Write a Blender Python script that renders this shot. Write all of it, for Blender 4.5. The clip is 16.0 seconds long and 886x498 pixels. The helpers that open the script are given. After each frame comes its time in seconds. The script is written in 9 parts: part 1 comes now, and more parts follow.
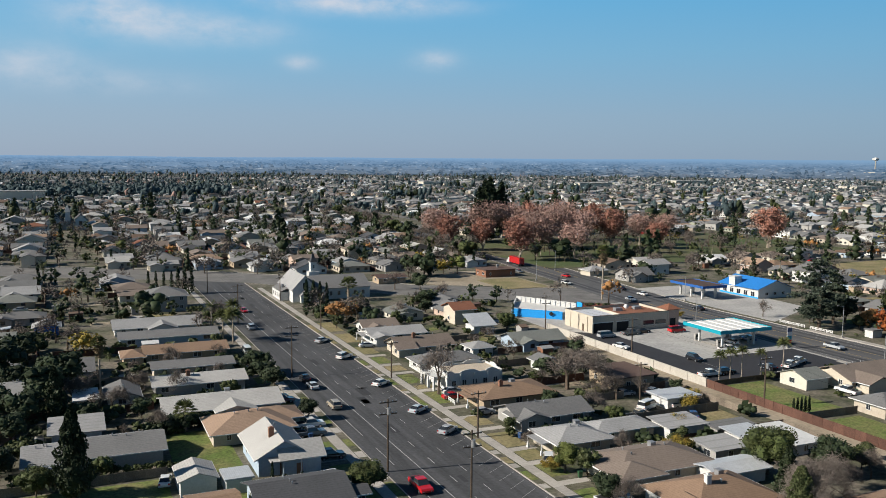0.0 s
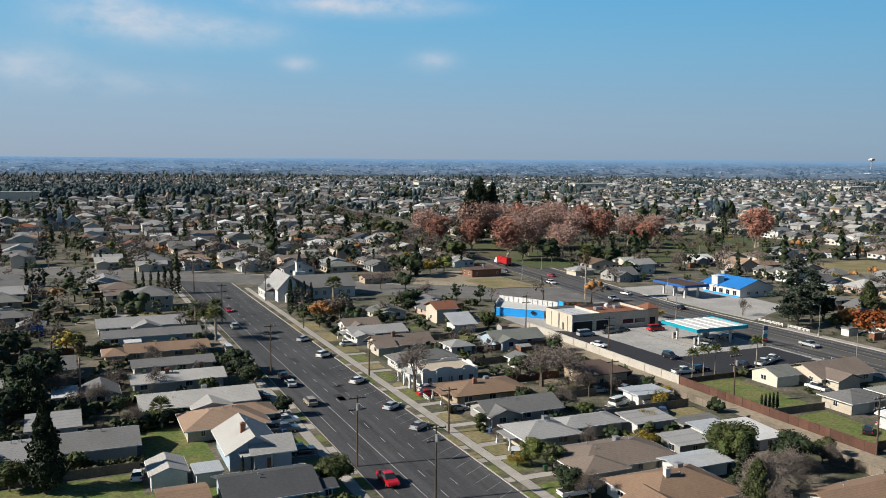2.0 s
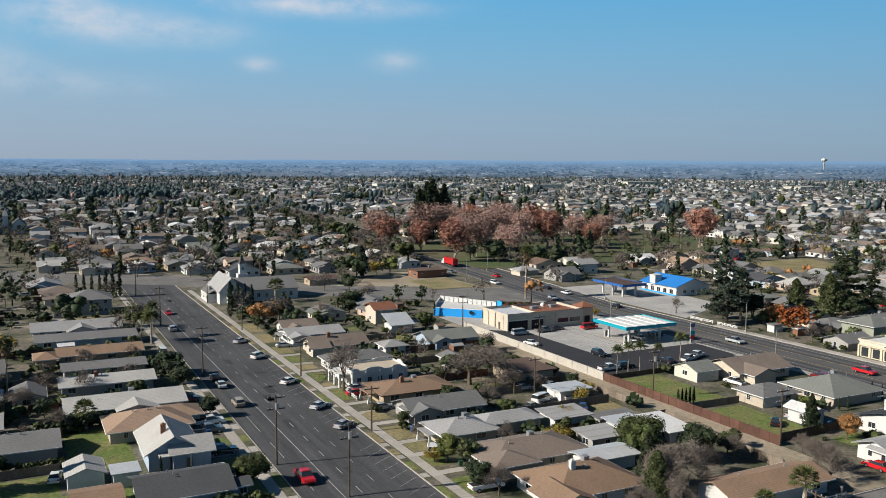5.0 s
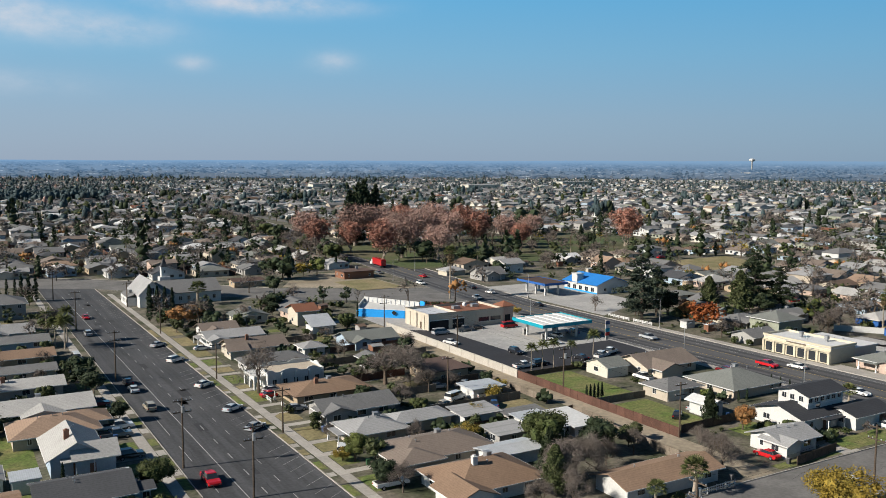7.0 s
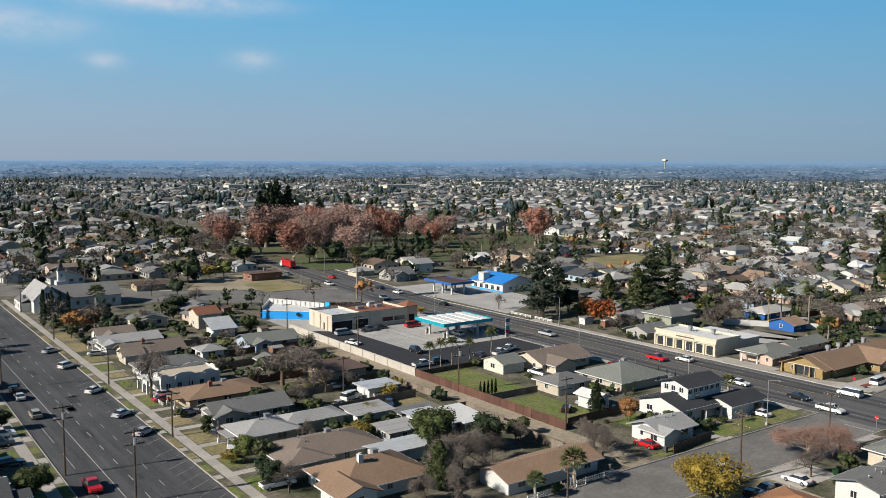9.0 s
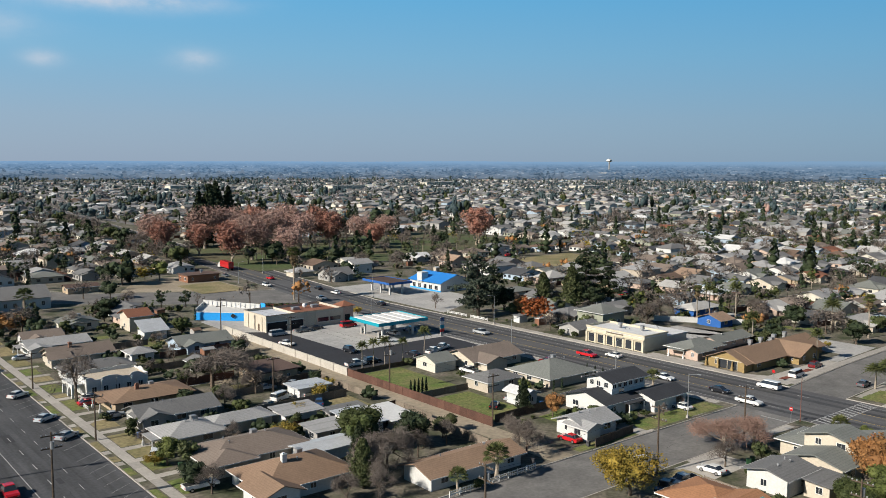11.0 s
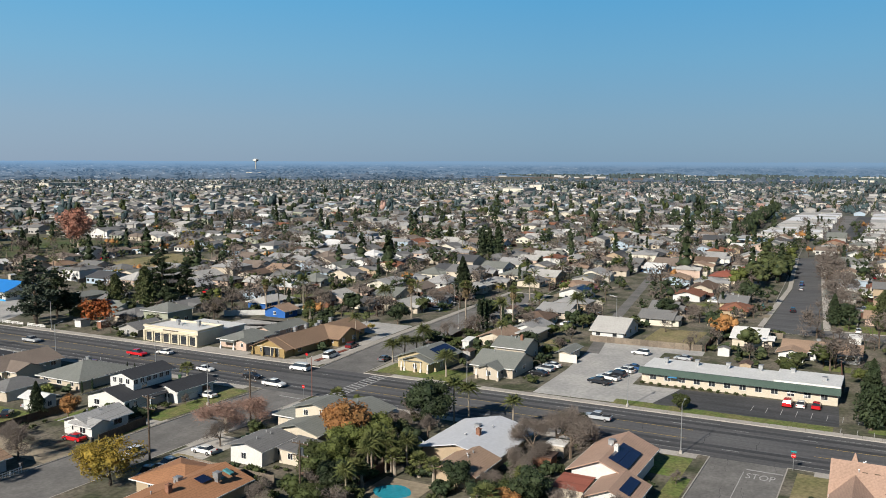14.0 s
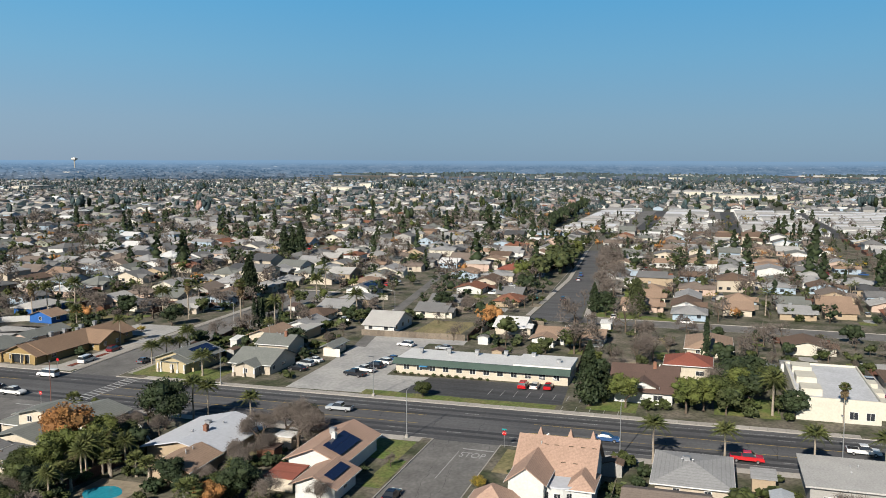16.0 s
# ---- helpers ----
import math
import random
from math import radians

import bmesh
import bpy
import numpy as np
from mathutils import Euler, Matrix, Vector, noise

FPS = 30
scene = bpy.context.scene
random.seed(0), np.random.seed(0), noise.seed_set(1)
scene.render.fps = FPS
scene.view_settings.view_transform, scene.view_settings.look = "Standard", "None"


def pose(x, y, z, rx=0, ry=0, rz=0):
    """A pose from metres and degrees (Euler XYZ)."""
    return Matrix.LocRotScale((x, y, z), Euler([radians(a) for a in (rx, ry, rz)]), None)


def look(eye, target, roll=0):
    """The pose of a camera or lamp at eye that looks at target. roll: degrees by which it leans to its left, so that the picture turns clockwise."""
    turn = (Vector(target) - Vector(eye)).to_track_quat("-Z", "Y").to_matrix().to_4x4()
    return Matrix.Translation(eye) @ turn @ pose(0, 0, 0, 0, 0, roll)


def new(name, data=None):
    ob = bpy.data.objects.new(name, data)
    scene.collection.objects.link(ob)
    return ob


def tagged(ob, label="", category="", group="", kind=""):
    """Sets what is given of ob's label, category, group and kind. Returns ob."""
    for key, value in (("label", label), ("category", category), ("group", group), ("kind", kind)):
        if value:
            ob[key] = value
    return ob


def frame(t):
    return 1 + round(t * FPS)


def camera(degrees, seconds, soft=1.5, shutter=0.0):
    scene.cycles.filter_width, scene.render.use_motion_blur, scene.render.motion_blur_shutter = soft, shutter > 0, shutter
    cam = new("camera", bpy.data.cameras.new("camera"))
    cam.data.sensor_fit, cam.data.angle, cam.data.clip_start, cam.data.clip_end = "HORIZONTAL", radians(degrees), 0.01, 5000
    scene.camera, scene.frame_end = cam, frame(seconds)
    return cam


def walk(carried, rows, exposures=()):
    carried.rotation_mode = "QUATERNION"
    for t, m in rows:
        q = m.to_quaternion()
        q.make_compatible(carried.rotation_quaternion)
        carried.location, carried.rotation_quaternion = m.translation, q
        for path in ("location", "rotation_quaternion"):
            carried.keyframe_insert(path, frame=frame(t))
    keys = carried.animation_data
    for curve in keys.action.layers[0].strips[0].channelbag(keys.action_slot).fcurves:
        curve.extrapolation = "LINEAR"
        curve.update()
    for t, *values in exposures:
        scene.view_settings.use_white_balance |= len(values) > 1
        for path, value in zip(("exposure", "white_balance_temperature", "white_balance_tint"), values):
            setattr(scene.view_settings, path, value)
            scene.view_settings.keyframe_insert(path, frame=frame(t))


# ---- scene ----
cam = camera(54.66, 16.0, soft=0.9)
# seconds, eye, yaw, pitch, roll
ROWS = [
    (0.0, -0.46, 0.69, 49.75, -23.89, -5.95, -0.51),
    (0.5, 0.32, -0.59, 49.77, -23.92, -5.93, -0.50),
    (1.0, 1.17, -1.74, 49.74, -23.95, -5.91, -0.47),
    (1.5, 2.02, -2.79, 49.74, -23.98, -5.91, -0.46),
    (2.0, 2.86, -3.74, 49.72, -24.04, -5.89, -0.47),
    (2.5, 3.81, -4.82, 49.77, -24.07, -5.87, -0.42),
    (3.0, 4.74, -6.00, 49.91, -24.09, -5.90, -0.40),
    (5.5, 9.34, -11.34, 50.32, -27.59, -5.79, -0.34),
    (6.0, 10.24, -12.56, 50.47, -28.70, -5.79, -0.32),
    (6.5, 11.27, -13.75, 50.65, -29.65, -5.77, -0.32),
    (7.0, 12.39, -14.91, 50.66, -30.56, -5.77, -0.30),
    (7.5, 13.39, -16.10, 50.80, -31.46, -5.77, -0.29),
    (8.0, 14.38, -17.34, 50.83, -32.98, -5.77, -0.29),
    (8.5, 15.37, -18.58, 50.91, -34.59, -5.75, -0.28),
    (9.0, 16.33, -19.97, 50.93, -35.76, -5.73, -0.28),
    (11.5, 20.25, -26.57, 50.88, -41.83, -5.67, -0.25),
    (12.0, 22.46, -31.13, 50.85, -45.70, -5.64, -0.25),
    (12.5, 24.65, -36.03, 50.84, -50.10, -5.61, -0.25),
    (13.0, 26.80, -41.00, 50.98, -54.50, -5.60, -0.27),
    (13.5, 28.81, -45.90, 50.94, -58.40, -5.60, -0.28),
    (14.0, 30.49, -50.87, 50.86, -62.05, -5.61, -0.28),
    (14.5, 32.00, -56.13, 50.74, -65.29, -5.65, -0.27),
    (15.0, 33.16, -61.44, 50.74, -68.72, -5.67, -0.25),
    (15.5, 33.84, -66.63, 50.67, -71.66, -5.66, -0.24),
    (16.0, 34.58, -71.49, 50.76, -72.70, -5.65, -0.20),
]
walk(cam, [(t, pose(x, y, z, 90 + pitch, roll, yaw)) for t, x, y, z, yaw, pitch, roll in ROWS])

# world, sun and exposure
CLOUDS = ((0.055, 0.152, 0.06, 0.022, 0.95), (0.15, 0.14, 0.075, 0.015, 0.8), (0.32, 0.173, 0.1, 0.011, 1.2), (0.253, 0.108, 0.018, 0.008, 0.6), (0.407, 0.113, 0.024, 0.01, 0.65), (-0.03, 0.095, 0.06, 0.02, 0.6), (0.06, 0.08, 0.08, 0.012, 0.35))
SUN_EL, SUN_AZ = 30.5, -82.0          # elevation; angle from +y towards +x
world = bpy.data.worlds.new("sky")
scene.world = world
world.use_nodes = True
wn, wl = world.node_tree.nodes, world.node_tree.links
sky = wn.new("ShaderNodeTexSky")
sky.sky_type, sky.sun_disc = "NISHITA", False
sky.sun_elevation, sky.sun_rotation = radians(SUN_EL), radians(SUN_AZ)
sky.altitude, sky.air_density, sky.dust_density, sky.ozone_density = 100, 1.0, 0.6, 1.5
wtc, wsep = wn.new("ShaderNodeTexCoord"), wn.new("ShaderNodeSeparateXYZ")
wl.new(wtc.outputs["Generated"], wsep.inputs[0])
# valley haze: a pale veil that thins with height
veil = wn.new("ShaderNodeValToRGB")
wl.new(wsep.outputs["Z"], veil.inputs[0])
stops = ((0.0, (0.25, 0.35, 0.49)), (0.05, (0.24, 0.375, 0.535)), (0.12, (0.175, 0.41, 0.63)), (0.2, (0.1, 0.4, 0.7)), (0.32, (0.035, 0.12, 0.27)), (1.0, (0.01, 0.03, 0.075)))
while len(veil.color_ramp.elements) < len(stops):
    veil.color_ramp.elements.new(0.5)
for e, (p, c) in zip(veil.color_ramp.elements, stops):
    e.position, e.color = p, (*c, 1)
skys = wn.new("ShaderNodeVectorMath")
skys.operation = "SCALE"
skys.inputs["Scale"].default_value = 0.1
wl.new(sky.outputs[0], skys.inputs[0])
wmix = wn.new("ShaderNodeMix")
wmix.data_type = "RGBA"
wmix.inputs[0].default_value = 0.88
wl.new(skys.outputs[0], wmix.inputs[6])
wl.new(veil.outputs[0], wmix.inputs[7])
# the haze is brighter towards the sun's side and bluer in the east
side = wn.new("ShaderNodeVectorMath")
side.operation = "DOT_PRODUCT"
side.inputs[1].default_value = (-0.25, 0.97, 0.0)
wl.new(wtc.outputs["Generated"], side.inputs[0])
tint = wn.new("ShaderNodeValToRGB")
wl.new(side.outputs["Value"], tint.inputs[0])
tint.color_ramp.elements[0].position, tint.color_ramp.elements[0].color = 0.1, (0.74, 0.86, 0.9, 1)
tint.color_ramp.elements[1].position, tint.color_ramp.elements[1].color = 1.0, (1.16, 1.1, 1.06, 1)
wtint = wn.new("ShaderNodeVectorMath")
wtint.operation = "MULTIPLY"
wl.new(wmix.outputs[2], wtint.inputs[0])
wl.new(tint.outputs[0], wtint.inputs[1])
# a few thin clouds, by azimuth and height in radians, broken up by noise
def wmath(op, a, b=None, c=None):
    n = wn.new("ShaderNodeMath")
    n.operation = op
    for k, v in enumerate((a, b, c)):
        if v is None:
            continue
        if isinstance(v, (int, float)):
            n.inputs[k].default_value = v
        else:
            wl.new(v, n.inputs[k])
    return n.outputs[0]


azim = wmath("ARCTAN2", wsep.outputs["X"], wsep.outputs["Y"])
elev = wmath("ARCSINE", wsep.outputs["Z"])
cn = wn.new("ShaderNodeTexNoise")
cmap = wn.new("ShaderNodeMapping")
cmap.inputs["Scale"].default_value = (13.0, 13.0, 24.0)
wl.new(wtc.outputs["Generated"], cmap.inputs[0])
wl.new(cmap.outputs[0], cn.inputs["Vector"])
cn.inputs["Scale"].default_value, cn.inputs["Detail"].default_value, cn.inputs["Roughness"].default_value = 1.3, 7, 0.6
amount = None
for a0, e0, ra, re, k in CLOUDS:
    dx = wmath("DIVIDE", wmath("SUBTRACT", azim, a0), ra)
    dy = wmath("DIVIDE", wmath("SUBTRACT", elev, e0), re)
    dist = wmath("ADD", wmath("MULTIPLY", dx, dx), wmath("MULTIPLY", dy, dy))
    soft = wmath("MULTIPLY", wmath("EXPONENT", wmath("MULTIPLY", dist, -1.0)), k)
    amount = soft if amount is None else wmath("ADD", amount, soft)
nz = wn.new("ShaderNodeMapRange")
nz.inputs[1].default_value, nz.inputs[2].default_value = 0.24, 0.7
wl.new(cn.outputs["Fac"], nz.inputs[0])
cloud = wmath("MINIMUM", wmath("MULTIPLY", amount, nz.outputs[0]), 0.8)
cmix = wn.new("ShaderNodeMix")
cmix.data_type = "RGBA"
cmix.inputs[7].default_value = (0.64, 0.66, 0.72, 1)
wl.new(cloud, cmix.inputs[0])
wl.new(wtint.outputs[0], cmix.inputs[6])
wl.new(cmix.outputs[2], wn["Background"].inputs[0])
wn["Background"].inputs[1].default_value = 0.668

sun = new("sun", bpy.data.lights.new("sun", "SUN"))
sun.data.energy, sun.data.angle, sun.data.color = 5.0, radians(0.55), (1.0, 0.93, 0.825)
az, el = radians(SUN_AZ), radians(SUN_EL)
sun.matrix_world = look((0, 0, 300), (-math.sin(az) * math.cos(el), -math.cos(az) * math.cos(el), 300 - math.sin(el)))
scene.view_settings.exposure = 0.64

# materials
MATS = {}
SHADE_TONE = 0.83          # scales every base colour down so shade comes out darker under the raised exposure


def mat(name, col, rough=0.85, vary=0.25, big=0.15, fine=6.0, bump=0.2, metal=0.0, second=None, rnd=0.0, island=0.0, spec=0.3, coat=0.0):
    """A procedural surface: two scales of noise over the base colour, with fine relief."""
    if name in MATS:
        return MATS[name]
    col = tuple(c * SHADE_TONE for c in col)
    second = second and tuple(c * SHADE_TONE for c in second)
    m = bpy.data.materials.new(name)
    m.use_nodes = True
    n, l = m.node_tree.nodes, m.node_tree.links
    b = n["Principled BSDF"]
    tc, inf = n.new("ShaderNodeTexCoord"), n.new("ShaderNodeObjectInfo")
    off = n.new("ShaderNodeVectorMath")
    off.operation = "MULTIPLY_ADD"
    off.inputs[1].default_value = (1, 1, 1)
    comb = n.new("ShaderNodeCombineXYZ")
    mul = n.new("ShaderNodeMath")
    mul.operation, mul.inputs[1].default_value = "MULTIPLY", 37.0
    l.new(inf.outputs["Random"], mul.inputs[0])
    l.new(mul.outputs[0], comb.inputs[0])
    l.new(tc.outputs["Object"], off.inputs[0])
    l.new(comb.outputs[0], off.inputs[2])
    n1, n2 = n.new("ShaderNodeTexNoise"), n.new("ShaderNodeTexNoise")
    n1.inputs["Scale"].default_value, n1.inputs["Detail"].default_value = big, 4
    n2.inputs["Scale"].default_value, n2.inputs["Detail"].default_value = fine, 5
    for q in (n1, n2):
        l.new(off.outputs[0], q.inputs["Vector"])
    c2 = second or tuple(c * 0.55 for c in col)
    mix = n.new("ShaderNodeMix")
    mix.data_type = "RGBA"
    mix.inputs[6].default_value, mix.inputs[7].default_value = (*col, 1), (*c2, 1)
    ramp = n.new("ShaderNodeMapRange")
    ramp.inputs[1].default_value, ramp.inputs[2].default_value = 0.38, 0.66
    l.new(n1.outputs["Fac"], ramp.inputs[0])
    if second is None:
        ramp.inputs[4].default_value = min(1.0, vary * 2)
    l.new(ramp.outputs[0], mix.inputs[0])
    val = n.new("ShaderNodeMapRange")
    val.inputs[1].default_value, val.inputs[2].default_value = 0.3, 0.7
    val.inputs[3].default_value, val.inputs[4].default_value = 1 - vary, 1 + vary
    l.new(n2.outputs["Fac"], val.inputs[0])
    fac = val.outputs[0]
    for amount, src in ((rnd, inf.outputs["Random"]), (island, None)):
        if amount:
            if src is None:
                src = n.new("ShaderNodeNewGeometry").outputs["Random Per Island"]
            r = n.new("ShaderNodeMapRange")
            r.inputs[3].default_value, r.inputs[4].default_value = 1 - amount, 1 + amount
            l.new(src, r.inputs[0])
            p = n.new("ShaderNodeMath")
            p.operation = "MULTIPLY"
            l.new(fac, p.inputs[0])
            l.new(r.outputs[0], p.inputs[1])
            fac = p.outputs[0]
    sc = n.new("ShaderNodeVectorMath")
    sc.operation = "SCALE"
    l.new(mix.outputs[2], sc.inputs[0])
    l.new(fac, sc.inputs["Scale"])
    l.new(sc.outputs[0], b.inputs["Base Color"])
    b.inputs["Roughness"].default_value, b.inputs["Metallic"].default_value = rough, metal
    b.inputs["Specular IOR Level"].default_value, b.inputs["Coat Weight"].default_value = spec, coat
    if bump:
        bp = n.new("ShaderNodeBump")
        bp.inputs["Strength"].default_value, bp.inputs["Distance"].default_value = bump, 0.05
        l.new(n2.outputs["Fac"], bp.inputs["Height"])
        l.new(bp.outputs[0], b.inputs["Normal"])
    MATS[name] = m
    return m


def rows_mat(name, col, period, axis, depth=0.3, **kw):
    """A surface with courses or ribs: bands at a real spacing along one axis (x, y or z) darken and dent it."""
    if name in MATS:
        return MATS[name]
    m = mat(name, col, **kw)
    n, l = m.node_tree.nodes, m.node_tree.links
    b = n["Principled BSDF"]
    tc, wv = n.new("ShaderNodeTexCoord"), n.new("ShaderNodeTexWave")
    wv.bands_direction, wv.wave_profile = axis.upper(), "SAW"
    wv.inputs["Scale"].default_value, wv.inputs["Distortion"].default_value = 0.314 / period, 0.15
    l.new(tc.outputs["Object"], wv.inputs["Vector"])
    mr = n.new("ShaderNodeMapRange")
    mr.inputs[1].default_value, mr.inputs[2].default_value = 0.75, 1.0
    mr.inputs[3].default_value, mr.inputs[4].default_value = 1.0, 1.0 - depth
    l.new(wv.outputs["Fac"], mr.inputs[0])
    src = b.inputs["Base Color"].links[0].from_socket
    sc = n.new("ShaderNodeVectorMath")
    sc.operation = "SCALE"
    l.new(src, sc.inputs[0])
    l.new(mr.outputs[0], sc.inputs["Scale"])
    l.new(sc.outputs[0], b.inputs["Base Color"])
    return m


def streaked(m, across, along, amount):
    """Adds long wheel-worn streaks to a road surface: noise drawn out along the lanes."""
    n, l = m.node_tree.nodes, m.node_tree.links
    b = n["Principled BSDF"]
    tc, mp, no, mr, sc = n.new("ShaderNodeTexCoord"), n.new("ShaderNodeMapping"), n.new("ShaderNodeTexNoise"), n.new("ShaderNodeMapRange"), n.new("ShaderNodeVectorMath")
    mp.inputs["Scale"].default_value = (across, along, 1.0)
    no.inputs["Scale"].default_value, no.inputs["Detail"].default_value, no.inputs["Roughness"].default_value = 1.0, 5, 0.65
    mr.inputs[1].default_value, mr.inputs[2].default_value, mr.inputs[3].default_value, mr.inputs[4].default_value = 0.33, 0.67, 1 - amount, 1 + amount
    sc.operation = "SCALE"
    l.new(tc.outputs["Object"], mp.inputs[0])
    l.new(mp.outputs[0], no.inputs["Vector"])
    l.new(no.outputs["Fac"], mr.inputs[0])
    l.new(b.inputs["Base Color"].links[0].from_socket, sc.inputs[0])
    l.new(mr.outputs[0], sc.inputs["Scale"])
    l.new(sc.outputs[0], b.inputs["Base Color"])
    return m


ASPHALT = mat("asphalt", (0.058, 0.06, 0.064), 0.9, 0.18, 0.06, 1.6, 0.15, second=(0.075, 0.076, 0.08))
SIDEASPHALT = mat("weathered_asphalt", (0.14, 0.136, 0.13), 0.9, 0.15, 0.06, 1.6, 0.15, second=(0.18, 0.173, 0.165))
AVENUE = mat("avenue_asphalt", (0.088, 0.088, 0.092), 0.9, 0.15, 0.06, 1.6, 0.15, second=(0.11, 0.11, 0.112))
streaked(ASPHALT, 0.55, 0.02, 0.3), streaked(AVENUE, 0.45, 0.015, 0.25), streaked(SIDEASPHALT, 0.2, 0.2, 0.2)
LOT = mat("pale_asphalt", (0.34, 0.335, 0.325), 0.9, 0.15, 0.12, 1.2, 0.15, second=(0.43, 0.42, 0.4))
BLACKTOP = mat("fresh_blacktop", (0.035, 0.036, 0.042), 0.85, 0.15, 0.1, 1.5, 0.1)
CONCRETE = mat("concrete", (0.4, 0.375, 0.34), 0.9, 0.12, 0.3, 2.0, 0.15, rnd=0.1)
PAINT = mat("road_paint", (0.42, 0.42, 0.41), 0.8, 0.3, 1.5, 5.0, 0)
YELLOWPAINT = mat("yellow_road_paint", (0.55, 0.38, 0.08), 0.8, 0.3, 1.5, 5.0, 0)
EARTH = mat("earth", (0.12, 0.112, 0.096), 0.95, 0.3, 0.03, 0.7, 0.4, second=(0.08, 0.088, 0.06))
YARD = mat("yard_soil", (0.165, 0.145, 0.115), 0.95, 0.4, 0.14, 1.3, 0.6, second=(0.048, 0.058, 0.026))
GRASS = mat("lawn_grass", (0.105, 0.15, 0.034), 0.95, 0.4, 0.2, 2.0, 0.6, second=(0.175, 0.165, 0.065))
PARKGRASS = mat("park_grass", (0.068, 0.095, 0.033), 0.95, 0.3, 0.03, 0.8, 0.5, second=(0.12, 0.105, 0.06))
DRY = mat("dry_grass", (0.27, 0.22, 0.12), 0.95, 0.3, 0.1, 1.5, 0.5, second=(0.17, 0.16, 0.07))
DIRT = mat("bare_dirt", (0.33, 0.28, 0.21), 0.95, 0.2, 0.06, 1.0, 0.4, second=(0.24, 0.2, 0.14))
FIELD = mat("bare_vineyard_field", (0.13, 0.1, 0.095), 0.95, 0.25, 0.004, 0.05, 0.3, second=(0.17, 0.15, 0.1))

WALLS = {k: mat("stucco_" + k, c, 0.9, 0.08, 0.25, 3.0, 0.12) for k, c in dict(
    white=(0.6, 0.6, 0.58), cream=(0.55, 0.49, 0.396), tan=(0.396, 0.31, 0.215), pink=(0.499, 0.378, 0.31), blue=(0.361, 0.447, 0.533),
    grey=(0.344, 0.335, 0.318), yellow=(0.413, 0.344, 0.215), royal=(0.0258, 0.112, 0.361), brick=(0.232, 0.112, 0.0688), sage=(0.31, 0.327, 0.258),
    beige=(0.473, 0.413, 0.335), pale=(0.602, 0.568, 0.482), mustard=(0.301, 0.215, 0.0946), butter=(0.602, 0.542, 0.413)).items()}


def roof_mat(k, c):
    return rows_mat("roof_" + k, c, 0.14, "z", 0.25, rough=0.92, vary=0.13, big=0.22, fine=3.0, bump=0.3, rnd=0.06)


ROOFS = {k: roof_mat(k, c) for k, c in dict(
    grey=(0.18, 0.18, 0.18), light=(0.324, 0.324, 0.324), brown=(0.153, 0.104, 0.0765), tan=(0.33, 0.23, 0.165), dark=(0.0765, 0.0792, 0.0855),
    warm=(0.207, 0.167, 0.14), rust=(0.243, 0.104, 0.063), pinktan=(0.4, 0.27, 0.205), black=(0.0405, 0.0432, 0.0504), sage=(0.19, 0.2, 0.185),
    umber=(0.117, 0.0765, 0.063), orange=(0.36, 0.18, 0.0945), nut=(0.27, 0.18, 0.122), red=(0.27, 0.09, 0.063), pale=(0.432, 0.423, 0.405)).items()}
ROOFS["white"] = mat("white_roof_coating", (0.66, 0.66, 0.65), 0.6, 0.1, 0.3, 2.0, 0.1)
ROOFS["membrane"] = mat("pale_roof_membrane", (0.54, 0.56, 0.6), 0.7, 0.06, 0.12, 1.5, 0.05)
ROOFS["metal"] = rows_mat("white_ribbed_metal", (0.5, 0.52, 0.54), 0.3, "x", 0.3, rough=0.4, vary=0.12, big=0.3, fine=2.0, bump=0.05, spec=0.5)
ROOFS["blue"] = rows_mat("blue_roof", (0.03, 0.22, 0.62), 0.3, "x", 0.2, rough=0.45, vary=0.1, bump=0.05)
TRIM = mat("white_trim", (0.72, 0.72, 0.7), 0.6, 0.06, 0.5, 4.0, 0)
DARKTRIM = mat("brown_trim", (0.12, 0.08, 0.055), 0.7, 0.15, 0.5, 4.0, 0)
GLASS = mat("window_glass", (0.03, 0.035, 0.042), 0.06, 0.1, 0.5, 2.0, 0, spec=0.8)
DOOR = mat("painted_door", (0.2, 0.11, 0.07), 0.5, 0.1, 0.5, 4.0, 0, rnd=0.4)
GARAGE = mat("garage_door_paint", (0.64, 0.62, 0.57), 0.6, 0.08, 0.5, 4.0, 0)
STEEL = mat("galvanised_steel", (0.42, 0.43, 0.44), 0.45, 0.15, 0.6, 5.0, 0.05, metal=0.6)
BRICK = mat("chimney_brick", (0.26, 0.13, 0.085), 0.9, 0.25, 1.0, 8.0, 0.3)
POLEWOOD = mat("weathered_pole_wood", (0.1, 0.075, 0.055), 0.9, 0.3, 0.8, 6.0, 0.3)
FENCEWOOD = mat("redwood_fence", (0.11, 0.055, 0.04), 0.9, 0.25, 0.5, 5.0, 0.3, rnd=0.2)
GREYWOOD = mat("grey_fence_wood", (0.2, 0.165, 0.13), 0.9, 0.25, 0.5, 5.0, 0.3, rnd=0.2)
SOLAR = mat("solar_cell", (0.01, 0.016, 0.05), 0.12, 0.15, 2.0, 8.0, 0, spec=0.7)
BARK = mat("bark", (0.13, 0.1, 0.075), 0.95, 0.3, 0.8, 6.0, 0.5)
PALEBARK = mat("pale_bark", (0.34, 0.29, 0.23), 0.95, 0.25, 0.8, 6.0, 0.4)
TWIG = mat("bare_twigs", (0.165, 0.138, 0.12), 0.95, 0.2, 0.5, 4.0, 0, rnd=0.25)


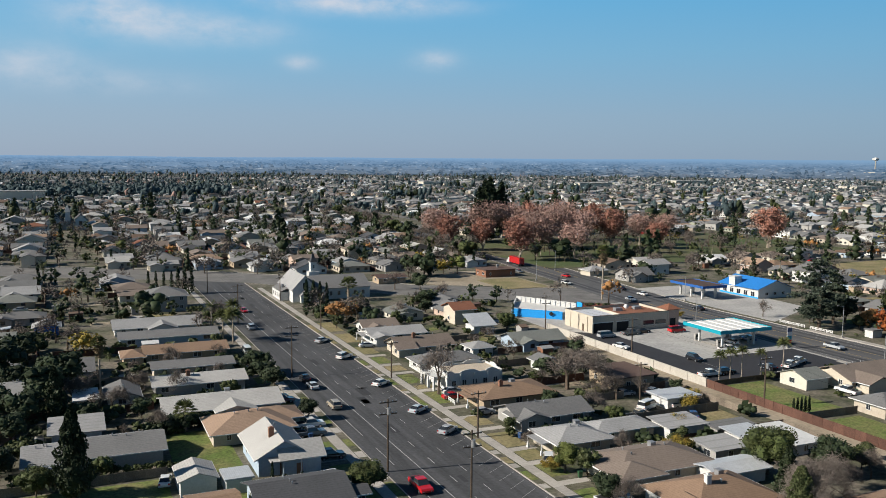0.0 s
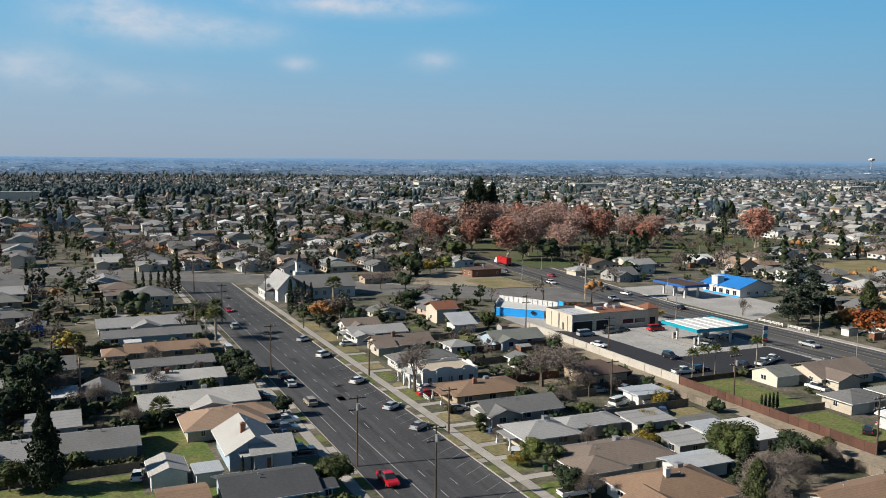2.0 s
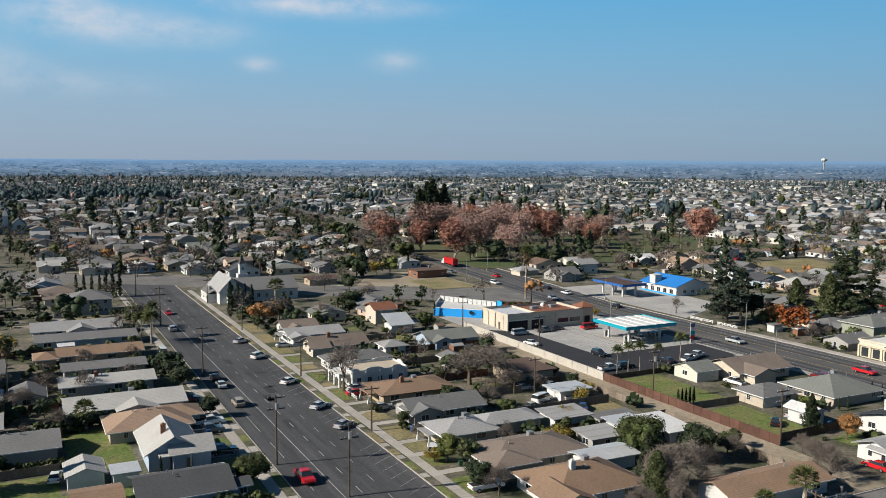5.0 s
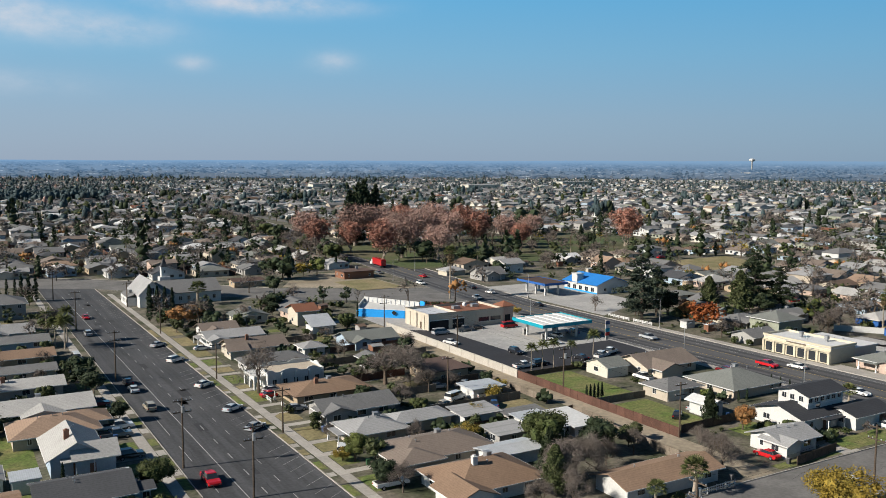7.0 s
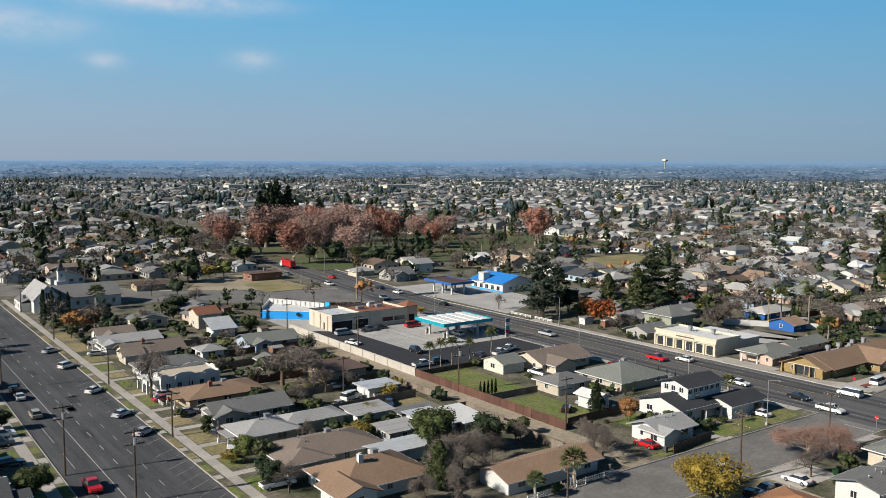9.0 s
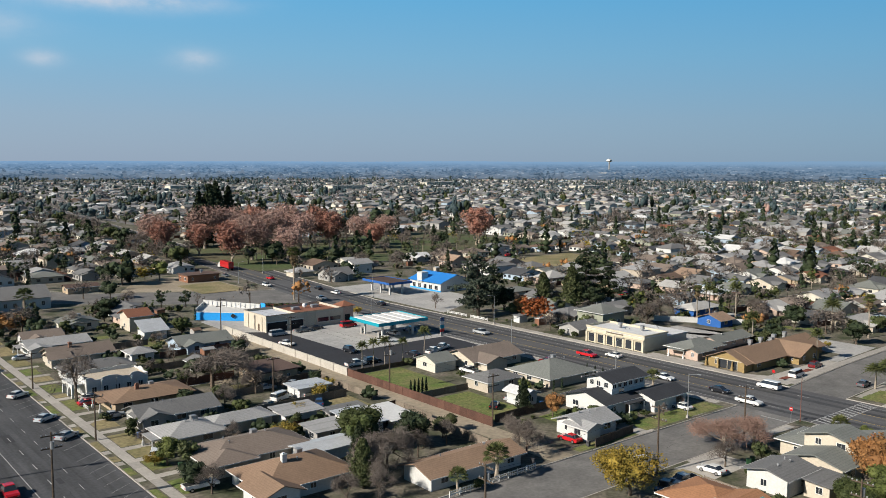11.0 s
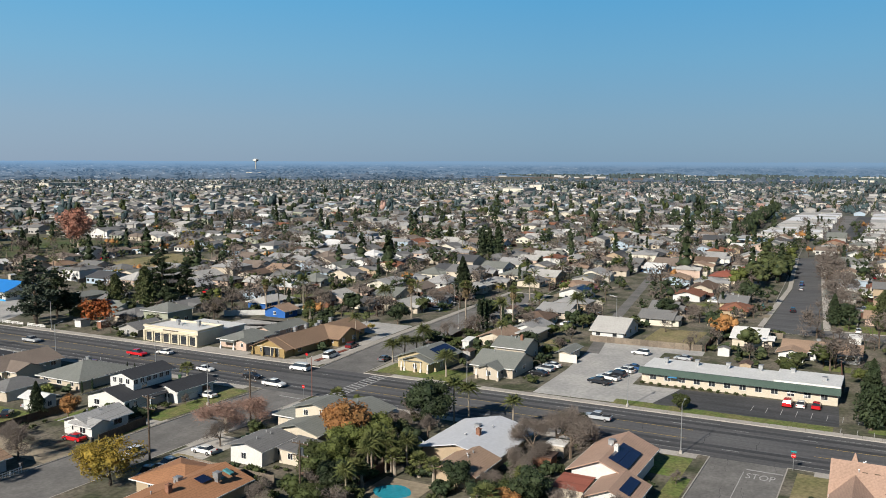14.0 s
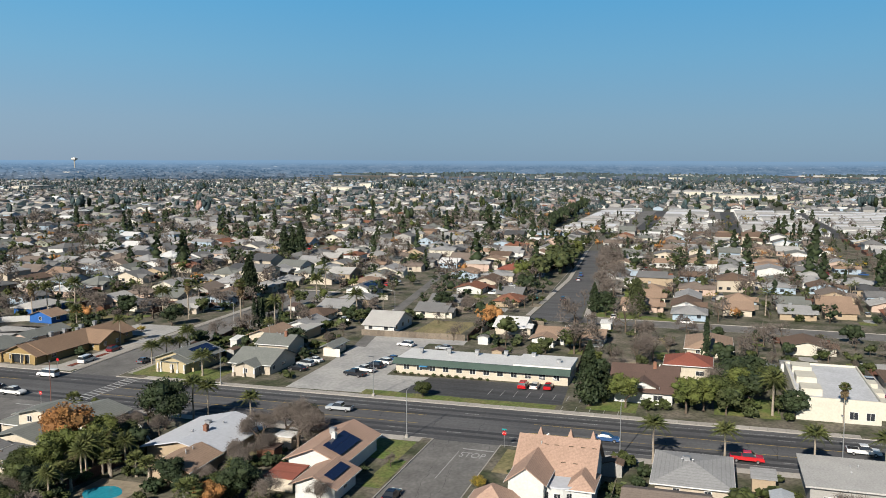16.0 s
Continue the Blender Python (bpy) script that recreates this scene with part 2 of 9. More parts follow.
def leaf_mat(k, c, c2):
    return mat("leaf_" + k, c, 0.7, 0.2, 0.35, 3.0, 0, second=c2, rnd=0.18, island=0.3, spec=0.2)


LEAVES = {k: leaf_mat(k, *c) for k, c in dict(
    green=((0.042, 0.056, 0.017), (0.056, 0.066, 0.021)), dark=((0.024, 0.037, 0.017), (0.034, 0.046, 0.02)),
    olive=((0.07, 0.08, 0.032), (0.05, 0.066, 0.024)), cypress=((0.022, 0.036, 0.018), (0.03, 0.045, 0.02)),
    deodar=((0.06, 0.078, 0.054), (0.042, 0.056, 0.04)), red=((0.34, 0.15, 0.105), (0.27, 0.15, 0.115)),
    rust=((0.3, 0.09, 0.025), (0.22, 0.06, 0.02)), sycamore=((0.36, 0.22, 0.18), (0.3, 0.21, 0.18)), yellow=((0.3, 0.21, 0.035), (0.16, 0.14, 0.03)),
    orange=((0.3, 0.14, 0.04), (0.2, 0.12, 0.04)), palm=((0.12, 0.13, 0.045), (0.065, 0.082, 0.028)), deadpalm=((0.2, 0.15, 0.085), (0.15, 0.11, 0.06)),
    # the last entry is a blue-grey tint that puts distance haze into far leaves
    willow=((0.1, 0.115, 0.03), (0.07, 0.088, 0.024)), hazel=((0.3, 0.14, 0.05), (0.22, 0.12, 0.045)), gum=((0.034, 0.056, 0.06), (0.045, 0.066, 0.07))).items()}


def paint_mat(k, c):
    return mat("car_paint_" + k, c, 0.25, 0.03, 0.5, 2.0, 0, spec=0.5, coat=0.6)


CARS = {k: paint_mat(k, c) for k, c in dict(white=(0.72, 0.72, 0.7), silver=(0.4, 0.42, 0.44), black=(0.015, 0.016, 0.02), red=(0.5, 0.015, 0.02),
        blue=(0.03, 0.08, 0.2), grey=(0.13, 0.14, 0.15), maroon=(0.16, 0.015, 0.02), teal=(0.02, 0.3, 0.33), pale=(0.5, 0.55, 0.58), tan=(0.4, 0.35, 0.27)).items()}
TYRE = mat("tyre_rubber", (0.02, 0.02, 0.021), 0.9, 0.1, 1.0, 8.0, 0)
RIM = mat("alloy_rim", (0.5, 0.5, 0.52), 0.3, 0.05, 1.0, 8.0, 0, metal=0.8)
LAMPGLASS = mat("lamp_lens", (0.7, 0.7, 0.68), 0.2, 0.05, 1.0, 8.0, 0)
REDLENS = mat("red_lens", (0.35, 0.01, 0.01), 0.2, 0.05, 1.0, 8.0, 0)

# mesh helpers
class Shape:
    def __init__(self):
        self.v, self.f = [], []

    def add(self, vs, fs):
        k = len(self.v)
        self.v += [tuple(p) for p in vs]
        self.f += [tuple(i + k for i in q) for q in fs]
        return self

    def box(self, x0, x1, y0, y1, z0, z1):
        return self.add([(x0, y0, z0), (x1, y0, z0), (x1, y1, z0), (x0, y1, z0), (x0, y0, z1), (x1, y0, z1), (x1, y1, z1), (x0, y1, z1)],
                        [(3, 2, 1, 0), (4, 5, 6, 7), (0, 1, 5, 4), (1, 2, 6, 5), (2, 3, 7, 6), (3, 0, 4, 7)])

    def prism(self, poly, z0, z1):
        n = len(poly)
        return self.add([(x, y, z0) for x, y in poly] + [(x, y, z1) for x, y in poly],
                        [tuple(range(n))[::-1], tuple(range(n, 2 * n))] + [(i, (i + 1) % n, n + (i + 1) % n, n + i) for i in range(n)])

    def side(self, prof, y0, y1, inset=None):
        """A profile in x and z, pulled from y0 to y1; inset gives each profile point's distance in from both sides."""
        n = len(prof)
        ins = inset or [0] * n
        return self.add([(x, y0 + d, z) for (x, z), d in zip(prof, ins)] + [(x, y1 - d, z) for (x, z), d in zip(prof, ins)],
                        [tuple(range(n)), tuple(range(n, 2 * n))[::-1]] + [(i, n + i, n + (i + 1) % n, (i + 1) % n) for i in range(n)])

    def tube(self, a, b, ra, rb, n=6, cap=True):
        a, b = Vector(a), Vector(b)
        d = (b - a).normalized()
        u = d.orthogonal().normalized()
        w = d.cross(u)
        vs = []
        for p, r in ((a, ra), (b, rb)):
            for i in range(n):
                t = 2 * math.pi * i / n
                vs.append(p + r * (math.cos(t) * u + math.sin(t) * w))
        fs = [(i, (i + 1) % n, n + (i + 1) % n, n + i) for i in range(n)]
        if cap:
            fs += [tuple(range(n))[::-1], tuple(range(n, 2 * n))]
        return self.add(vs, fs)

    def stack(self, rings, at=(0, 0)):
        """Square rings (half x, half y, z), joined from the lowest up into one closed piece."""
        vs, fs = [], []
        for hx, hy, z in rings:
            vs += [(at[0] - hx, at[1] - hy, z), (at[0] + hx, at[1] - hy, z), (at[0] + hx, at[1] + hy, z), (at[0] - hx, at[1] + hy, z)]
        for k in range(len(rings) - 1):
            fs += [(4 * k + i, 4 * k + (i + 1) % 4, 4 * k + 4 + (i + 1) % 4, 4 * k + 4 + i) for i in range(4)]
        n = len(vs)
        return self.add(vs, fs + [(3, 2, 1, 0), (n - 4, n - 3, n - 2, n - 1)])

    def ring(self, x0, x1, y0, y1, t, z0, z1):
        """A rectangular band of thickness t standing outside x0..x1, y0..y1, in one piece."""
        a = [(x0, y0), (x1, y0), (x1, y1), (x0, y1)]
        b = [(x0 - t, y0 - t), (x1 + t, y0 - t), (x1 + t, y1 + t), (x0 - t, y1 + t)]
        vs = [(x, y, z) for z in (z0, z1) for q in (a, b) for x, y in q]
        fs = []
        for i in range(4):
            j = (i + 1) % 4
            fs += [(4 + i, 4 + j, 12 + j, 12 + i), (j, i, 8 + i, 8 + j), (8 + i, 12 + i, 12 + j, 8 + j), (i, j, 4 + j, 4 + i)]
        return self.add(vs, fs)

    def mesh(self, name, material):
        me = bpy.data.meshes.new(name)
        me.from_pydata(self.v, [], self.f)
        me.materials.append(material)
        me.update()
        return me


def part(name, shape, material, parent, label="", at=None, smooth=False):
    """Links a shape (or a shared mesh) as one mesh object under a thing or a part."""
    me = shape.mesh(name, material) if isinstance(shape, Shape) else shape
    if smooth:
        me.polygons.foreach_set("use_smooth", [True] * len(me.polygons))
    ob = new(name, me)
    ob.parent = parent
    if at is not None:
        ob.matrix_local = at
    if label:
        ob["label"] = label
    return ob


def thing(name, x, y, z=0.0, rz=0.0, label="", category="", group="", kind=""):
    ob = new(name)
    ob.empty_display_size = 0.3
    ob.matrix_world = pose(x, y, z, 0, 0, rz)
    return tagged(ob, label, category, group, kind)


def structure(name, shape, material, label=""):
    return tagged(new(name, shape.mesh(name, material)), label, "", "", "structure")


SHARED = {}


def shared(key, material, build):
    if key not in SHARED:
        s = Shape()
        build(s)
        SHARED[key] = s.mesh(key.split("|")[0], material)
    return SHARED[key]


TAKEN = []          # plan rectangles already used: x0, x1, y0, y1


def free(x0, x1, y0, y1):
    return all(x1 <= a or x0 >= b or y1 <= c or y0 >= d for a, b, c, d in TAKEN)


def tri_mesh(name, verts, tris, material):
    """A mesh of triangles from arrays."""
    me = bpy.data.meshes.new(name)
    n, t = len(verts), len(tris)
    me.vertices.add(n)
    me.vertices.foreach_set("co", np.asarray(verts, np.float32).ravel())
    me.loops.add(3 * t)
    me.loops.foreach_set("vertex_index", np.asarray(tris, np.int32).ravel())
    me.polygons.add(t)
    me.polygons.foreach_set("loop_start", np.arange(0, 3 * t, 3, dtype=np.int32))
    me.materials.append(material)
    me.update(calc_edges=True)
    return me


class Crowd:
    """Many copies of meshes, joined material by material into single objects of kind stuff."""
    def __init__(self):
        self.parts, self.cache = {}, {}

    def arrays(self, me):
        if me.name not in self.cache:
            v = np.empty(len(me.vertices) * 3, np.float32)
            me.vertices.foreach_get("co", v)
            t = [(p.vertices[0], p.vertices[i], p.vertices[i + 1]) for p in me.polygons for i in range(1, len(p.vertices) - 1)]
            self.cache[me.name] = (v.reshape(-1, 3), np.array(t, np.int32))
        return self.cache[me.name]

    def add(self, me, x, y, z, turn, size, tall=1.0):
        v, t = self.arrays(me)
        c, s = math.cos(turn) * size, math.sin(turn) * size
        w = np.empty_like(v)
        w[:, 0], w[:, 1], w[:, 2] = v[:, 0] * c - v[:, 1] * s + x, v[:, 0] * s + v[:, 1] * c + y, v[:, 2] * size * tall + z
        q = self.parts.setdefault(me.materials[0].name, [[], [], 0, me.materials[0]])
        q[0].append(w)
        q[1].append(t + q[2])
        q[2] += len(w)

    def flush(self, name, label, category):
        for k, (v, t, n, m) in self.parts.items():
            tagged(new(name, tri_mesh(name, np.concatenate(v), np.concatenate(t), m)), label % k.replace("_", " "), category, "", "stuff")

# ground, roads, blocks
K = 0.15            # kerb height
s = Shape()
s.add([(-4800, -4800, 0), (4800, -4800, 0), (4800, 4800, 0), (-4800, 4800, 0)], [(0, 1, 2, 3)])
structure("ground", s, EARTH, "flat valley floor of earth and dry grass")


def slab(name, x0, x1, y0, y1, z0, z1, material, label=""):
    s = Shape()
    s.box(x0, x1, y0, y1, z0, z1)
    return structure(name, s, material, label)


def poly_slab(name, pts, z0, z1, material, label=""):
    s = Shape()
    s.prism(pts, z0, z1)
    return structure(name, s, material, label)


def keep(x0, x1, y0, y1):
    TAKEN.append((x0, x1, y0, y1))


# streets: a wide street with angled parking, a five-lane avenue that leans slightly, side streets and a slanting cross street
LEANX, NEARX, WIDE = -0.019, 181.4, 22.8
BEND = 232.0         # north of this the avenue turns a little east


def av(y, u):
    """The x of a line u metres in from the avenue's west kerb, at y."""
    return NEARX + LEANX * min(y, BEND) + 0.115 * max(0.0, y - BEND) + u


poly_slab("road_street", [(45, -300), (64.7, -300), (64.7, 344), (45, 357)], 0.002, 0.012, ASPHALT, "worn dark asphalt street")
poly_slab("road_avenue", [(av(-900, 0), -900), (av(-900, WIDE), -900), (av(BEND, WIDE), BEND), (av(1500, WIDE), 1500), (av(1500, 0), 1500), (av(BEND, 0), BEND)], 0.003, 0.016, AVENUE, "dark asphalt five-lane avenue")
poly_slab("road_side", [(64.7, 61), (av(61, 0), 61), (av(74.5, 0), 74.5), (64.7, 74.5)], 0.002, 0.010, SIDEASPHALT, "narrow asphalt side street")
poly_slab("road_side_east", [(av(62, WIDE), 62.5), (345, 70), (345, 83), (236, 78), (av(75, WIDE), 75.3)], 0.002, 0.010, SIDEASPHALT, "narrow asphalt side street")
poly_slab("road_stop", [(64.7, -36.6), (av(-36, 0), -36.6), (av(-24, 0), -24), (64.7, -24)], 0.002, 0.011, SIDEASPHALT, "asphalt side street with a stop line")
poly_slab("road_east", [(308, -32.5), (411, -25), (545, -15), (545, -4), (412, -14), (308, -15.5)], 0.002, 0.013, AVENUE, "plain asphalt residential street")
poly_slab("road_east_cross", [(300, -500), (311, -500), (319, -32.5), (307.5, -32.5)], 0.002, 0.009, SIDEASPHALT, "plain asphalt residential street")
poly_slab("road_slanting", [(av(246, 0), 246), (av(283, 0), 283), (129, 311), (84, 360), (41, 396), (-160, 510), (-190, 492), (38, 361), (66, 344), (120, 284)], 0.001, 0.007, SIDEASPHALT, "pale asphalt cross street")
poly_slab("road_alley", [(123.6, 74.8), (129, 74.8), (129.4, 224), (124.5, 224)], 0.16, 0.168, DIRT, "narrow unpaved back alley")
poly_slab("road_alley_east", [(252, 18.6), (300, 27.6), (425, 46.3), (425, 49.9), (300, 31.2), (252, 22.2)], 0.16, 0.169, SIDEASPHALT, "narrow paved back alley")


def poly_block(pts):
    """A raised town block with a kerb along its edge."""
    c = Vector((sum(p[0] for p in pts) / len(pts), sum(p[1] for p in pts) / len(pts)))
    inner = []
    n = len(pts)
    for i in range(n):
        a, b, d = Vector(pts[i - 1]), Vector(pts[i]), Vector(pts[(i + 1) % n])
        e1, e2 = (b - a).normalized(), (d - b).normalized()
        m = Vector((-(e1.y + e2.y), e1.x + e2.x))
        m = m / max(0.3, m.dot(Vector((-e1.y, e1.x))))
        inner.append(tuple(b + m * 0.2))
    poly_slab("ground_block", inner, 0.005, K, YARD, "town block of bare yards and thin grass")
    for i in range(n):
        poly_slab("kerb", [pts[i], pts[(i + 1) % n], inner[(i + 1) % n], inner[i]], 0.0, K + 0.012, CONCRETE, "pale concrete street kerb")


poly_block([(64.7, 74.5), (av(74.5, 0), 74.5), (av(BEND, 0), BEND), (av(246, 0), 246), (120, 284), (64.7, 343)])
poly_block([(64.7, -24), (av(-24, 0), -24), (av(61, 0), 61), (64.7, 61)])
poly_block([(64.7, -300), (av(-300, 0), -300), (av(-36.6, 0), -36.6), (64.7, -36.6)])
poly_block([(-200, -200), (45, -200), (45, 356), (38, 361), (-200, 496)])
poly_block([(av(75, WIDE), 75.3), (236, 78), (345, 83), (345, 70), (700, 90), (700, 1000), (av(1000, WIDE), 1000), (av(BEND, WIDE), BEND)])
poly_block([(av(-500, WIDE), -500), (300, -500), (307.5, -32.5), (308, -15.5), (700, 5), (700, 90), (345, 70), (av(62, WIDE), 62.5)])
poly_block([(311, -500), (700, -500), (700, -3), (545, -15), (411, -25), (319, -32.5)])
poly_block([(41, 397), (84, 361), (129, 312), (av(284, 0), 284), (av(1000, 0), 1000), (-160, 1000), (-160, 511)])

# pavements of separate slabs
def pavement(x0, x1, y0, y1, step, label="concrete pavement of jointed slabs", rz=0.0):
    along_y = (y1 - y0) > (x1 - x0)
    base = thing("pavement", x0, y0, K, rz, label, "pavement", "", "structure")
    w = (x1 - x0) if along_y else (y1 - y0)
    g = 0.025
    me = shared("paving_slab|%.2f|%.2f|%d" % (w, step, along_y), CONCRETE,
                lambda s: s.box(g, w - g, g, step - g, 0, 0.03) if along_y else s.box(g, step - g, g, w - g, 0, 0.03))
    n = int(((y1 - y0) if along_y else (x1 - x0)) / step)
    for i in range(n):
        part("paving_slab", me, CONCRETE, base, at=pose(0, i * step, 0) if along_y else pose(i * step, 0, 0))


pavement(66.5, 68.4, 86, 330, 3.3)
pavement(41.2, 43.2, 100, 340, 3.3)
TILTED = math.degrees(math.atan(-LEANX))
pavement(av(82, WIDE) + 0.3, av(82, WIDE) + 2.8, 82, 190, 3.3, rz=TILTED)
pavement(av(-100, WIDE) + 0.3, av(-100, WIDE) + 2.2, -100, 58, 3.3, rz=TILTED)
pavement(av(-22, 0) - 2.5, av(-22, 0) - 0.3, -22, 58, 3.3, rz=TILTED)
pavement(av(-130, 0) - 2.5, av(-130, 0) - 0.3, -130, -39, 3.3, rz=TILTED)
pavement(av(78, 0) - 2.5, av(78, 0) - 0.3, 78, 156, 3.3, rz=TILTED)
pavement(142, 177, 58.9, 60.7, 3.3)

# painted road marks
def marks(name, rects, material=PAINT, z=0.02, label="worn white road paint"):
    s = Shape()
    for x0, x1, y0, y1 in rects:
        s.add([(x0, y0, z), (x1, y0, z), (x1, y1, z), (x0, y1, z)], [(0, 1, 2, 3)])
    return structure(name, s, material, label)


def leaning(name, strips, material=PAINT, z=0.02, label="worn white road paint"):
    """Marks along the avenue: strips of u0, u1, y0, y1 from its west kerb."""
    s = Shape()
    for u0, u1, y0, y1 in [q for a, b, c, d in strips for q in ([(a, b, c, BEND), (a, b, BEND, d)] if c < BEND < d else [(a, b, c, d)])]:
        s.add([(av(y0, u0), y0, z), (av(y0, u1), y0, z), (av(y1, u1), y1, z), (av(y1, u0), y1, z)], [(0, 1, 2, 3)])
    return structure(name, s, material, label)


marks("road_marking_dashes", [(54.0, 54.14, y, y + 3) for y in range(90, 335, 9)] + [(57.4, 57.5, y, y + 3) for y in range(94, 335, 9)])
marks("road_marking_lines", [(51.0, 51.14, 85, 330), (47.6, 47.72, 112, 122), (47.6, 47.72, 128, 137), (47.6, 47.72, 144, 157)])
s = Shape()
for i in range(66):
    y = 96 + i * 3.6
    if random.random() < 0.82:
        s.add([(60.2, y - 2.6, 0.02), (60.32, y - 2.6, 0.02), (64.2, y, 0.02), (64.08, y, 0.02)], [(0, 1, 2, 3)])
structure("road_marking_stalls", s, PAINT, "slanting white parking stall lines")
leaning("road_marking_avenue_dashes", [(u, u + 0.14, y, y + 3) for u in (5.0, 17.6) for y in range(-400, 900, 12)])
leaning("road_marking_avenue_yellow", [(u, u + 0.14, y0, y1) for u in (8.6, 14.2) for y0, y1 in ((-400, -40), (-18, 56), (82, 245), (310, 900))], YELLOWPAINT, 0.022, "worn yellow turn lane lines")
leaning("road_marking_edge", [(u, u + 0.12, y0, y1) for u in (2.3, 20.4) for y0, y1 in ((-400, -38), (-22, 58), (79, 250))])
leaning("road_lane_wear", [(u, u + 1.5, -400, 900) for u in (2.6, 5.6, 14.6, 18.2)], mat("worn_lane", (0.055, 0.056, 0.06), 0.85, 0.2, 0.08, 1.0, 0.05), 0.0178, "darker wheel-worn lane of asphalt")
# tar seams, cracks and repair patches
TAR = mat("tar_seam", (0.022, 0.022, 0.024), 0.7, 0.2, 0.8, 4.0, 0)
s = Shape()


def seam(x, y, dx, dy, n, w):
    """A wandering seam of n short pieces from x, y."""
    for i in range(n):
        x1, y1 = x + dx + random.uniform(-0.35, 0.35), y + dy + random.uniform(-0.35, 0.35)
        t = Vector((y - y1, x1 - x)).normalized() * w / 2
        s.add([(x - t.x, y - t.y, 0.0195), (x + t.x, y + t.y, 0.0195), (x1 + t.x, y1 + t.y, 0.0195), (x1 - t.x, y1 - t.y, 0.0195)], [(0, 1, 2, 3)])
        x, y = x1, y1


for i in range(46):
    seam(random.uniform(45.5, 55), random.uniform(85, 320), 1.3, 0.0, random.randint(3, 8), 0.06)
for i in range(26):
    seam(random.uniform(46, 63.5), random.uniform(85, 300), 0.0, 1.6, random.randint(5, 16), 0.08)
for i in range(30):
    y = random.uniform(-110, 220)
    seam(av(y, random.uniform(0.5, 12)), y, 1.3, 0.0, random.randint(4, 8), 0.09)
for i in range(16):
    if i % 2:
        seam(random.uniform(70, 176), random.uniform(62, 73), 1.4, 0.2, random.randint(3, 9), 0.045)
    seam(random.uniform(140, 176), random.uniform(-36, -25), 1.2, 0.1, random.randint(3, 8), 0.04)
structure("road_tar_seams", s, TAR, "dark wandering tar seams on asphalt")
s = Shape()
for i in range(22):
    x, y, w, d = random.uniform(46, 60), random.uniform(90, 320), random.uniform(0.8, 2.4), random.uniform(1.5, 7)
    s.add([(x, y, 0.0165), (x + w, y, 0.0165), (x + w, y + d, 0.0165), (x, y + d, 0.0165)], [(0, 1, 2, 3)])
structure("road_patches", s, mat("asphalt_patch", (0.042, 0.043, 0.047), 0.9, 0.15, 0.3, 2.0, 0.1), "darker rectangular asphalt repair patches")
# striped crossing over the avenue
s = Shape()
for i in range(13):
    x = av(57, 1.5) + i * 1.6
    s.add([(x, 55.6, 0.023), (x + 0.5, 55.6, 0.023), (x + 1.3, 58.8, 0.023), (x + 0.8, 58.8, 0.023)], [(0, 1, 2, 3)])
for y in (55.4, 58.8):
    s.add([(av(y, 0.8), y, 0.023), (av(y, 22.3), y, 0.023), (av(y, 22.3), y + 0.2, 0.023), (av(y, 0.8), y + 0.2, 0.023)], [(0, 1, 2, 3)])
structure("road_marking_crossing", s, PAINT, "striped white pedestrian crossing")
marks("road_marking_stop_line", [(178.2, 178.6, -36.4, -30.6)])
marks("road_marking_stop_centre", [(163, 177, -30.4, -30.28)])
marks("road_marking_side_stop", [(177.0, 177.4, 61.4, 67.5)])
fc = bpy.data.curves.new("road_word", "FONT")
fc.body, fc.size, fc.align_x = "STOP", 2.4, "CENTER"
fc.materials.append(PAINT)
word = new("road_word", fc)
word.matrix_world = pose(174.2, -33.2, 0.024, 0, 0, -90) @ Matrix.Diagonal((0.8, 1.5, 1, 1))
tagged(word, "white word STOP painted on asphalt", "", "", "structure")


def lawn(x0, x1, y0, y1, material=GRASS, label="mown green garden lawn", z=0.028):
    n, m = max(2, int((x1 - x0) / 1.2)), max(2, int((y1 - y0) / 1.2))
    s = Shape()
    vs = []
    for i in range(n + 1):
        for j in range(m + 1):
            e = 0.0 if i in (0, n) or j in (0, m) else 0.35
            px, py = x0 + (x1 - x0) * i / n, y0 + (y1 - y0) * j / m
            vs.append((px + random.uniform(-e, e), py + random.uniform(-e, e), K + z + (random.uniform(0, 0.05) if e else -0.02)))
    s.add(vs, [(i * (m + 1) + j, (i + 1) * (m + 1) + j, (i + 1) * (m + 1) + j + 1, i * (m + 1) + j + 1) for i in range(n) for j in range(m)])
    if x1 - x0 > 3 and y1 - y0 > 3:
        keep(x0 + 0.8, x1 - 0.8, y0 + 0.8, y1 - 0.8)
    return structure("lawn", s, material, label)


def drive(x0, x1, y0, y1, material=CONCRETE, label="plain pale concrete drive"):
    return slab("driveway", x0, x1, y0, y1, K - 0.05, K + 0.012, material, label)


# roads are kept free of houses
def keep_strip(x0, y0, x1, y1, w, n=12):
    for i in range(n):
        u = (i + 0.5) / n
        x, y = x0 + (x1 - x0) * u, y0 + (y1 - y0) * u
        dx, dy = max(abs(x1 - x0) / n / 2, w), max(abs(y1 - y0) / n / 2, w)
        keep(x - dx, x + dx, y - dy, y + dy)


keep(41, 69, -300, 345), keep(60, 181, 57, 78), keep(60, 181, -40, -20), keep(122, 131, 74, 224)
for i in range(120):
    y = -600 + i * 20
    keep(av(y + 10, -5), av(y + 10, WIDE + 5), y, y + 20)
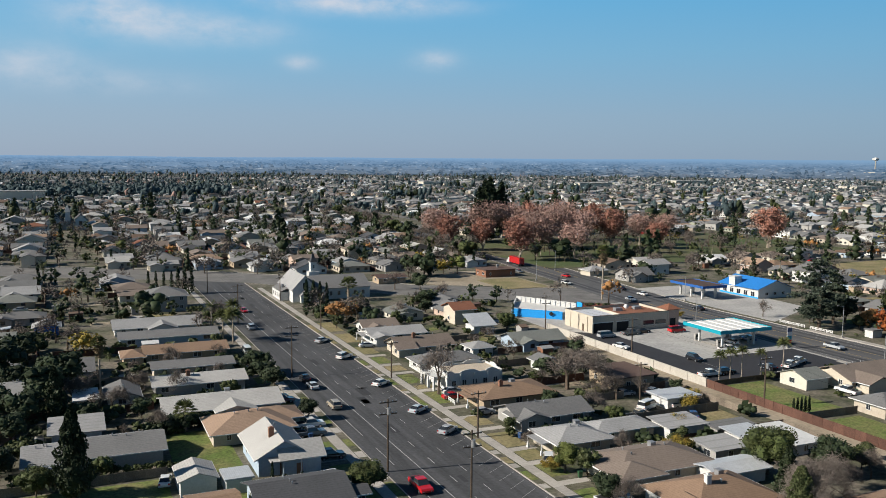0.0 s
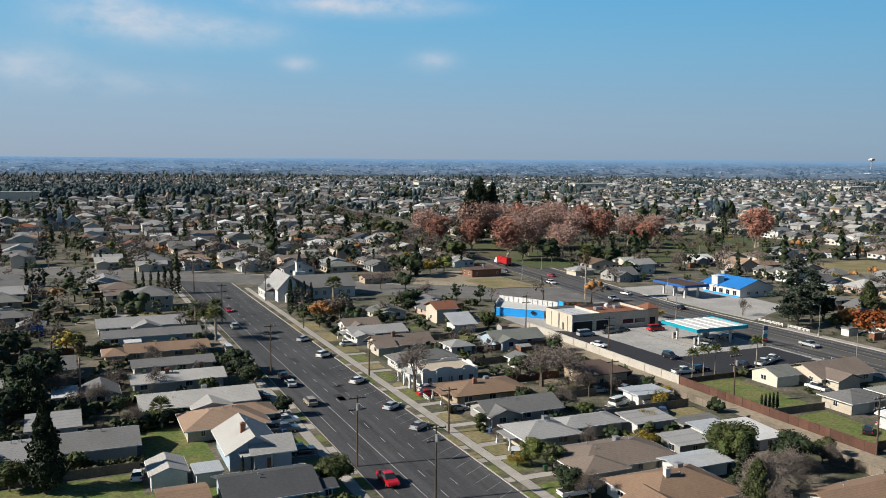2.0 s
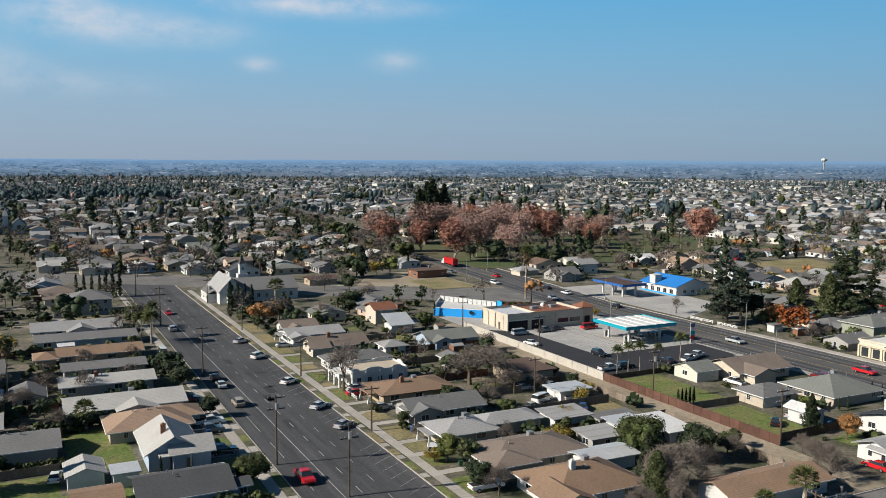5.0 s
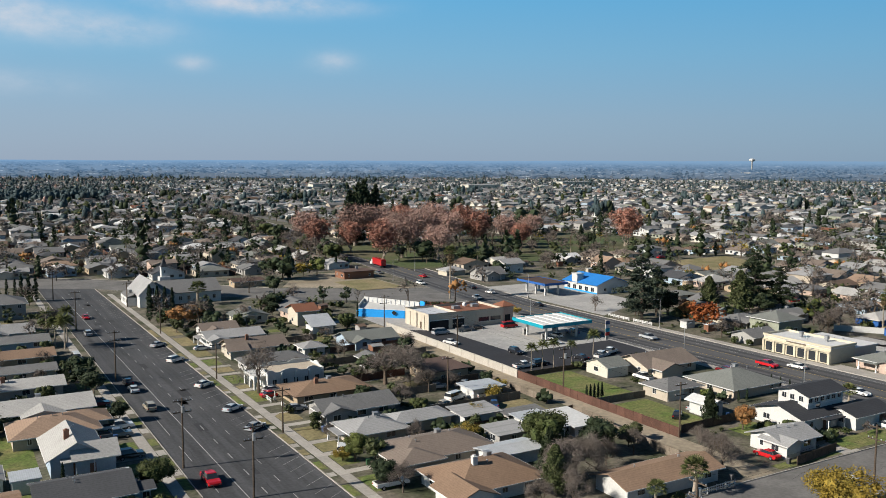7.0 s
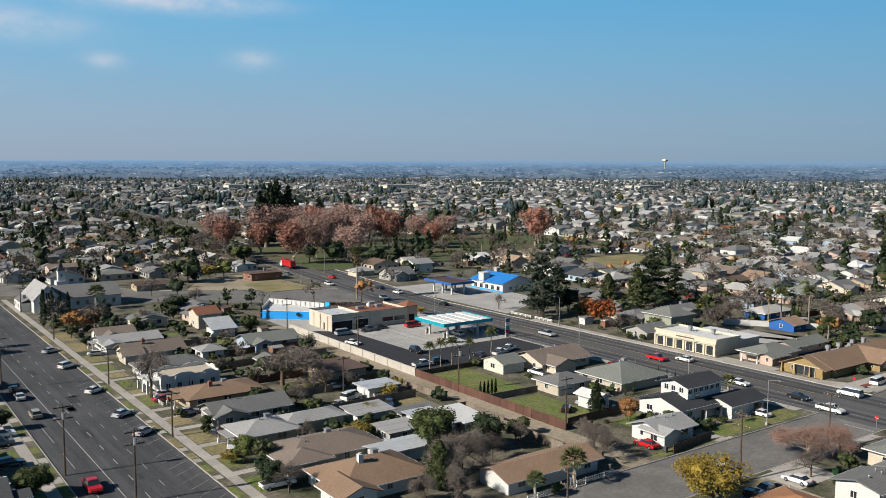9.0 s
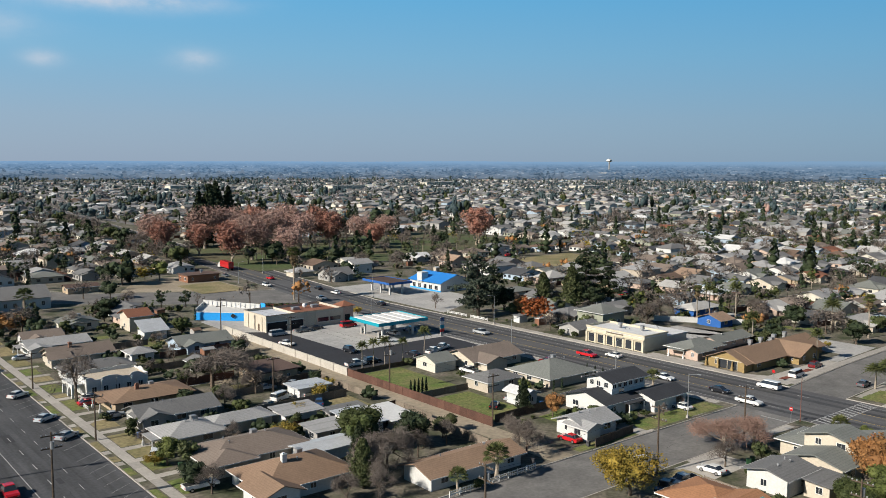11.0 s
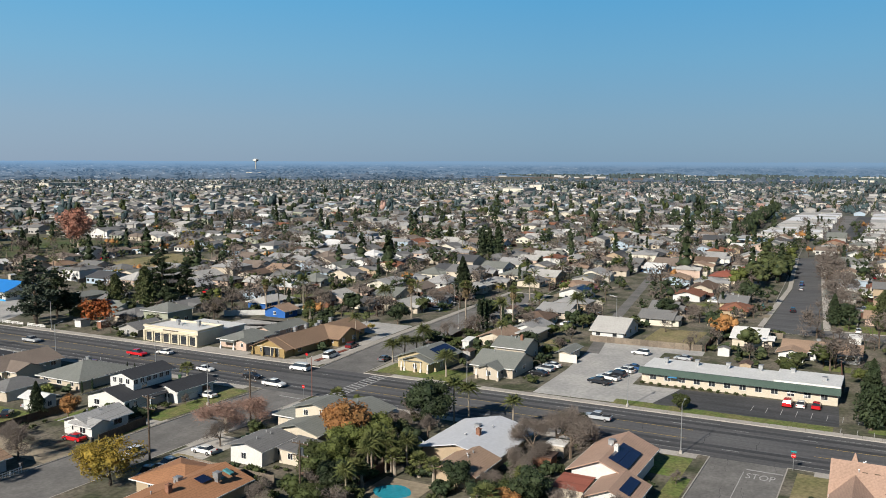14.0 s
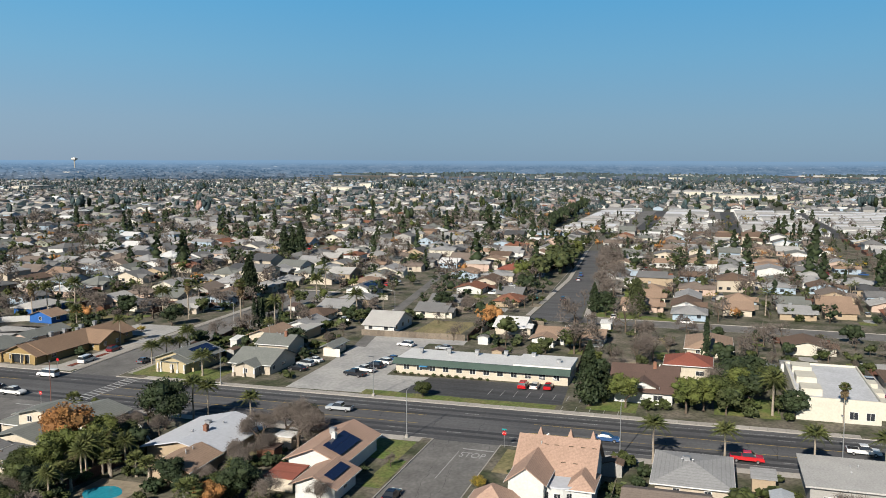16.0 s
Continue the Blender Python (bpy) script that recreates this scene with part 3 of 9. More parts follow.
keep_strip(203, 71, 345, 77, 9), keep_strip(308, -24, 545, -10, 7.0, 30), keep_strip(304, -500, 313, -33, 8), keep_strip(250, 20, 425, 48, 4.2, 30), keep_strip(178, 265, 122, 298, 13, 8), keep_strip(122, 298, 62, 353, 15, 10), keep_strip(62, 353, -170, 497, 13, 24)

# pavements and verges of the eastern side street
poly_slab("pavement_side", [(av(76, WIDE) + 3.2, 75.9), (236, 78.3), (345, 83.3), (345, 85.4), (236, 80.4), (av(76, WIDE) + 3.2, 78.0)], K, K + 0.02, CONCRETE, "pale concrete pavement of a side street")
poly_slab("pavement_side", [(av(60, WIDE) + 3.2, 59.6), (345, 67.4), (345, 69.6), (av(60, WIDE) + 3.2, 62.0)], K, K + 0.02, CONCRETE, "pale concrete pavement of a side street")

# pavements and lawns of the eastern residential street
poly_slab("pavement_side", [(320.5, -34.4), (411, -27.2), (545, -17.2), (545, -15.2), (411, -25.2), (320.5, -32.2)], K, K + 0.02, CONCRETE, "pale concrete pavement of a side street")
poly_slab("pavement_side", [(316, -15.1), (412, -13.7), (545, -3.7), (545, -1.9), (412, -11.9), (316, -13.3)], K, K + 0.022, CONCRETE, "pale concrete pavement of a side street")
poly_slab("lawn", [(320.6, -36.2), (345, -34.0), (345, -39.0), (327.5, -41.5), (325.5, -66.0), (319.0, -66.0)], K, K + 0.03, GRASS, "green corner lawn by a side street")

ROADS = list(TAKEN)


def off_road(x, y):
    return all(not (a < x < b and c < y < e) for a, b, c, e in ROADS)


# far streets between the rows of houses
for i in range(1, 7):
    slab("road_far", 266 * i - 2.5, 266 * i + 6.5, 560 if i < 3 else 300, 1900, 0.155, 0.166, SIDEASPHALT, "far grey residential street")
for i in (1, 2, 3, 4, 5, 7, 8):
    slab("road_far", 445 if i < 4 else 210, 1900, 148.5 * i - 4.5, 148.5 * i + 4.5, 0.155, 0.169, SIDEASPHALT, "far grey residential street")

# houses
def window(parent, w, h, m):
    """A window: frame with a pane set in it, and a sill."""
    key = "%.1f|%.1f" % (w, h)
    t = 0.07
    fr = shared("window|" + key, TRIM, lambda s: (s.box(-w / 2, w / 2, -0.06, 0.02, 0, t), s.box(-w / 2, w / 2, -0.06, 0.02, h - t, h),
                s.box(-w / 2, -w / 2 + t, -0.06, 0.02, t, h - t), s.box(w / 2 - t, w / 2, -0.06, 0.02, t, h - t), s.box(-0.025, 0.025, -0.05, 0.02, t, h - t)))
    pn = shared("pane|" + key, GLASS, lambda s: s.box(-w / 2 + t, w / 2 - t, -0.03, 0.0, t, h - t))
    ob = part("window", fr, TRIM, parent, at=m)
    part("pane", pn, GLASS, ob)
    return ob


def wall_shape(s, x0, x1, y0, y1, z0, h, kind, axis, rise):
    if kind == "gable":
        if axis == "x":
            ym = (y0 + y1) / 2
            s.add([(x0, y0, z0), (x0, y1, z0), (x0, y1, h), (x0, ym, h + rise), (x0, y0, h), (x1, y0, z0), (x1, y1, z0), (x1, y1, h), (x1, ym, h + rise), (x1, y0, h)],
                  [(0, 4, 3, 2, 1), (5, 6, 7, 8, 9), (0, 5, 9, 4), (6, 1, 2, 7), (4, 9, 8, 3), (3, 8, 7, 2)])
        else:
            xm = (x0 + x1) / 2
            s.add([(x0, y0, z0), (x1, y0, z0), (x1, y0, h), (xm, y0, h + rise), (x0, y0, h), (x0, y1, z0), (x1, y1, z0), (x1, y1, h), (xm, y1, h + rise), (x0, y1, h)],
                  [(0, 1, 2, 3, 4), (9, 8, 7, 6, 5), (1, 6, 7, 2), (5, 0, 4, 9), (2, 7, 8, 3), (3, 8, 9, 4)])
    else:
        s.box(x0, x1, y0, y1, z0, h)


def roof_shape(s, x0, x1, y0, y1, h, kind, axis, pitch, o, t=0.16):
    """The roof's slab over the walls x0..x1, y0..y1, whose eaves reach o past them."""
    X0, X1, Y0, Y1 = x0 - o, x1 + o, y0 - o, y1 + o
    drop = o * pitch
    e = h - drop + 0.03
    if kind == "flat":
        s.box(X0, X1, Y0, Y1, h + 0.004, h + 0.004 + t + 0.1)
        return
    if kind == "shed":
        k = pitch * ((X1 - X0) if axis == "x" else (Y1 - Y0))
        top = [(X0, Y0, h), (X1, Y0, h + (k if axis == "x" else 0)), (X1, Y1, h + k), (X0, Y1, h + (0 if axis == "x" else k))]
        s.add([(x, y, z + 0.02) for x, y, z in top] + [(x, y, z + t) for x, y, z in top], [(3, 2, 1, 0), (4, 5, 6, 7), (0, 1, 5, 4), (1, 2, 6, 5), (2, 3, 7, 6), (3, 0, 4, 7)])
        return
    if axis == "x":
        half = (Y1 - Y0) / 2
        ins = half if kind == "hip" else 0.0
        ins = min(ins, (X1 - X0) / 2 - 0.05)
        r = [(X0 + ins, (Y0 + Y1) / 2), (X1 - ins, (Y0 + Y1) / 2)]
        faces = [(0, 1, 5, 4), (2, 3, 4, 5), (3, 0, 4), (1, 2, 5)]
    else:
        half = (X1 - X0) / 2
        ins = half if kind == "hip" else 0.0
        ins = min(ins, (Y1 - Y0) / 2 - 0.05)
        r = [((X0 + X1) / 2, Y0 + ins), ((X0 + X1) / 2, Y1 - ins)]
        faces = [(3, 0, 4, 5), (1, 2, 5, 4), (0, 1, 4), (2, 3, 5)]
    z = e + half * pitch
    base = [(X0, Y0), (X1, Y0), (X1, Y1), (X0, Y1)]
    pts = [(x, y, e) for x, y in base] + [(x, y, z) for x, y in r]
    if kind == "gable":
        faces = faces[:2]
    top = [(x, y, q + t) for x, y, q in pts]
    low = pts
    rim = [(0, 1), (1, 2), (2, 3), (3, 0)] if kind == "hip" else ([(0, 1), (1, 5), (5, 2), (2, 3), (3, 4), (4, 0)] if axis == "x" else [(0, 4), (4, 1), (1, 2), (2, 5), (5, 3), (3, 0)])
    s.add(top + low, faces + [tuple(i + 6 for i in f[::-1]) for f in faces] + [(a + 6, b + 6, b, a) for a, b in rim])


def fascia(parent, x0, x1, y0, y1, h, kind, axis, pitch, o, material):
    X0, X1, Y0, Y1 = x0 - o, x1 + o, y0 - o, y1 + o
    e = h - o * pitch + 0.02
    if kind == "hip":
        part("fascia", Shape().ring(X0 - 0.003 + 0.006, X1, Y0, Y1, 0.06, e - 0.02, e + 0.16), material, parent)
    elif axis == "x":
        part("fascia", Shape().box(X0, X1, Y0 - 0.06, Y0 - 0.003, e - 0.02, e + 0.16), material, parent)
        part("fascia", Shape().box(X0, X1, Y1 + 0.003, Y1 + 0.06, e - 0.02, e + 0.16), material, parent)
    else:
        part("fascia", Shape().box(X0 - 0.06, X0 - 0.003, Y0, Y1, e - 0.02, e + 0.16), material, parent)
        part("fascia", Shape().box(X1 + 0.003, X1 + 0.06, Y0, Y1, e - 0.02, e + 0.16), material, parent)


def air_cooler(parent, x, y, z):
    me = shared("air_cooler", STEEL, lambda s: s.stack([(0.3, 0.3, -0.5), (0.34, 0.34, 0.15), (0.5, 0.5, 0.152), (0.5, 0.5, 0.35), (0.47, 0.47, 0.352), (0.47, 0.47, 0.9), (0.55, 0.55, 0.902), (0.55, 0.55, 1.0), (0.3, 0.3, 1.08)]))
    return part("air_cooler", me, STEEL, parent, "galvanised rooftop air cooler", pose(x, y, z))


def chimney(parent, x, y, z, brick=True):
    m = BRICK if brick else WALLS["white"]
    me = shared("chimney|%d" % brick, m, lambda s: s.stack([(0.4, 0.35, -1.2), (0.4, 0.35, 1.1), (0.46, 0.41, 1.11), (0.46, 0.41, 1.22), (0.2, 0.2, 1.23), (0.2, 0.2, 1.4)]))
    return part("chimney", me, m, parent, "", pose(x, y, z))


def solar(parent, x, y, z, pitch, face, nx, ny):
    """Rows of dark panels lying on a roof slope that falls towards face (-x, +x, -y or +y)."""
    turn = {"-y": 0, "+x": 90, "+y": 180, "-x": -90}[face]
    me = shared("solar_panel", SOLAR, lambda s: s.box(0.02, 1.03, 0.02, 1.68, 0, 0.05))
    for i in range(nx):
        for j in range(ny):
            m = pose(x, y, z, 0, 0, turn) @ pose(0, 0, 0, math.degrees(math.atan(pitch)))
            part("solar_panel", me, SOLAR, parent, "", m @ pose((i - nx / 2) * 1.05, (j - ny / 2) * 1.7, 0.1))


HOUSES = []


def house(x0, x1, y0, y1, wall="white", roof="grey", kind="hip", axis="", h=2.35, pitch=0.36, o=0.75, wings=(), front="", label="", category="house", name="house",
          windows=True, cool=False, chim=False, garage="", door="", porch="", vents=True, z=K, trim=None, group="houses of the town", cell=4.3, plain=False):
    """A house on the plan rectangle of its eaves, with wings (x0, x1, y0, y1, kind, axis[, height]); all in the world's metres."""
    cx, cy = (x0 + x1) / 2, (y0 + y1) / 2
    a = axis or ("x" if x1 - x0 > y1 - y0 else "y")
    t = thing(name, cx, cy, z, 0, label, category, group)
    TAKEN.append((x0 - 0.6, x1 + 0.6, y0 - 0.6, y1 + 0.6))
    blocks = [(x0, x1, y0, y1, kind, a, h)]
    for w in wings:
        blocks.append((*w[:6], w[6] if len(w) > 6 else h))
        TAKEN.append((w[0] - 0.6, w[1] + 0.6, w[2] - 0.6, w[3] + 0.6))
    for k, (X0, X1, Y0, Y1, kd, ax, hh) in enumerate(blocks):
        u0, u1, v0, v1 = X0 - cx + o, X1 - cx - o, Y0 - cy + o, Y1 - cy - o
        half = ((v1 - v0) if ax == "x" else (u1 - u0)) / 2
        sw, sr = Shape(), Shape()
        wall_shape(sw, u0, u1, v0, v1, -0.12, hh - 0.02 * k, kd, ax, half * pitch)
        wob = part("wall", sw, WALLS[wall], t)
        roof_shape(sr, u0, u1, v0, v1, hh + 0.012 * k, kd, ax, pitch, o)
        rob = part("roof", sr, ROOFS[roof], t)
        if kd in ("hip", "gable") and not plain:
            fascia(rob, u0, u1, v0, v1, hh + 0.012 * k, kd, ax, pitch, o, trim or TRIM)
        if windows:
            for side, length, m in (("-y", u1 - u0, pose((u0 + u1) / 2, v0, 0)), ("-x", v1 - v0, pose(u0, (v0 + v1) / 2, 0, 0, 0, -90)),
                                    ("+x", v1 - v0, pose(u1, (v0 + v1) / 2, 0, 0, 0, 90)), ("+y", u1 - u0, pose((u0 + u1) / 2, v1, 0, 0, 0, 180))):
                n = max(1, int(length / cell))
                if side == "+y" or side == "+x" and (plain or x0 > 20):
                    continue
                for i in range(n):
                    c = (i + 0.5) * length / n - length / 2
                    wd = random.choice((0.8, 1.1, 1.1, 1.6, 2.0))
                    c += random.uniform(-0.5, 0.5)
                    if side == garage and i == 0 and k == 0:
                        g = part("garage_door", shared("garage_door", GARAGE, lambda s: s.stack([w for q in range(4) for w in ((2.3, 0.05, q * 0.54), (2.3, 0.05, q * 0.54 + 0.5), (2.28, 0.03, q * 0.54 + 0.502), (2.28, 0.03, q * 0.54 + 0.538))])), GARAGE, wob, "white panelled garage door", m @ pose(max(c, -length / 2 + 2.6), 0, 0.02))
                        continue
                    if side == door and i == n // 2:
                        part("door", shared("door", DOOR, lambda s: s.stack([(0.48, 0.05, 0), (0.48, 0.05, 2.05)])), DOOR, wob, "", m @ pose(c, 0, 0.02))
                        continue
                    if plain:
                        part("window", shared("window|plain", GLASS, lambda s: s.stack([(0.62, 0.03, 0), (0.62, 0.03, 1.15)])), GLASS, wob, "", m @ pose(c, 0, 0.95))
                        continue
                    if hh < 4.6 and random.random() < 0.2:
                        continue
                    window(wob, wd, 1.15, m @ pose(c, 0, min(0.9, hh - 1.5)))
                    if hh > 4.6:
                        window(wob, wd, 1.15, m @ pose(c, 0, 3.6))
        ridge = hh + half * pitch + 0.12
        if k == 0 and vents:
            for i in range(2 if plain else 3):
                fx, fy = random.uniform(0.25, 0.75), random.uniform(-0.12, 0.12)
                if kd == "flat":
                    q = (u0 + (u1 - u0) * fx, (v0 + v1) / 2 + fy * (v1 - v0), hh + 0.2)
                elif ax == "x":
                    q = (u0 + (u1 - u0) * fx, (v0 + v1) / 2 + fy * (v1 - v0), ridge - abs(fy) * (v1 - v0) * pitch)
                else:
                    q = ((u0 + u1) / 2 + fy * (u1 - u0), v0 + (v1 - v0) * fx, ridge - abs(fy) * (u1 - u0) * pitch)
                part("vent_pipe", shared("vent_pipe", STEEL, lambda s: s.stack([(0.06, 0.06, -0.2), (0.06, 0.06, 0.4), (0.12, 0.12, 0.41), (0.09, 0.09, 0.5)])), STEEL, rob, "", pose(*q))
        if k == 0 and cool:
            air_cooler(rob, (u0 + u1) / 2 + (0.9 if ax == "y" else 1.5), (v0 + v1) / 2 + (0.9 if ax == "x" else 1.0), ridge - 0.5 if kd != "flat" else hh + 0.7)
        if k == 0 and chim:
            chimney(rob, (u0 + u1) / 2 - (1.0 if ax == "y" else 2.2), (v0 + v1) / 2 - (1.0 if ax == "x" else 2.0), ridge - 0.3, chim != "white")
    if porch:
        u0, u1, v0, v1 = x0 - cx + o, x1 - cx - o, y0 - cy + o, y1 - cy - o
        if porch in ("-x", "+x"):
            xo = u0 - 2.4 if porch == "-x" else u1
            pr = part("porch_roof", Shape().box(xo, xo + 2.4, -2.6, 2.6, h - 0.35, h - 0.2), ROOFS[roof], t)
            for yy in (-2.3, 2.3):
                part("porch_post", shared("porch_post|%.1f" % h, TRIM, lambda s: s.stack([(0.22, 0.22, 0), (0.18, 0.18, 0.8), (0.09, 0.09, 0.82), (0.09, 0.09, h - 0.36)])), TRIM, t, "", pose(xo + (0.2 if porch == "-x" else 2.2), yy, 0))
        else:
            yo = v0 - 2.4 if porch == "-y" else v1
            part("porch_roof", Shape().box(-2.6, 2.6, yo, yo + 2.4, h - 0.35, h - 0.2), ROOFS[roof], t)
            for xx in (-2.3, 2.3):
                part("porch_post", shared("porch_post|%.1f" % h, TRIM, lambda s: s.stack([(0.22, 0.22, 0), (0.18, 0.18, 0.8), (0.09, 0.09, 0.82), (0.09, 0.09, h - 0.36)])), TRIM, t, "", pose(xx, yo + (0.2 if porch == "-y" else 2.2), 0))
    HOUSES.append(t)
    return t

# west of the wide street
house(22.0, 36.0, 111.6, 123.6, "blue", "dark", "gable", "x", pitch=0.3, wings=((34.9, 38.6, 112.6, 117.0, "gable", "x", 2.2),), label="low blue house with a dark grey shingle roof")
house(13.6, 20.9, 114.4, 121.9, "blue", "nut", "gable", "x", h=2.1, pitch=0.22, o=0.4, vents=False, name="outbuilding", category="outbuilding", label="low outbuilding with a worn tan roof beside a house")
house(13.5, 19.4, 126.3, 133.9, "white", "pale", "gable", "y", h=2.4, o=0.35, name="shed", category="shed", vents=False, label="small white shed with a pale gable roof")
house(19.9, 24.3, 124.9, 129.9, "white", "metal", "flat", h=2.2, o=0.3, name="carport", category="carport", windows=False, vents=False, label="white ribbed metal carport beside a shed")
house(25.3, 34.7, 129.7, 143.9, "blue", "pale", "gable", "y", h=3.2, pitch=0.55, wings=((28.9, 36.4, 128.2, 135.3, "gable", "x"),), door="-y", porch="-y", chim=True, label="pale blue gabled house with a light grey roof")
house(21.1, 36.5, 146.7, 158.7, "beige", "tan", "hip", "x", wings=((28.1, 39.1, 151.9, 159.9, "hip", "x"),), label="house with a worn tan-brown shingle roof")
house(15.0, 37.9, 162.1, 174.5, "white", "pale", "gable", "x", pitch=0.26, wings=((24.2, 32.1, 159.5, 169.0, "gable", "y"),), cool=True, label="large low house with pale grey roof")
house(15.0, 34.9, 182.6, 192.5, "grey", "pale", "gable", "x", pitch=0.25, chim=True, label="low house with pale grey gable roof")
house(16.2, 35.0, 198.0, 206.3, "cream", "grey", "gable", "x", pitch=0.25, label="low long house with grey roof")
house(15.9, 36.4, 213.9, 224.3, "tan", "nut", "gable", "x", pitch=0.25, wings=((10.7, 16.6, 212.0, 221.1, "hip", "x"),), label="long house with a reddish-brown roof")
house(11.3, 37.3, 234.0, 243.7, "blue", "grey", "gable", "x", pitch=0.25, label="long low house with grey roof")
house(10.7, 34.9, 249.3, 260.1, "white", "light", "gable", "x", pitch=0.35, wings=((20.0, 27.9, 246.1, 254.1, "gable", "y"),), label="low house with light grey roof")
house(21.8, 36.2, 285.2, 299.3, "grey", "grey", "hip", "x", h=5.2, label="two-storey grey house behind cypresses")
house(-9.6, -2.0, 257.8, 265.8, "royal", "light", "gable", "y", h=2.6, name="shed", category="shed", label="bright blue shed with pale roof", vents=False)
house(0.0, 13.9, 142.6, 154.0, "grey", "grey", "gable", "x", pitch=0.28, label="long outbuilding with plain grey roof")
house(-7.9, -0.5, 141.8, 153.0, "grey", "light", "gable", "x", pitch=0.3, porch="-y", label="small house with light grey roof")
house(-4.3, 5.1, 156.3, 164.8, "white", "light", "shed", "y", pitch=0.1, label="low white-roofed outbuilding behind a house", vents=False)
house(-16.5, -6.7, 183.8, 195.9, "white", "light", "gable", "x", label="small pale-roofed house among trees")
house(-0.1, 4.8, 176.8, 186.0, "white", "white", "flat", h=2.4, name="shed", category="shed", label="flat white-roofed shed beside a garden", vents=False)
house(5.7, 12.8, 177.0, 187.6, "white", "grey", "gable", "y", label="small grey-roofed house among trees")
house(-3.4, 5.0, 202.5, 213.6, "grey", "grey", "gable", "x", label="grey-roofed cottage among trees")

# between the wide street and the alley, from the far end
house(73.7, 90.4, 214.6, 225.5, "white", "light", "gable", "x", pitch=0.25, porch="-x", wings=((73.6, 79.6, 211.3, 219.3, "gable", "y"),), label="white house with pale grey roof and porch")
house(75.2, 91.4, 198.2, 209.1, "cream", "warm", "gable", "x", wings=((74.5, 80.4, 196.9, 204.0, "gable", "x"),), chim=True, label="cream bungalow with grey-brown roof")
house(92.3, 99.4, 191.2, 198.2, "white", "light", "hip", name="garage", category="garage", label="detached white garage with pale roof", vents=False)
house(73.7, 90.3, 181.2, 189.6, "white", "grey", "hip", "x", label="low house with grey hipped roof")
house(73.9, 91.5, 148.4, 160.3, "tan", "nut", "hip", "x", pitch=0.22, porch="-x", chim=True, cool=True, label="low brick-posted house with a flat brown roof", trim=DARKTRIM)
house(74.2, 90.9, 134.5, 144.4, "grey", "grey", "gable", "x", wings=((74.0, 80.9, 133.3, 140.3, "gable", "y"),), label="grey-roofed house with gabled front")
house(73.5, 85.3, 119.5, 129.5, "beige", "light", "hip", "x", pitch=0.3, porch="-x", cool=True, wings=((82.9, 96.5, 122.1, 129.2, "hip", "x"),), label="house with light grey hipped roof")
house(74.2, 93.6, 103.3, 115.2, "cream", "warm", "hip", "x", pitch=0.3, cool=True, wings=((73.7, 82.6, 102.0, 109.5, "hip", "y"),), label="large house with grey-brown hipped roof")
house(75.6, 92.5, 87.3, 100.3, "white", "nut", "hip", "x", pitch=0.38, cool=True, chim="white", wings=((74.0, 81.5, 85.0, 93.1, "gable", "y"),), label="white house with tan shingle roof")
house(88.6, 99.6, 98.2, 104.6, "white", "metal", "gable", "x", h=2.3, pitch=0.2, label="white metal-roofed extension of a house", windows=False, vents=False)
house(96.4, 104.2, 107.5, 114.0, "grey", "light", "shed", "y", h=2.0, pitch=0.05, label="low outbuilding with flat pale grey roof", vents=False)
house(104.5, 111.2, 105.6, 116.0, "white", "metal", "shed", "y", h=2.2, pitch=0.06, label="low building with rust-stained white metal roof", vents=False)
house(111.4, 118.0, 104.8, 115.2, "white", "white", "shed", "y", h=2.0, pitch=0.05, label="low building with bright white sheet roof", vents=False)
house(104.8, 114.0, 116.6, 120.4, "grey", "grey", "shed", "y", h=2.0, pitch=0.08, label="lean-to with grey roof beside an alley", windows=False, vents=False)
house(100.6, 107.0, 171.4, 178.0, "white", "grey", "gable", "y", name="garage", category="garage", label="white gabled garage behind bare trees", vents=False)
house(107.1, 118.0, 150.0, 162.6, "tan", "umber", "flat", h=3.0, label="flat brown-roofed workshop by an alley", vents=False)
house(96.5, 105.7, 119.4, 126.2, "white", "light", "shed", "y", h=2.3, pitch=0.06, name="shed", category="shed", label="low pale-roofed garden shed", windows=False, vents=False)
house(108.6, 117.3, 135.2, 142.0, "white", "metal", "flat", h=2.2, name="shed", category="shed", label="flat white metal shed roof", windows=False, vents=False)
house(98.1, 119.0, 76.3, 85.0, "white", "nut", "gable", "x", pitch=0.32, o=0.8, label="white house with broad tan shingle roof")
house(105.8, 113.7, 231.5, 241.6, "cream", "rust", "gable", "x", h=4.6, label="two-storey cottage with part blue roof")
house(104.6, 112.6, 216.1, 223.1, "white", "metal", "shed", "y", h=2.4, name="shed", category="shed", label="white ribbed metal garden shed", vents=False)

# between the alley and the avenue
house(146.4, 153.7, 135.5, 143.9, "pale", "sage", "gable", "x", h=2.5, o=0.4, name="garage", category="garage", label="detached pale garage with gable roof", vents=False)
house(155.0, 172.5, 131.1, 143.8, "cream", "warm", "gable", "x", wings=((156.3, 164.4, 127.7, 136.6, "gable", "y"),), label="cream house with grey-brown roof")
house(143.7, 154.8, 113.5, 122.3, "beige", "grey", "hip", "x", h=2.6, name="garage", category="garage", garage="-y", label="detached garage with grey hipped roof", vents=False)
house(157.3, 173.6, 107.6, 122.3, "beige", "sage", "hip", "x", cool=True, label="low house with grey-green hipped roof")
house(142.2, 147.3, 100.5, 107.4, "white", "white", "gable", "y", h=2.8, name="shed", category="shed", label="plain white gabled shed", vents=False)
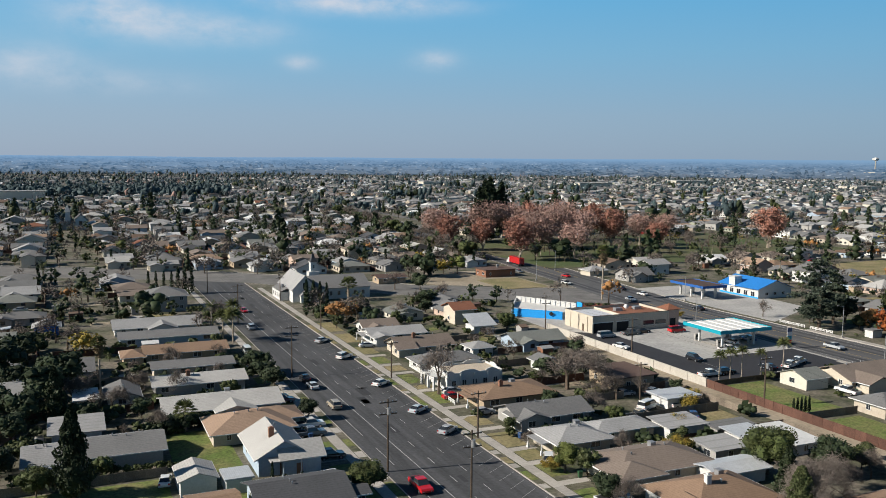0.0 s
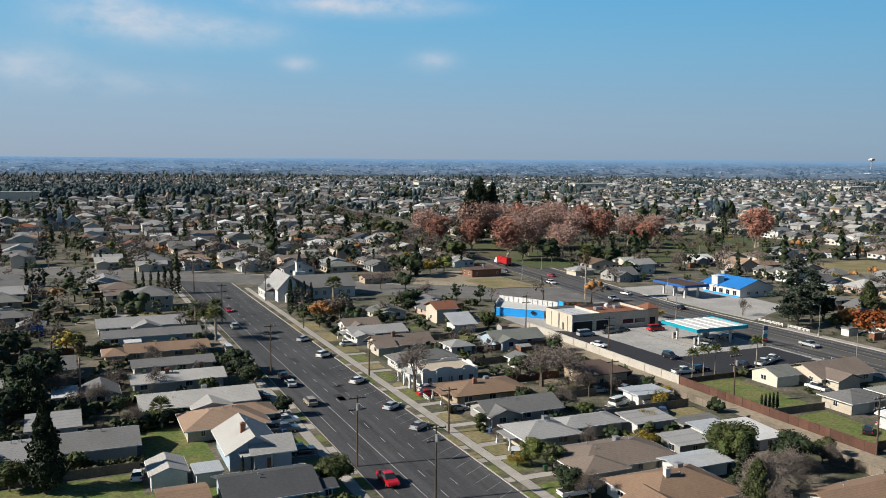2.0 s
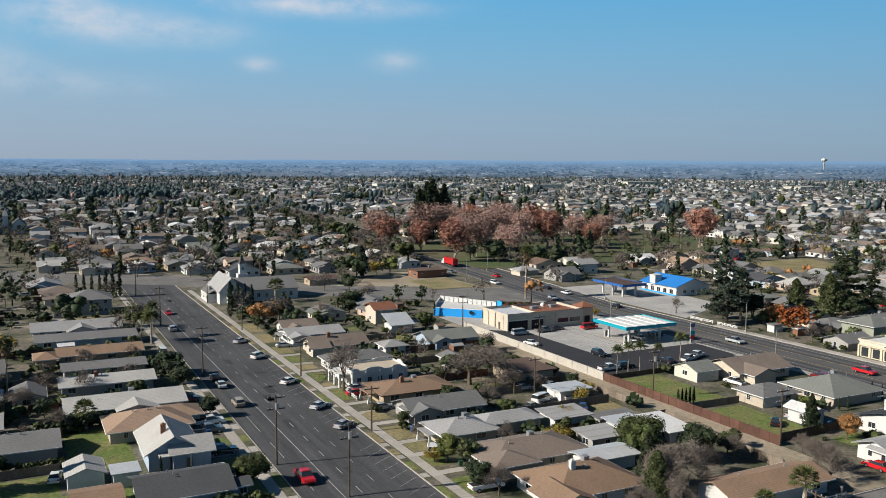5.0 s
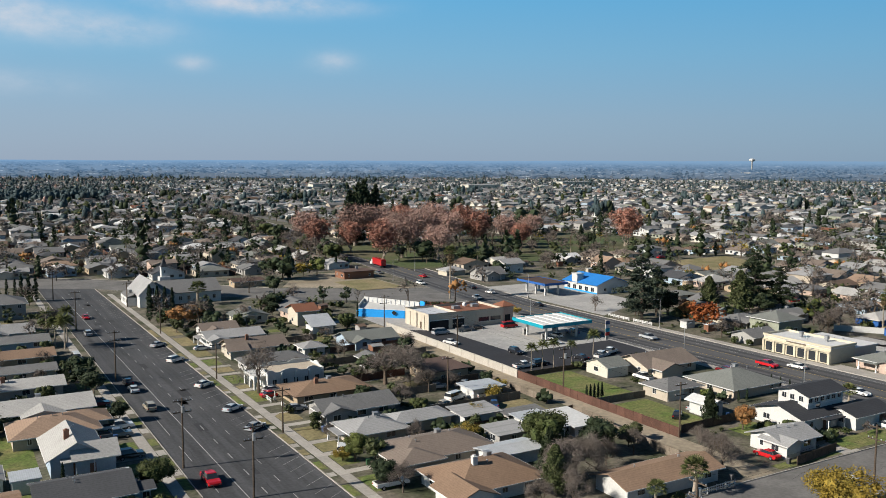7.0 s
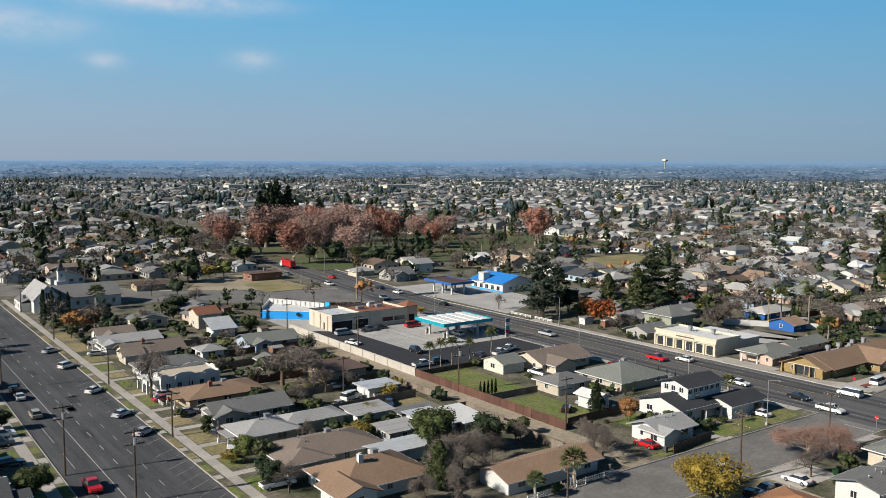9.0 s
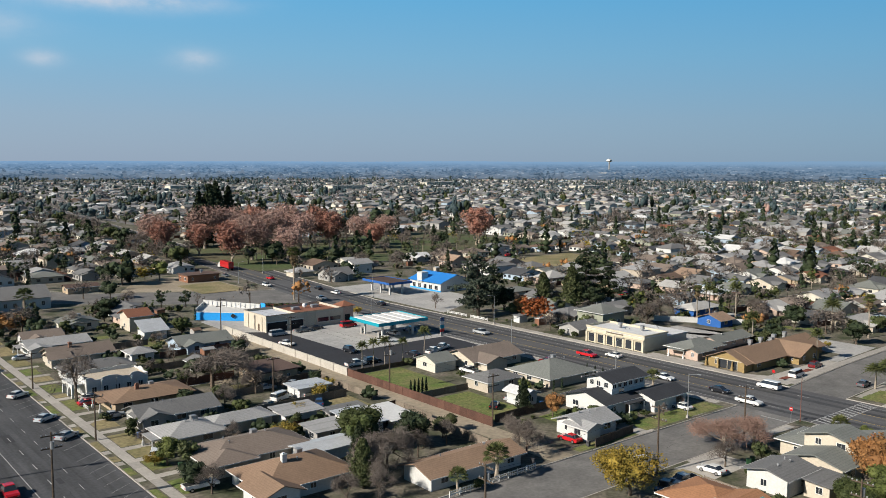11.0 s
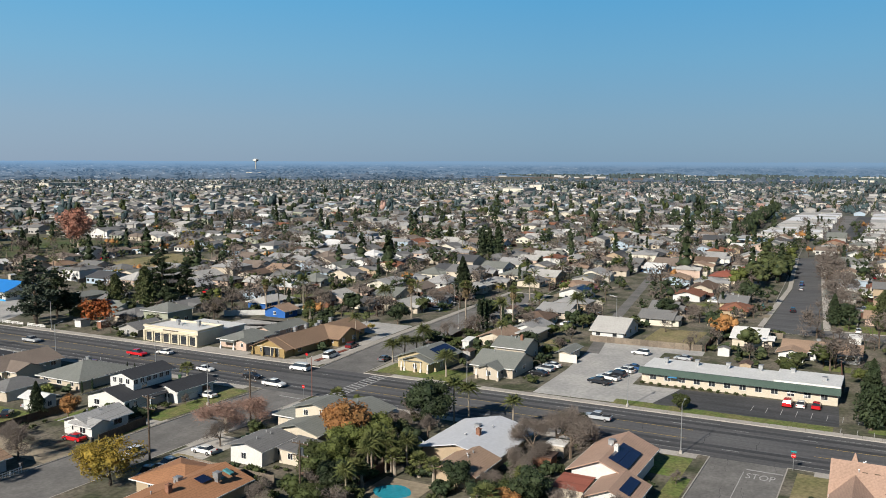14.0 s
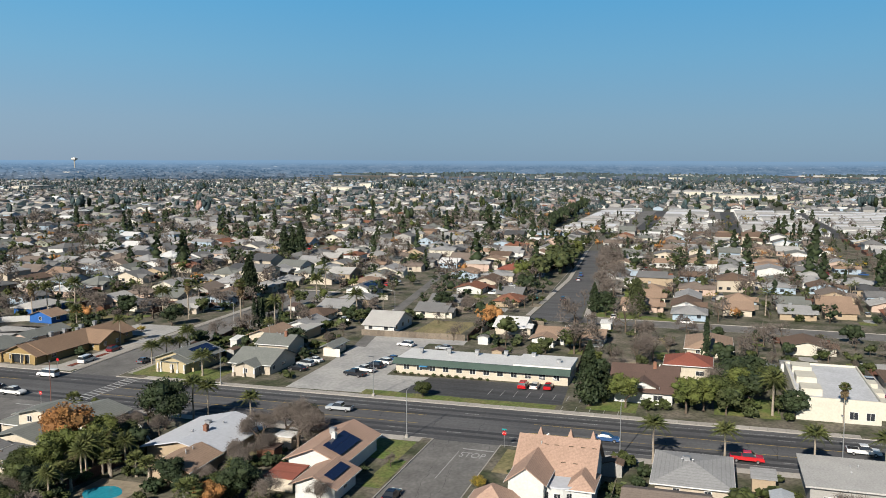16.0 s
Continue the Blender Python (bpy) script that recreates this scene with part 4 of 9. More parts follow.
BIG = house(149.8, 165.5, 85.0, 97.4, "white", "black", "gable", "x", h=2.8, pitch=0.3, o=0.8, wings=((160.5, 172.8, 81.2, 89.4, "gable", "x", 2.8), (154.0, 166.2, 87.0, 95.4, "gable", "x", 6.2)), chim="white", porch="-y", door="-y",
            label="white two-storey house with black shingle roof")
house(135.7, 146.3, 78.4, 86.7, "white", "light", "gable", "x", h=2.6, wings=((135.2, 140.3, 77.1, 83.6, "gable", "y"),), label="small white house with light grey roof")

# round the dirt lot and past the second fuel station
keep(108, 182, 284, 348), keep(203, 262, 275, 322)
house(162.0, 177.0, 322.0, 333.0, "brick", "umber", "flat", h=3.0, o=0.5, vents=False, cool=True, label="low dark red-brown flat-roofed building by a dirt lot")
house(113.0, 126.0, 320.0, 329.0, "tan", "umber", "gable", "x", pitch=0.24, label="low tan house with dark brown roof")
house(211.5, 225.0, 289.5, 300.5, "grey", "grey", "gable", "x", h=2.8, pitch=0.5, wings=((212.5, 219.5, 286.5, 292.5, "gable", "y"),), porch="-y", label="grey bungalow with steep gables and porch")
house(234.0, 245.5, 304.5, 315.0, "white", "light", "gable", "x", h=4.6, label="white two-storey house with pale roof")
house(206.5, 217.5, 310.5, 319.5, "cream", "light", "hip", "x", label="small cream house with pale roof")
house(284.0, 296.0, 294.5, 305.5, "pink", "tan", "gable", "y", h=3.2, pitch=0.5, label="pale pink gabled house with tan roof")
house(298.5, 314.0, 297.5, 309.0, "brick", "nut", "hip", "x", label="brick house with tan hipped roof")

# south of the side street
ORANGE = house(108.8, 130.2, 34.6, 46.4, "tan", "orange", "gable", "x", pitch=0.3, wings=((121.1, 132.0, 40.0, 51.8, "hip", "y"),), cool=True, chim=True, label="large house with worn orange-tan roof")
house(138.8, 148.4, 40.3, 48.6, "white", "grey", "gable", "x", h=3.0, pitch=0.25, label="white garage house with grey roof")
house(142.2, 149.4, 35.4, 40.9, "cream", "grey", "shed", "y", h=2.5, pitch=0.06, label="small cream annex with low grey roof", vents=False)
house(160.6, 172.8, 34.6, 46.6, "cream", "sage", "gable", "x", h=2.9, pitch=0.26, o=0.8, wings=((157.0, 164.4, 38.6, 48.9, "gable", "x", 5.0), (150.4, 159.0, 37.4, 48.0, "gable", "x", 2.8), (157.5, 168.0, 46.0, 53.5, "hip", "x", 2.8)), chim=True, label="split-level cream house with grey-green roof")
house(155.4, 174.2, 5.4, 20.4, "tan", "membrane", "gable", "x", pitch=0.22, o=0.9, cool=True, chim=True, label="broad house with pale grey membrane roof")
house(146.8, 156.8, 4.8, 13.2, "tan", "tan", "gable", "x", h=2.5, label="low annex with tan roof")
SOLARHOUSE = house(156, 173, -17.2, -6.5, "white", "pinktan", "gable", "x", h=3.0, pitch=0.42, chim="white", wings=((147.5, 157, -20, -12, "gable", "x", 2.5),), cool=True, label="cream house with pinkish shingles and solar panels")
VICT = house(157, 169.5, -56.8, -44.2, "white", "pinktan", "gable", "y", h=4.3, pitch=0.75, o=0.5, wings=((151.6, 163, -50.6, -44.4, "gable", "x", 5.3), (153.5, 161, -57.2, -52.8, "hip", "x", 4.4), (145, 153.5, -47, -39.5, "hip", "x", 2.8)), door="-x",
             label="white Victorian-style house with steep pinkish roofs")
house(164.1, 180.1, -76.5, -64.1, "beige", "light", "hip", "y", h=2.6, pitch=0.16, cool=True, label="low building with plain grey hipped roof", vents=True)
house(167.2, 182.3, -100.7, -86.3, "grey", "pale", "flat", h=3.4, label="flat-roofed grey shop with pale roof")

# east of the avenue
SHOP = house(205.4, 215.5, 118.6, 139.0, "butter", "white", "flat", h=3.9, o=0.02, windows=False, name="shop", category="shop", label="pale yellow stucco shop with flat white roof", group="")
house(215.5, 225.5, 118.6, 135.5, "pale", "white", "flat", h=3.2, o=0.4, name="workshop", category="workshop", label="flat white-roofed rear workshop", windows=False, group="")
house(206.5, 217.9, 143.0, 152.4, "grey", "grey", "gable", "x", label="small grey cottage behind a bare tree")
house(223.0, 234.9, 147.8, 159.9, "sage", "sage", "hip", "x", h=4.6, label="two-storey house with grey-green roof")
house(209.0, 223.2, 104.8, 115.1, "pink", "sage", "hip", "x", wings=((207.5, 215.1, 103.0, 108.3, "gable", "x"),), porch="-x", label="pink bungalow with grey-green roof")
house(223.1, 240.3, 107.0, 114.6, "pink", "sage", "gable", "x", vents=True, label="long low pink wing with grey-green roof")
OFFICE = house(209.0, 244.5, 87.7, 100.2, "mustard", "nut", "gable", "x", pitch=0.42, o=0.9, trim=DARKTRIM, wings=((205.8, 216.2, 88.2, 100.6, "gable", "x"), (224.2, 236.4, 84.3, 95.2, "gable", "y")), porch="-x", cool=True, label="yellow-tan office with brown gable roofs")
house(252.3, 260.4, 125.2, 135.1, "royal", "tan", "gable", "x", label="small bright blue house with tan roof")
house(262.9, 279.5, 142.2, 151.5, "royal", "pale", "hip", "x", label="blue-walled house with pale roof")
BUNG = house(211.4, 225.3, 46.4, 58.8, "yellow", "sage", "gable", "x", h=2.9, pitch=0.34, wings=((209.4, 214.1, 47.3, 56.2, "gable", "x", 2.7),), porch="-x", label="yellow bungalow with solar panels on its roof")
house(214.5, 229.0, 27.4, 39.2, "beige", "sage", "gable", "y", h=2.6, pitch=0.36, wings=((211.4, 219.0, 30.0, 36.4, "gable", "x", 2.6),), label="grey-green roofed bungalow with white porch posts")
house(230.5, 241.3, 31.0, 41.0, "beige", "sage", "gable", "y", h=3.9, chim=True, label="two-storey grey-green roofed house")
house(237.3, 248.0, 21.7, 25.7, "cream", "sage", "gable", "x", h=2.6, name="garage", category="garage", garage="-x", label="cream double garage with grey-green roof", vents=False)
house(253.9, 266.2, 37.8, 44.2, "tan", "pale", "flat", h=2.7, name="carport", category="carport", windows=False, label="pale flat carport roof", vents=False)
house(246.6, 260.0, 43.5, 53.0, "cream", "tan", "gable", "x", label="cream house with flat tan roof")
house(262.9, 276.3, 40.3, 49.8, "white", "light", "gable", "x", label="white-roofed house by an alley")
house(414.0, 430.0, 9.0, 21.0, "cream", "red", "hip", "x", h=3.0, plain=True, label="cream house with broad red-tiled roof")
house(438.0, 452.0, 3.5, 14.0, "pink", "red", "gable", "x", h=3.0, plain=True, label="pink house with red-tiled roof")
house(329.0, 343.0, -8.5, 1.5, "tan", "rust", "hip", "x", plain=True, label="tan house with rust-red hipped roof")
house(345.0, 357.0, -6.0, 4.5, "yellow", "grey", "gable", "y", plain=True, label="yellow house with grey gable roof")
SUNNY = house(333.0, 347.0, 49.5, 61.0, "white", "grey", "gable", "x", h=3.2, plain=True, label="white house with dark solar panels on its roof")
solar(SUNNY, 0, -2.6, 4.3, 0.36, "-y", 9, 2)
house(271.5, 289.0, -4.0 + 21.0, 28.0, "white", "pale", "gable", "y", plain=True, label="white rear house with pale roof")
house(222.5, 234.5, -66.5, -51.5, "white", "umber", "gable", "y", h=3.7, pitch=0.42, wings=((217.5, 229.0, -62.5, -55.5, "gable", "x", 3.7), (217.0, 223.5, -66.0, -52.5, "shed", "x", 2.5)), chim=True, label="white craftsman house with dark brown roof")
house(271.0, 283.5, -45.0, -25.0, "white", "tan", "gable", "y", pitch=0.3, wings=((266.5, 273.0, -32.0, -24.4, "gable", "x"),), cool=True, label="low white house with tan roof and a pale carport")
house(267.2, 286.4, -78.8, -66.1, "cream", "tan", "hip", "x", label="cream house with tan roof")
house(242.0, 253.5, -73.5, -62.0, "cream", "red", "hip", "x", h=3.4, label="cream rear house with a red-brown hipped roof")
# coolers along the office ridge, a dark sheet as the shade of its porch recess, and the timbers of the front gable
for x in (-8.0, -3.0, 3.5, 9.0):
    air_cooler(OFFICE, x, 1.3, 4.75)
part("glazed_front", Shape().box(-20.12, -20.06, -2.6, 2.9, 0.1, 2.25), GLASS, OFFICE, "dark glass sheet for the shaded porch recess")
for y in (-2.7, 0.1, 3.0):
    part("mullion", Shape().box(-20.2, -20.04, y - 0.07, y + 0.07, 0.0, 2.3), WALLS["butter"], OFFICE)
part("gable_board", Shape().box(-20.2, -20.06, -4.6, 4.9, 2.34, 2.5), WALLS["butter"], OFFICE)
# shop front: cornice, pilasters and tall dark windows
sx = 205.42 - (205.4 + 215.5) / 2
for i in range(7):
    part("pilaster", Shape().box(sx - 0.35, sx - 0.004, -10.1 + i * 3.33, -9.6 + i * 3.33, -0.1, 3.0), WALLS["butter"], SHOP)
    if i < 6:
        part("shop_window", Shape().box(sx - 0.05, sx - 0.004, -9.2 + i * 3.33, -7.2 + i * 3.33, 0.25, 2.6), GLASS, SHOP, "tall dark shop window")
part("cornice", Shape().box(sx - 0.5, sx - 0.004, -10.2, 10.2, 3.003, 3.3), WALLS["butter"], SHOP)
part("parapet", Shape().ring(sx, 5.03, -10.18, 10.18, 0.25, 4.17, 4.7), WALLS["butter"], SHOP)
part("sign", Shape().box(sx - 0.06, sx - 0.004, -3.0, 3.0, 3.5, 3.85), GREYWOOD, SHOP, "small dark sign lettering board")
air_cooler(SHOP, 1.0, 3.0, 4.7), air_cooler(SHOP, 2.0, -4.0, 4.7)
# teal skylights, a panel and a cooler on the orange roof
TEALGLASS = mat("teal_skylight", (0.08, 0.25, 0.27), 0.3, 0.1, 0.5, 2.0, 0)
for x in (6.2, 8.4):
    part("skylight", Shape().stack([(0.45, 0.8, 0), (0.45, 0.8, 0.18), (0.36, 0.7, 0.24)]), TEALGLASS, ORANGE, "teal domed skylight", pose(x, -2.6, 3.6, 17))
air_cooler(ORANGE, 5.0, -3.6, 3.9)
solar(ORANGE, 3.8, -1.8, 3.78, 0.3, "-y", 2, 1)
# upper-floor windows of the black-roofed house
for i in range(6):
    window(BIG, 1.2, 1.1, pose(-2.2 + i * 1.75, -3.4, 4.75))
for y in (-1.8, 0.2, 2.0):
    window(BIG, 1.1, 1.1, pose(-2.85, y, 4.75, 0, 0, -90))
part("belt", Shape().box(-2.95, 7.85, -3.46, -3.404, 4.35, 4.5), TRIM, BIG)
house(149.8, 155.6, -11.6, -6.4, "cream", "red", "shed", "x", h=2.1, pitch=0.05, o=0.2, windows=False, vents=False, name="patio_roof", category="patio roof", label="red sheet roof over a small patio")
# round bay, peaks and roof vents of the steep-roofed house
bay = Shape()
bay.prism([(-7.6 + 2.5 * math.cos(a), -1.4 + 2.5 * math.sin(a)) for a in np.linspace(0, 2 * math.pi, 21)[:-1]], -0.1, 4.3)
wb = part("bay", bay, WALLS["white"], VICT)
bay = Shape()
bay.prism([(-7.6 + 2.75 * math.cos(a), -1.4 + 2.75 * math.sin(a)) for a in np.linspace(0, 2 * math.pi, 21)[:-1]], 4.304, 4.55)
part("bay_roof", bay, ROOFS["membrane"], VICT, "flat round pale roof over a bay")
for i in range(3):
    window(wb, 1.0, 1.6, pose(-7.6 + 2.5 * math.cos(math.pi + (i - 1) * 0.7), -1.4 + 2.5 * math.sin(math.pi + (i - 1) * 0.7), 2.0, 0, 0, -90 + (i - 1) * 40))
for y in (-5.0, -1.5, 3.2):
    part("roof_peak", Shape().stack([(1.0, 0.8, 7.4), (0.04, 0.04, 9.7)], (1.2, y)), ROOFS["pinktan"], VICT)
for x, y in ((-1.2, -5.5), (-1.2, -3.8), (-1.2, -2.0), (-1.2, 0.2), (-3.6, -3.0), (-3.6, -1.2), (-1.2, 1.8)):
    part("roof_vent", Shape().box(x - 0.2, x + 0.2, y - 0.35, y + 0.35, 8.55 + 0.75 * x - 0.12, 8.55 + 0.75 * x + 0.2), DARKTRIM, VICT)
# front posts of the gabled porches along the avenue
PORCHES = ((211.7, (30.4, 33.2, 36.0)), (206.2, (89.2, 92.4, 96.4, 99.8)), (209.7, (48.2, 51.8, 55.6)))
for x, ys in PORCHES:
    for y in ys:
        t = thing("porch_column", x, y, K, 0, "tapered porch column under a front gable", "column", "porch columns along the avenue")
        part("base", Shape().stack([(0.3, 0.3, 0), (0.26, 0.26, 0.9)]), WALLS["beige"] if x != 206.2 else WALLS["mustard"], t)
        part("shaft", Shape().stack([(0.17, 0.17, 0.903), (0.12, 0.12, 2.3)]), TRIM if x != 206.2 else WALLS["mustard"], t)

# buildings with a shape of their own
def box_part(name, parent, b, material, label=""):
    return part(name, Shape().box(*b), material, parent, label)


def pane_row(parent, side, at, u0, u1, n, w, z0, h):
    """A row of n windows in a wall: side '-y' or '-x', at the wall's plane."""
    for i in range(n):
        c = u0 + (u1 - u0) * (i + 0.5) / n
        window(parent, w, h, pose(c, at, z0) if side == "-y" else pose(at, c, z0, 0, 0, -90))


# church: steep front block, long hall, steeple
ch = thing("church", 84.0, 300.0, K, 0, "white church with grey roofs and a small dark steeple", "church")
keep(66.7, 104.3, 266.0, 314.1)
sw = Shape()
wall_shape(sw, -13, -4.5, -11, 9.5, -0.1, 4.6, "gable", "y", 4.25 * 1.05)
w1 = part("wall", sw, WALLS["white"], ch)
sr = Shape()
roof_shape(sr, -13, -4.5, -11, 9.5, 4.6, "gable", "y", 1.05, 0.5)
part("roof", sr, ROOFS["light"], ch)
sw = Shape()
wall_shape(sw, -16, -13.02, -5.5, 7, -0.1, 3.0, "flat", "y", 0)
w3 = part("aisle", sw, WALLS["white"], ch)
sr = Shape()
roof_shape(sr, -15.7, -12.7, -5.5, 7, 3.1, "shed", "x", 0.42, 0.35)
rr = part("aisle_roof", sr, ROOFS["grey"], ch, "darker grey lean-to roof")
air_cooler(rr, -14.2, -1.0, 4.2)
sw = Shape()
wall_shape(sw, -4.5, 16, -8, 9, -0.1, 4.0, "gable", "x", 8.5 * 0.4)
w2 = part("wall", sw, WALLS["white"], ch)
sr = Shape()
roof_shape(sr, -4.4, 16, -8, 9, 4.0, "gable", "x", 0.4, 0.5)
rr = part("roof", sr, ROOFS["grey"], ch)
for x in (-2, 3, 8, 12.5, 15):
    part("vent_pipe", Shape().stack([(0.08, 0.08, -0.2), (0.08, 0.08, 0.4), (0.16, 0.16, 0.41), (0.12, 0.12, 0.5)]), STEEL, rr, "", pose(x, 0.6, 7.3))
sw = Shape()
wall_shape(sw, -10.6, -7.0, -13.2, -11.02, -0.1, 2.6, "gable", "y", 1.8 * 0.9)
part("porch", sw, WALLS["white"], ch)
sr = Shape()
roof_shape(sr, -10.6, -7.0, -13.2, -11.1, 2.62, "gable", "y", 0.9, 0.3)
part("porch_roof", sr, ROOFS["light"], ch)
pane_row(w3, "-x", -16, -5, 6.5, 4, 1.0, 0.9, 1.5)
pane_row(w2, "-y", -8, -3, 15, 6, 1.2, 1.2, 1.6)
window(w1, 1.4, 2.2, pose(-8.75, -11, 4.6))
part("door", Shape().box(-9.6, -8.0, -13.26, -13.2, 0, 2.1), DOOR, ch)
st = part("steeple", Shape().stack([(1.9, 1.9, 0), (1.9, 1.9, 7.6), (1.15, 1.15, 7.61), (1.15, 1.15, 11.0), (1.35, 1.35, 11.01), (1.35, 1.35, 11.25)], (0.3, 11.5)), WALLS["white"], ch)
part("spire", Shape().stack([(1.3, 1.3, 11.26), (0.7, 0.7, 12.6), (0.03, 0.03, 15.2)], (0.3, 11.5)), ROOFS["dark"], st, "dark pointed spire")
window(st, 0.7, 1.5, pose(0.3, 10.35, 8.8))

# white mission-style house with curved parapets and an arched porch
sp = thing("house", 79.2, 169.6, K, 0, "white mission-style house with scalloped parapets and arches", "house", "houses of the town")
sp.scale = (0.9, 0.92, 0.82)
keep(70.3, 90.2, 162.3, 175.2)
w = box_part("wall", sp, (-6, 9, -4.6, 4.6, -0.1, 4.0), WALLS["white"])
part("roof", Shape().box(-5.7, 8.7, -4.3, 4.3, 4.004, 4.05), mat("tan_roof_gravel", (0.5, 0.43, 0.34), 0.95, 0.15, 0.3, 3.0, 0.2), sp, "flat pale tan gravel roof")


def parapet(parent, p0, p1, base, bumps, t=0.25, h=0.5, rise=0.7):
    """A wall top with rounded humps, from p0 to p1."""
    d = Vector((p1[0] - p0[0], p1[1] - p0[1], 0))
    n = d.normalized().cross(Vector((0, 0, 1))) * t
    k = 36
    vs, fs = [], []
    for i in range(k + 1):
        u = i / k
        z = h
        for c, wd in bumps:
            e = abs(u - c) / wd
            if e < 1:
                z = max(z, h + rise * math.sqrt(1 - e * e))
        a = Vector((p0[0], p0[1], 0)) + d * u
        vs += [(a.x, a.y, base), (a.x, a.y, base + z), (a.x + n.x, a.y + n.y, base + z), (a.x + n.x, a.y + n.y, base)]
    for i in range(k):
        for j in range(4):
            fs.append((4 * i + j, 4 * i + (j + 1) % 4, 4 * i + 4 + (j + 1) % 4, 4 * i + 4 + j))
    fs += [(3, 2, 1, 0), (4 * k, 4 * k + 1, 4 * k + 2, 4 * k + 3)]
    return part("parapet", Shape().add(vs, fs), WALLS["white"], parent)


parapet(sp, (9, -4.62), (-6, -4.62), 4.0, ((0.2, 0.1), (0.6, 0.16), (0.95, 0.08)))
parapet(sp, (-6, 4.62), (9, 4.62), 4.0, ((0.75, 0.16), (0.3, 0.1)))
parapet(sp, (-6.02, -4.3), (-6.02, 4.3), 4.0, ((0.5, 0.3),))
parapet(sp, (9.02, 4.3), (9.02, -4.3), 4.0, ((0.5, 0.2),))
pane_row(w, "-y", -4.6, -5.5, 8.5, 5, 1.2, 1.1, 1.5)
for i in range(5):
    box_part("pilaster", sp, (-6 + i * 3.6, -5.6 + i * 3.6, -4.9, -4.602, -0.1, 4.3), WALLS["white"])
sh = Shape()
for y0 in (-3.5, 1.2):
    # one arch of the porch: two piers and a curved head
    vs = [(-9, y0, 0), (-9, y0, 3.3)]
    pts = [(y0 + 0.4, 0.0)] + [(y0 + 1.55 - 1.15 * math.cos(a), 1.7 + 1.1 * math.sin(a)) for a in np.linspace(0, math.pi, 9)] + [(y0 + 2.7, 0.0)]
    outer = [(y0, 0), (y0, 3.3), (y0 + 3.1, 3.3), (y0 + 3.1, 0)]
    n0 = len(pts)
    a = Shape()
    ring = pts
    top = [(p[0], 3.3) for p in pts]
    vs = [(x, p[0], p[1]) for x in (-9.0, -8.6) for p in ring] + [(x, p[0], p[1]) for x in (-9.0, -8.6) for p in top]
    m = len(ring)
    fs = []
    for i in range(m - 1):
        fs += [(i, 2 * m + i, 2 * m + i + 1, i + 1), (m + i, m + i + 1, 3 * m + i + 1, 3 * m + i), (i, i + 1, m + i + 1, m + i), (2 * m + i, 3 * m + i, 3 * m + i + 1, 2 * m + i + 1)]
    a.add(vs, fs)
    part("arch", a, WALLS["white"], sp)
for y in (-3.5, 0.0, 3.9):
    box_part("pier", sp, (-9.02, -8.58, y - 0.3, y + 0.4, -0.1, 3.9), WALLS["white"])
box_part("porch_roof", sp, (-9.0, -6.03, -3.5, 4.2, 3.3, 3.6), WALLS["white"])

# car workshop with bays, low parapets and a tiled corner tower
ws = thing("workshop", 151.6, 213.0, K, 0, "long cream stucco car workshop with open bays", "workshop")
keep(136.7, 170.0, 204.1, 222.0)
w = box_part("wall", ws, (-13.6, 13.6, -7.2, 7.6, -0.1, 4.3), WALLS["cream"])
for b in ((-13.6, 13.6, -7.2, -6.9), (-13.6, 13.6, 7.3, 7.6), (-13.6, -13.3, -6.9, 7.3), (13.3, 13.6, -6.9, 7.3), (-3.6, -3.3, -6.9, 7.3)):
    box_part("parapet", ws, (*b, 4.303, 5.0), WALLS["cream"])
box_part("coping", ws, (-13.7, 13.7, -7.3, -6.85, 5.003, 5.08), DARKTRIM)
box_part("coping", ws, (-13.7, 13.7, 7.25, 7.7, 5.003, 5.08), DARKTRIM)
box_part("roof", ws, (-13.28, -3.62, -6.88, 7.28, 4.304, 4.36), ROOFS["membrane"], "flat pale roof deck")
box_part("roof", ws, (-3.28, 13.28, -6.88, 7.28, 4.304, 4.36), ROOFS["rust"], "flat reddish-brown roof deck")
# near-black for sheets that paint the shade of openings, and for the wall emblem
DARKIN = mat("dark_interior", (0.02, 0.02, 0.022), 0.9, 0.2, 0.4, 2.0, 0)
for x0, x1 in ((-13.2, -6.6), (-5.2, -1.0)):
    box_part("bay_opening", ws, (x0, x1, -7.23, -7.204, 0, 2.9), DARKIN, "dark sheet for a shaded service bay")
    box_part("bay_lintel", ws, (x0 - 0.2, x1 + 0.2, -7.28, -7.204, 2.91, 3.15), TRIM)
for x in (6.2, 10.6):
    box_part("shop_window", ws, (x - 1.9, x + 1.9, -7.25, -7.204, 1.3, 2.6), GLASS)
    box_part("window_sill", ws, (x - 2.0, x + 2.0, -7.32, -7.204, 1.15, 1.29), TRIM)
for x in (-5.9, -0.2, 3.6, 13.3):
    box_part("pilaster", ws, (x - 0.25, x + 0.25, -7.35, -7.204, -0.1, 4.4), WALLS["cream"])
for y in (-4.5, 0.0, 4.5):
    box_part("pilaster", ws, (-13.78, -13.604, y - 0.25, y + 0.25, -0.1, 4.4), WALLS["cream"])
box_part("side_door", ws, (-13.66, -13.604, -2.9, -1.9, 0, 2.1), DARKTRIM)
tw = part("tower", Shape().stack([(2.0, 2.3, -0.1), (2.0, 2.3, 5.2)], (15.61, -4.6)), WALLS["pink"], ws)
part("tower_roof", Shape().stack([(2.5, 2.8, 5.21), (2.5, 2.8, 5.35), (0.1, 0.1, 6.7)], (15.61, -4.6)), ROOFS["rust"], tw, "red tiled pyramid roof")
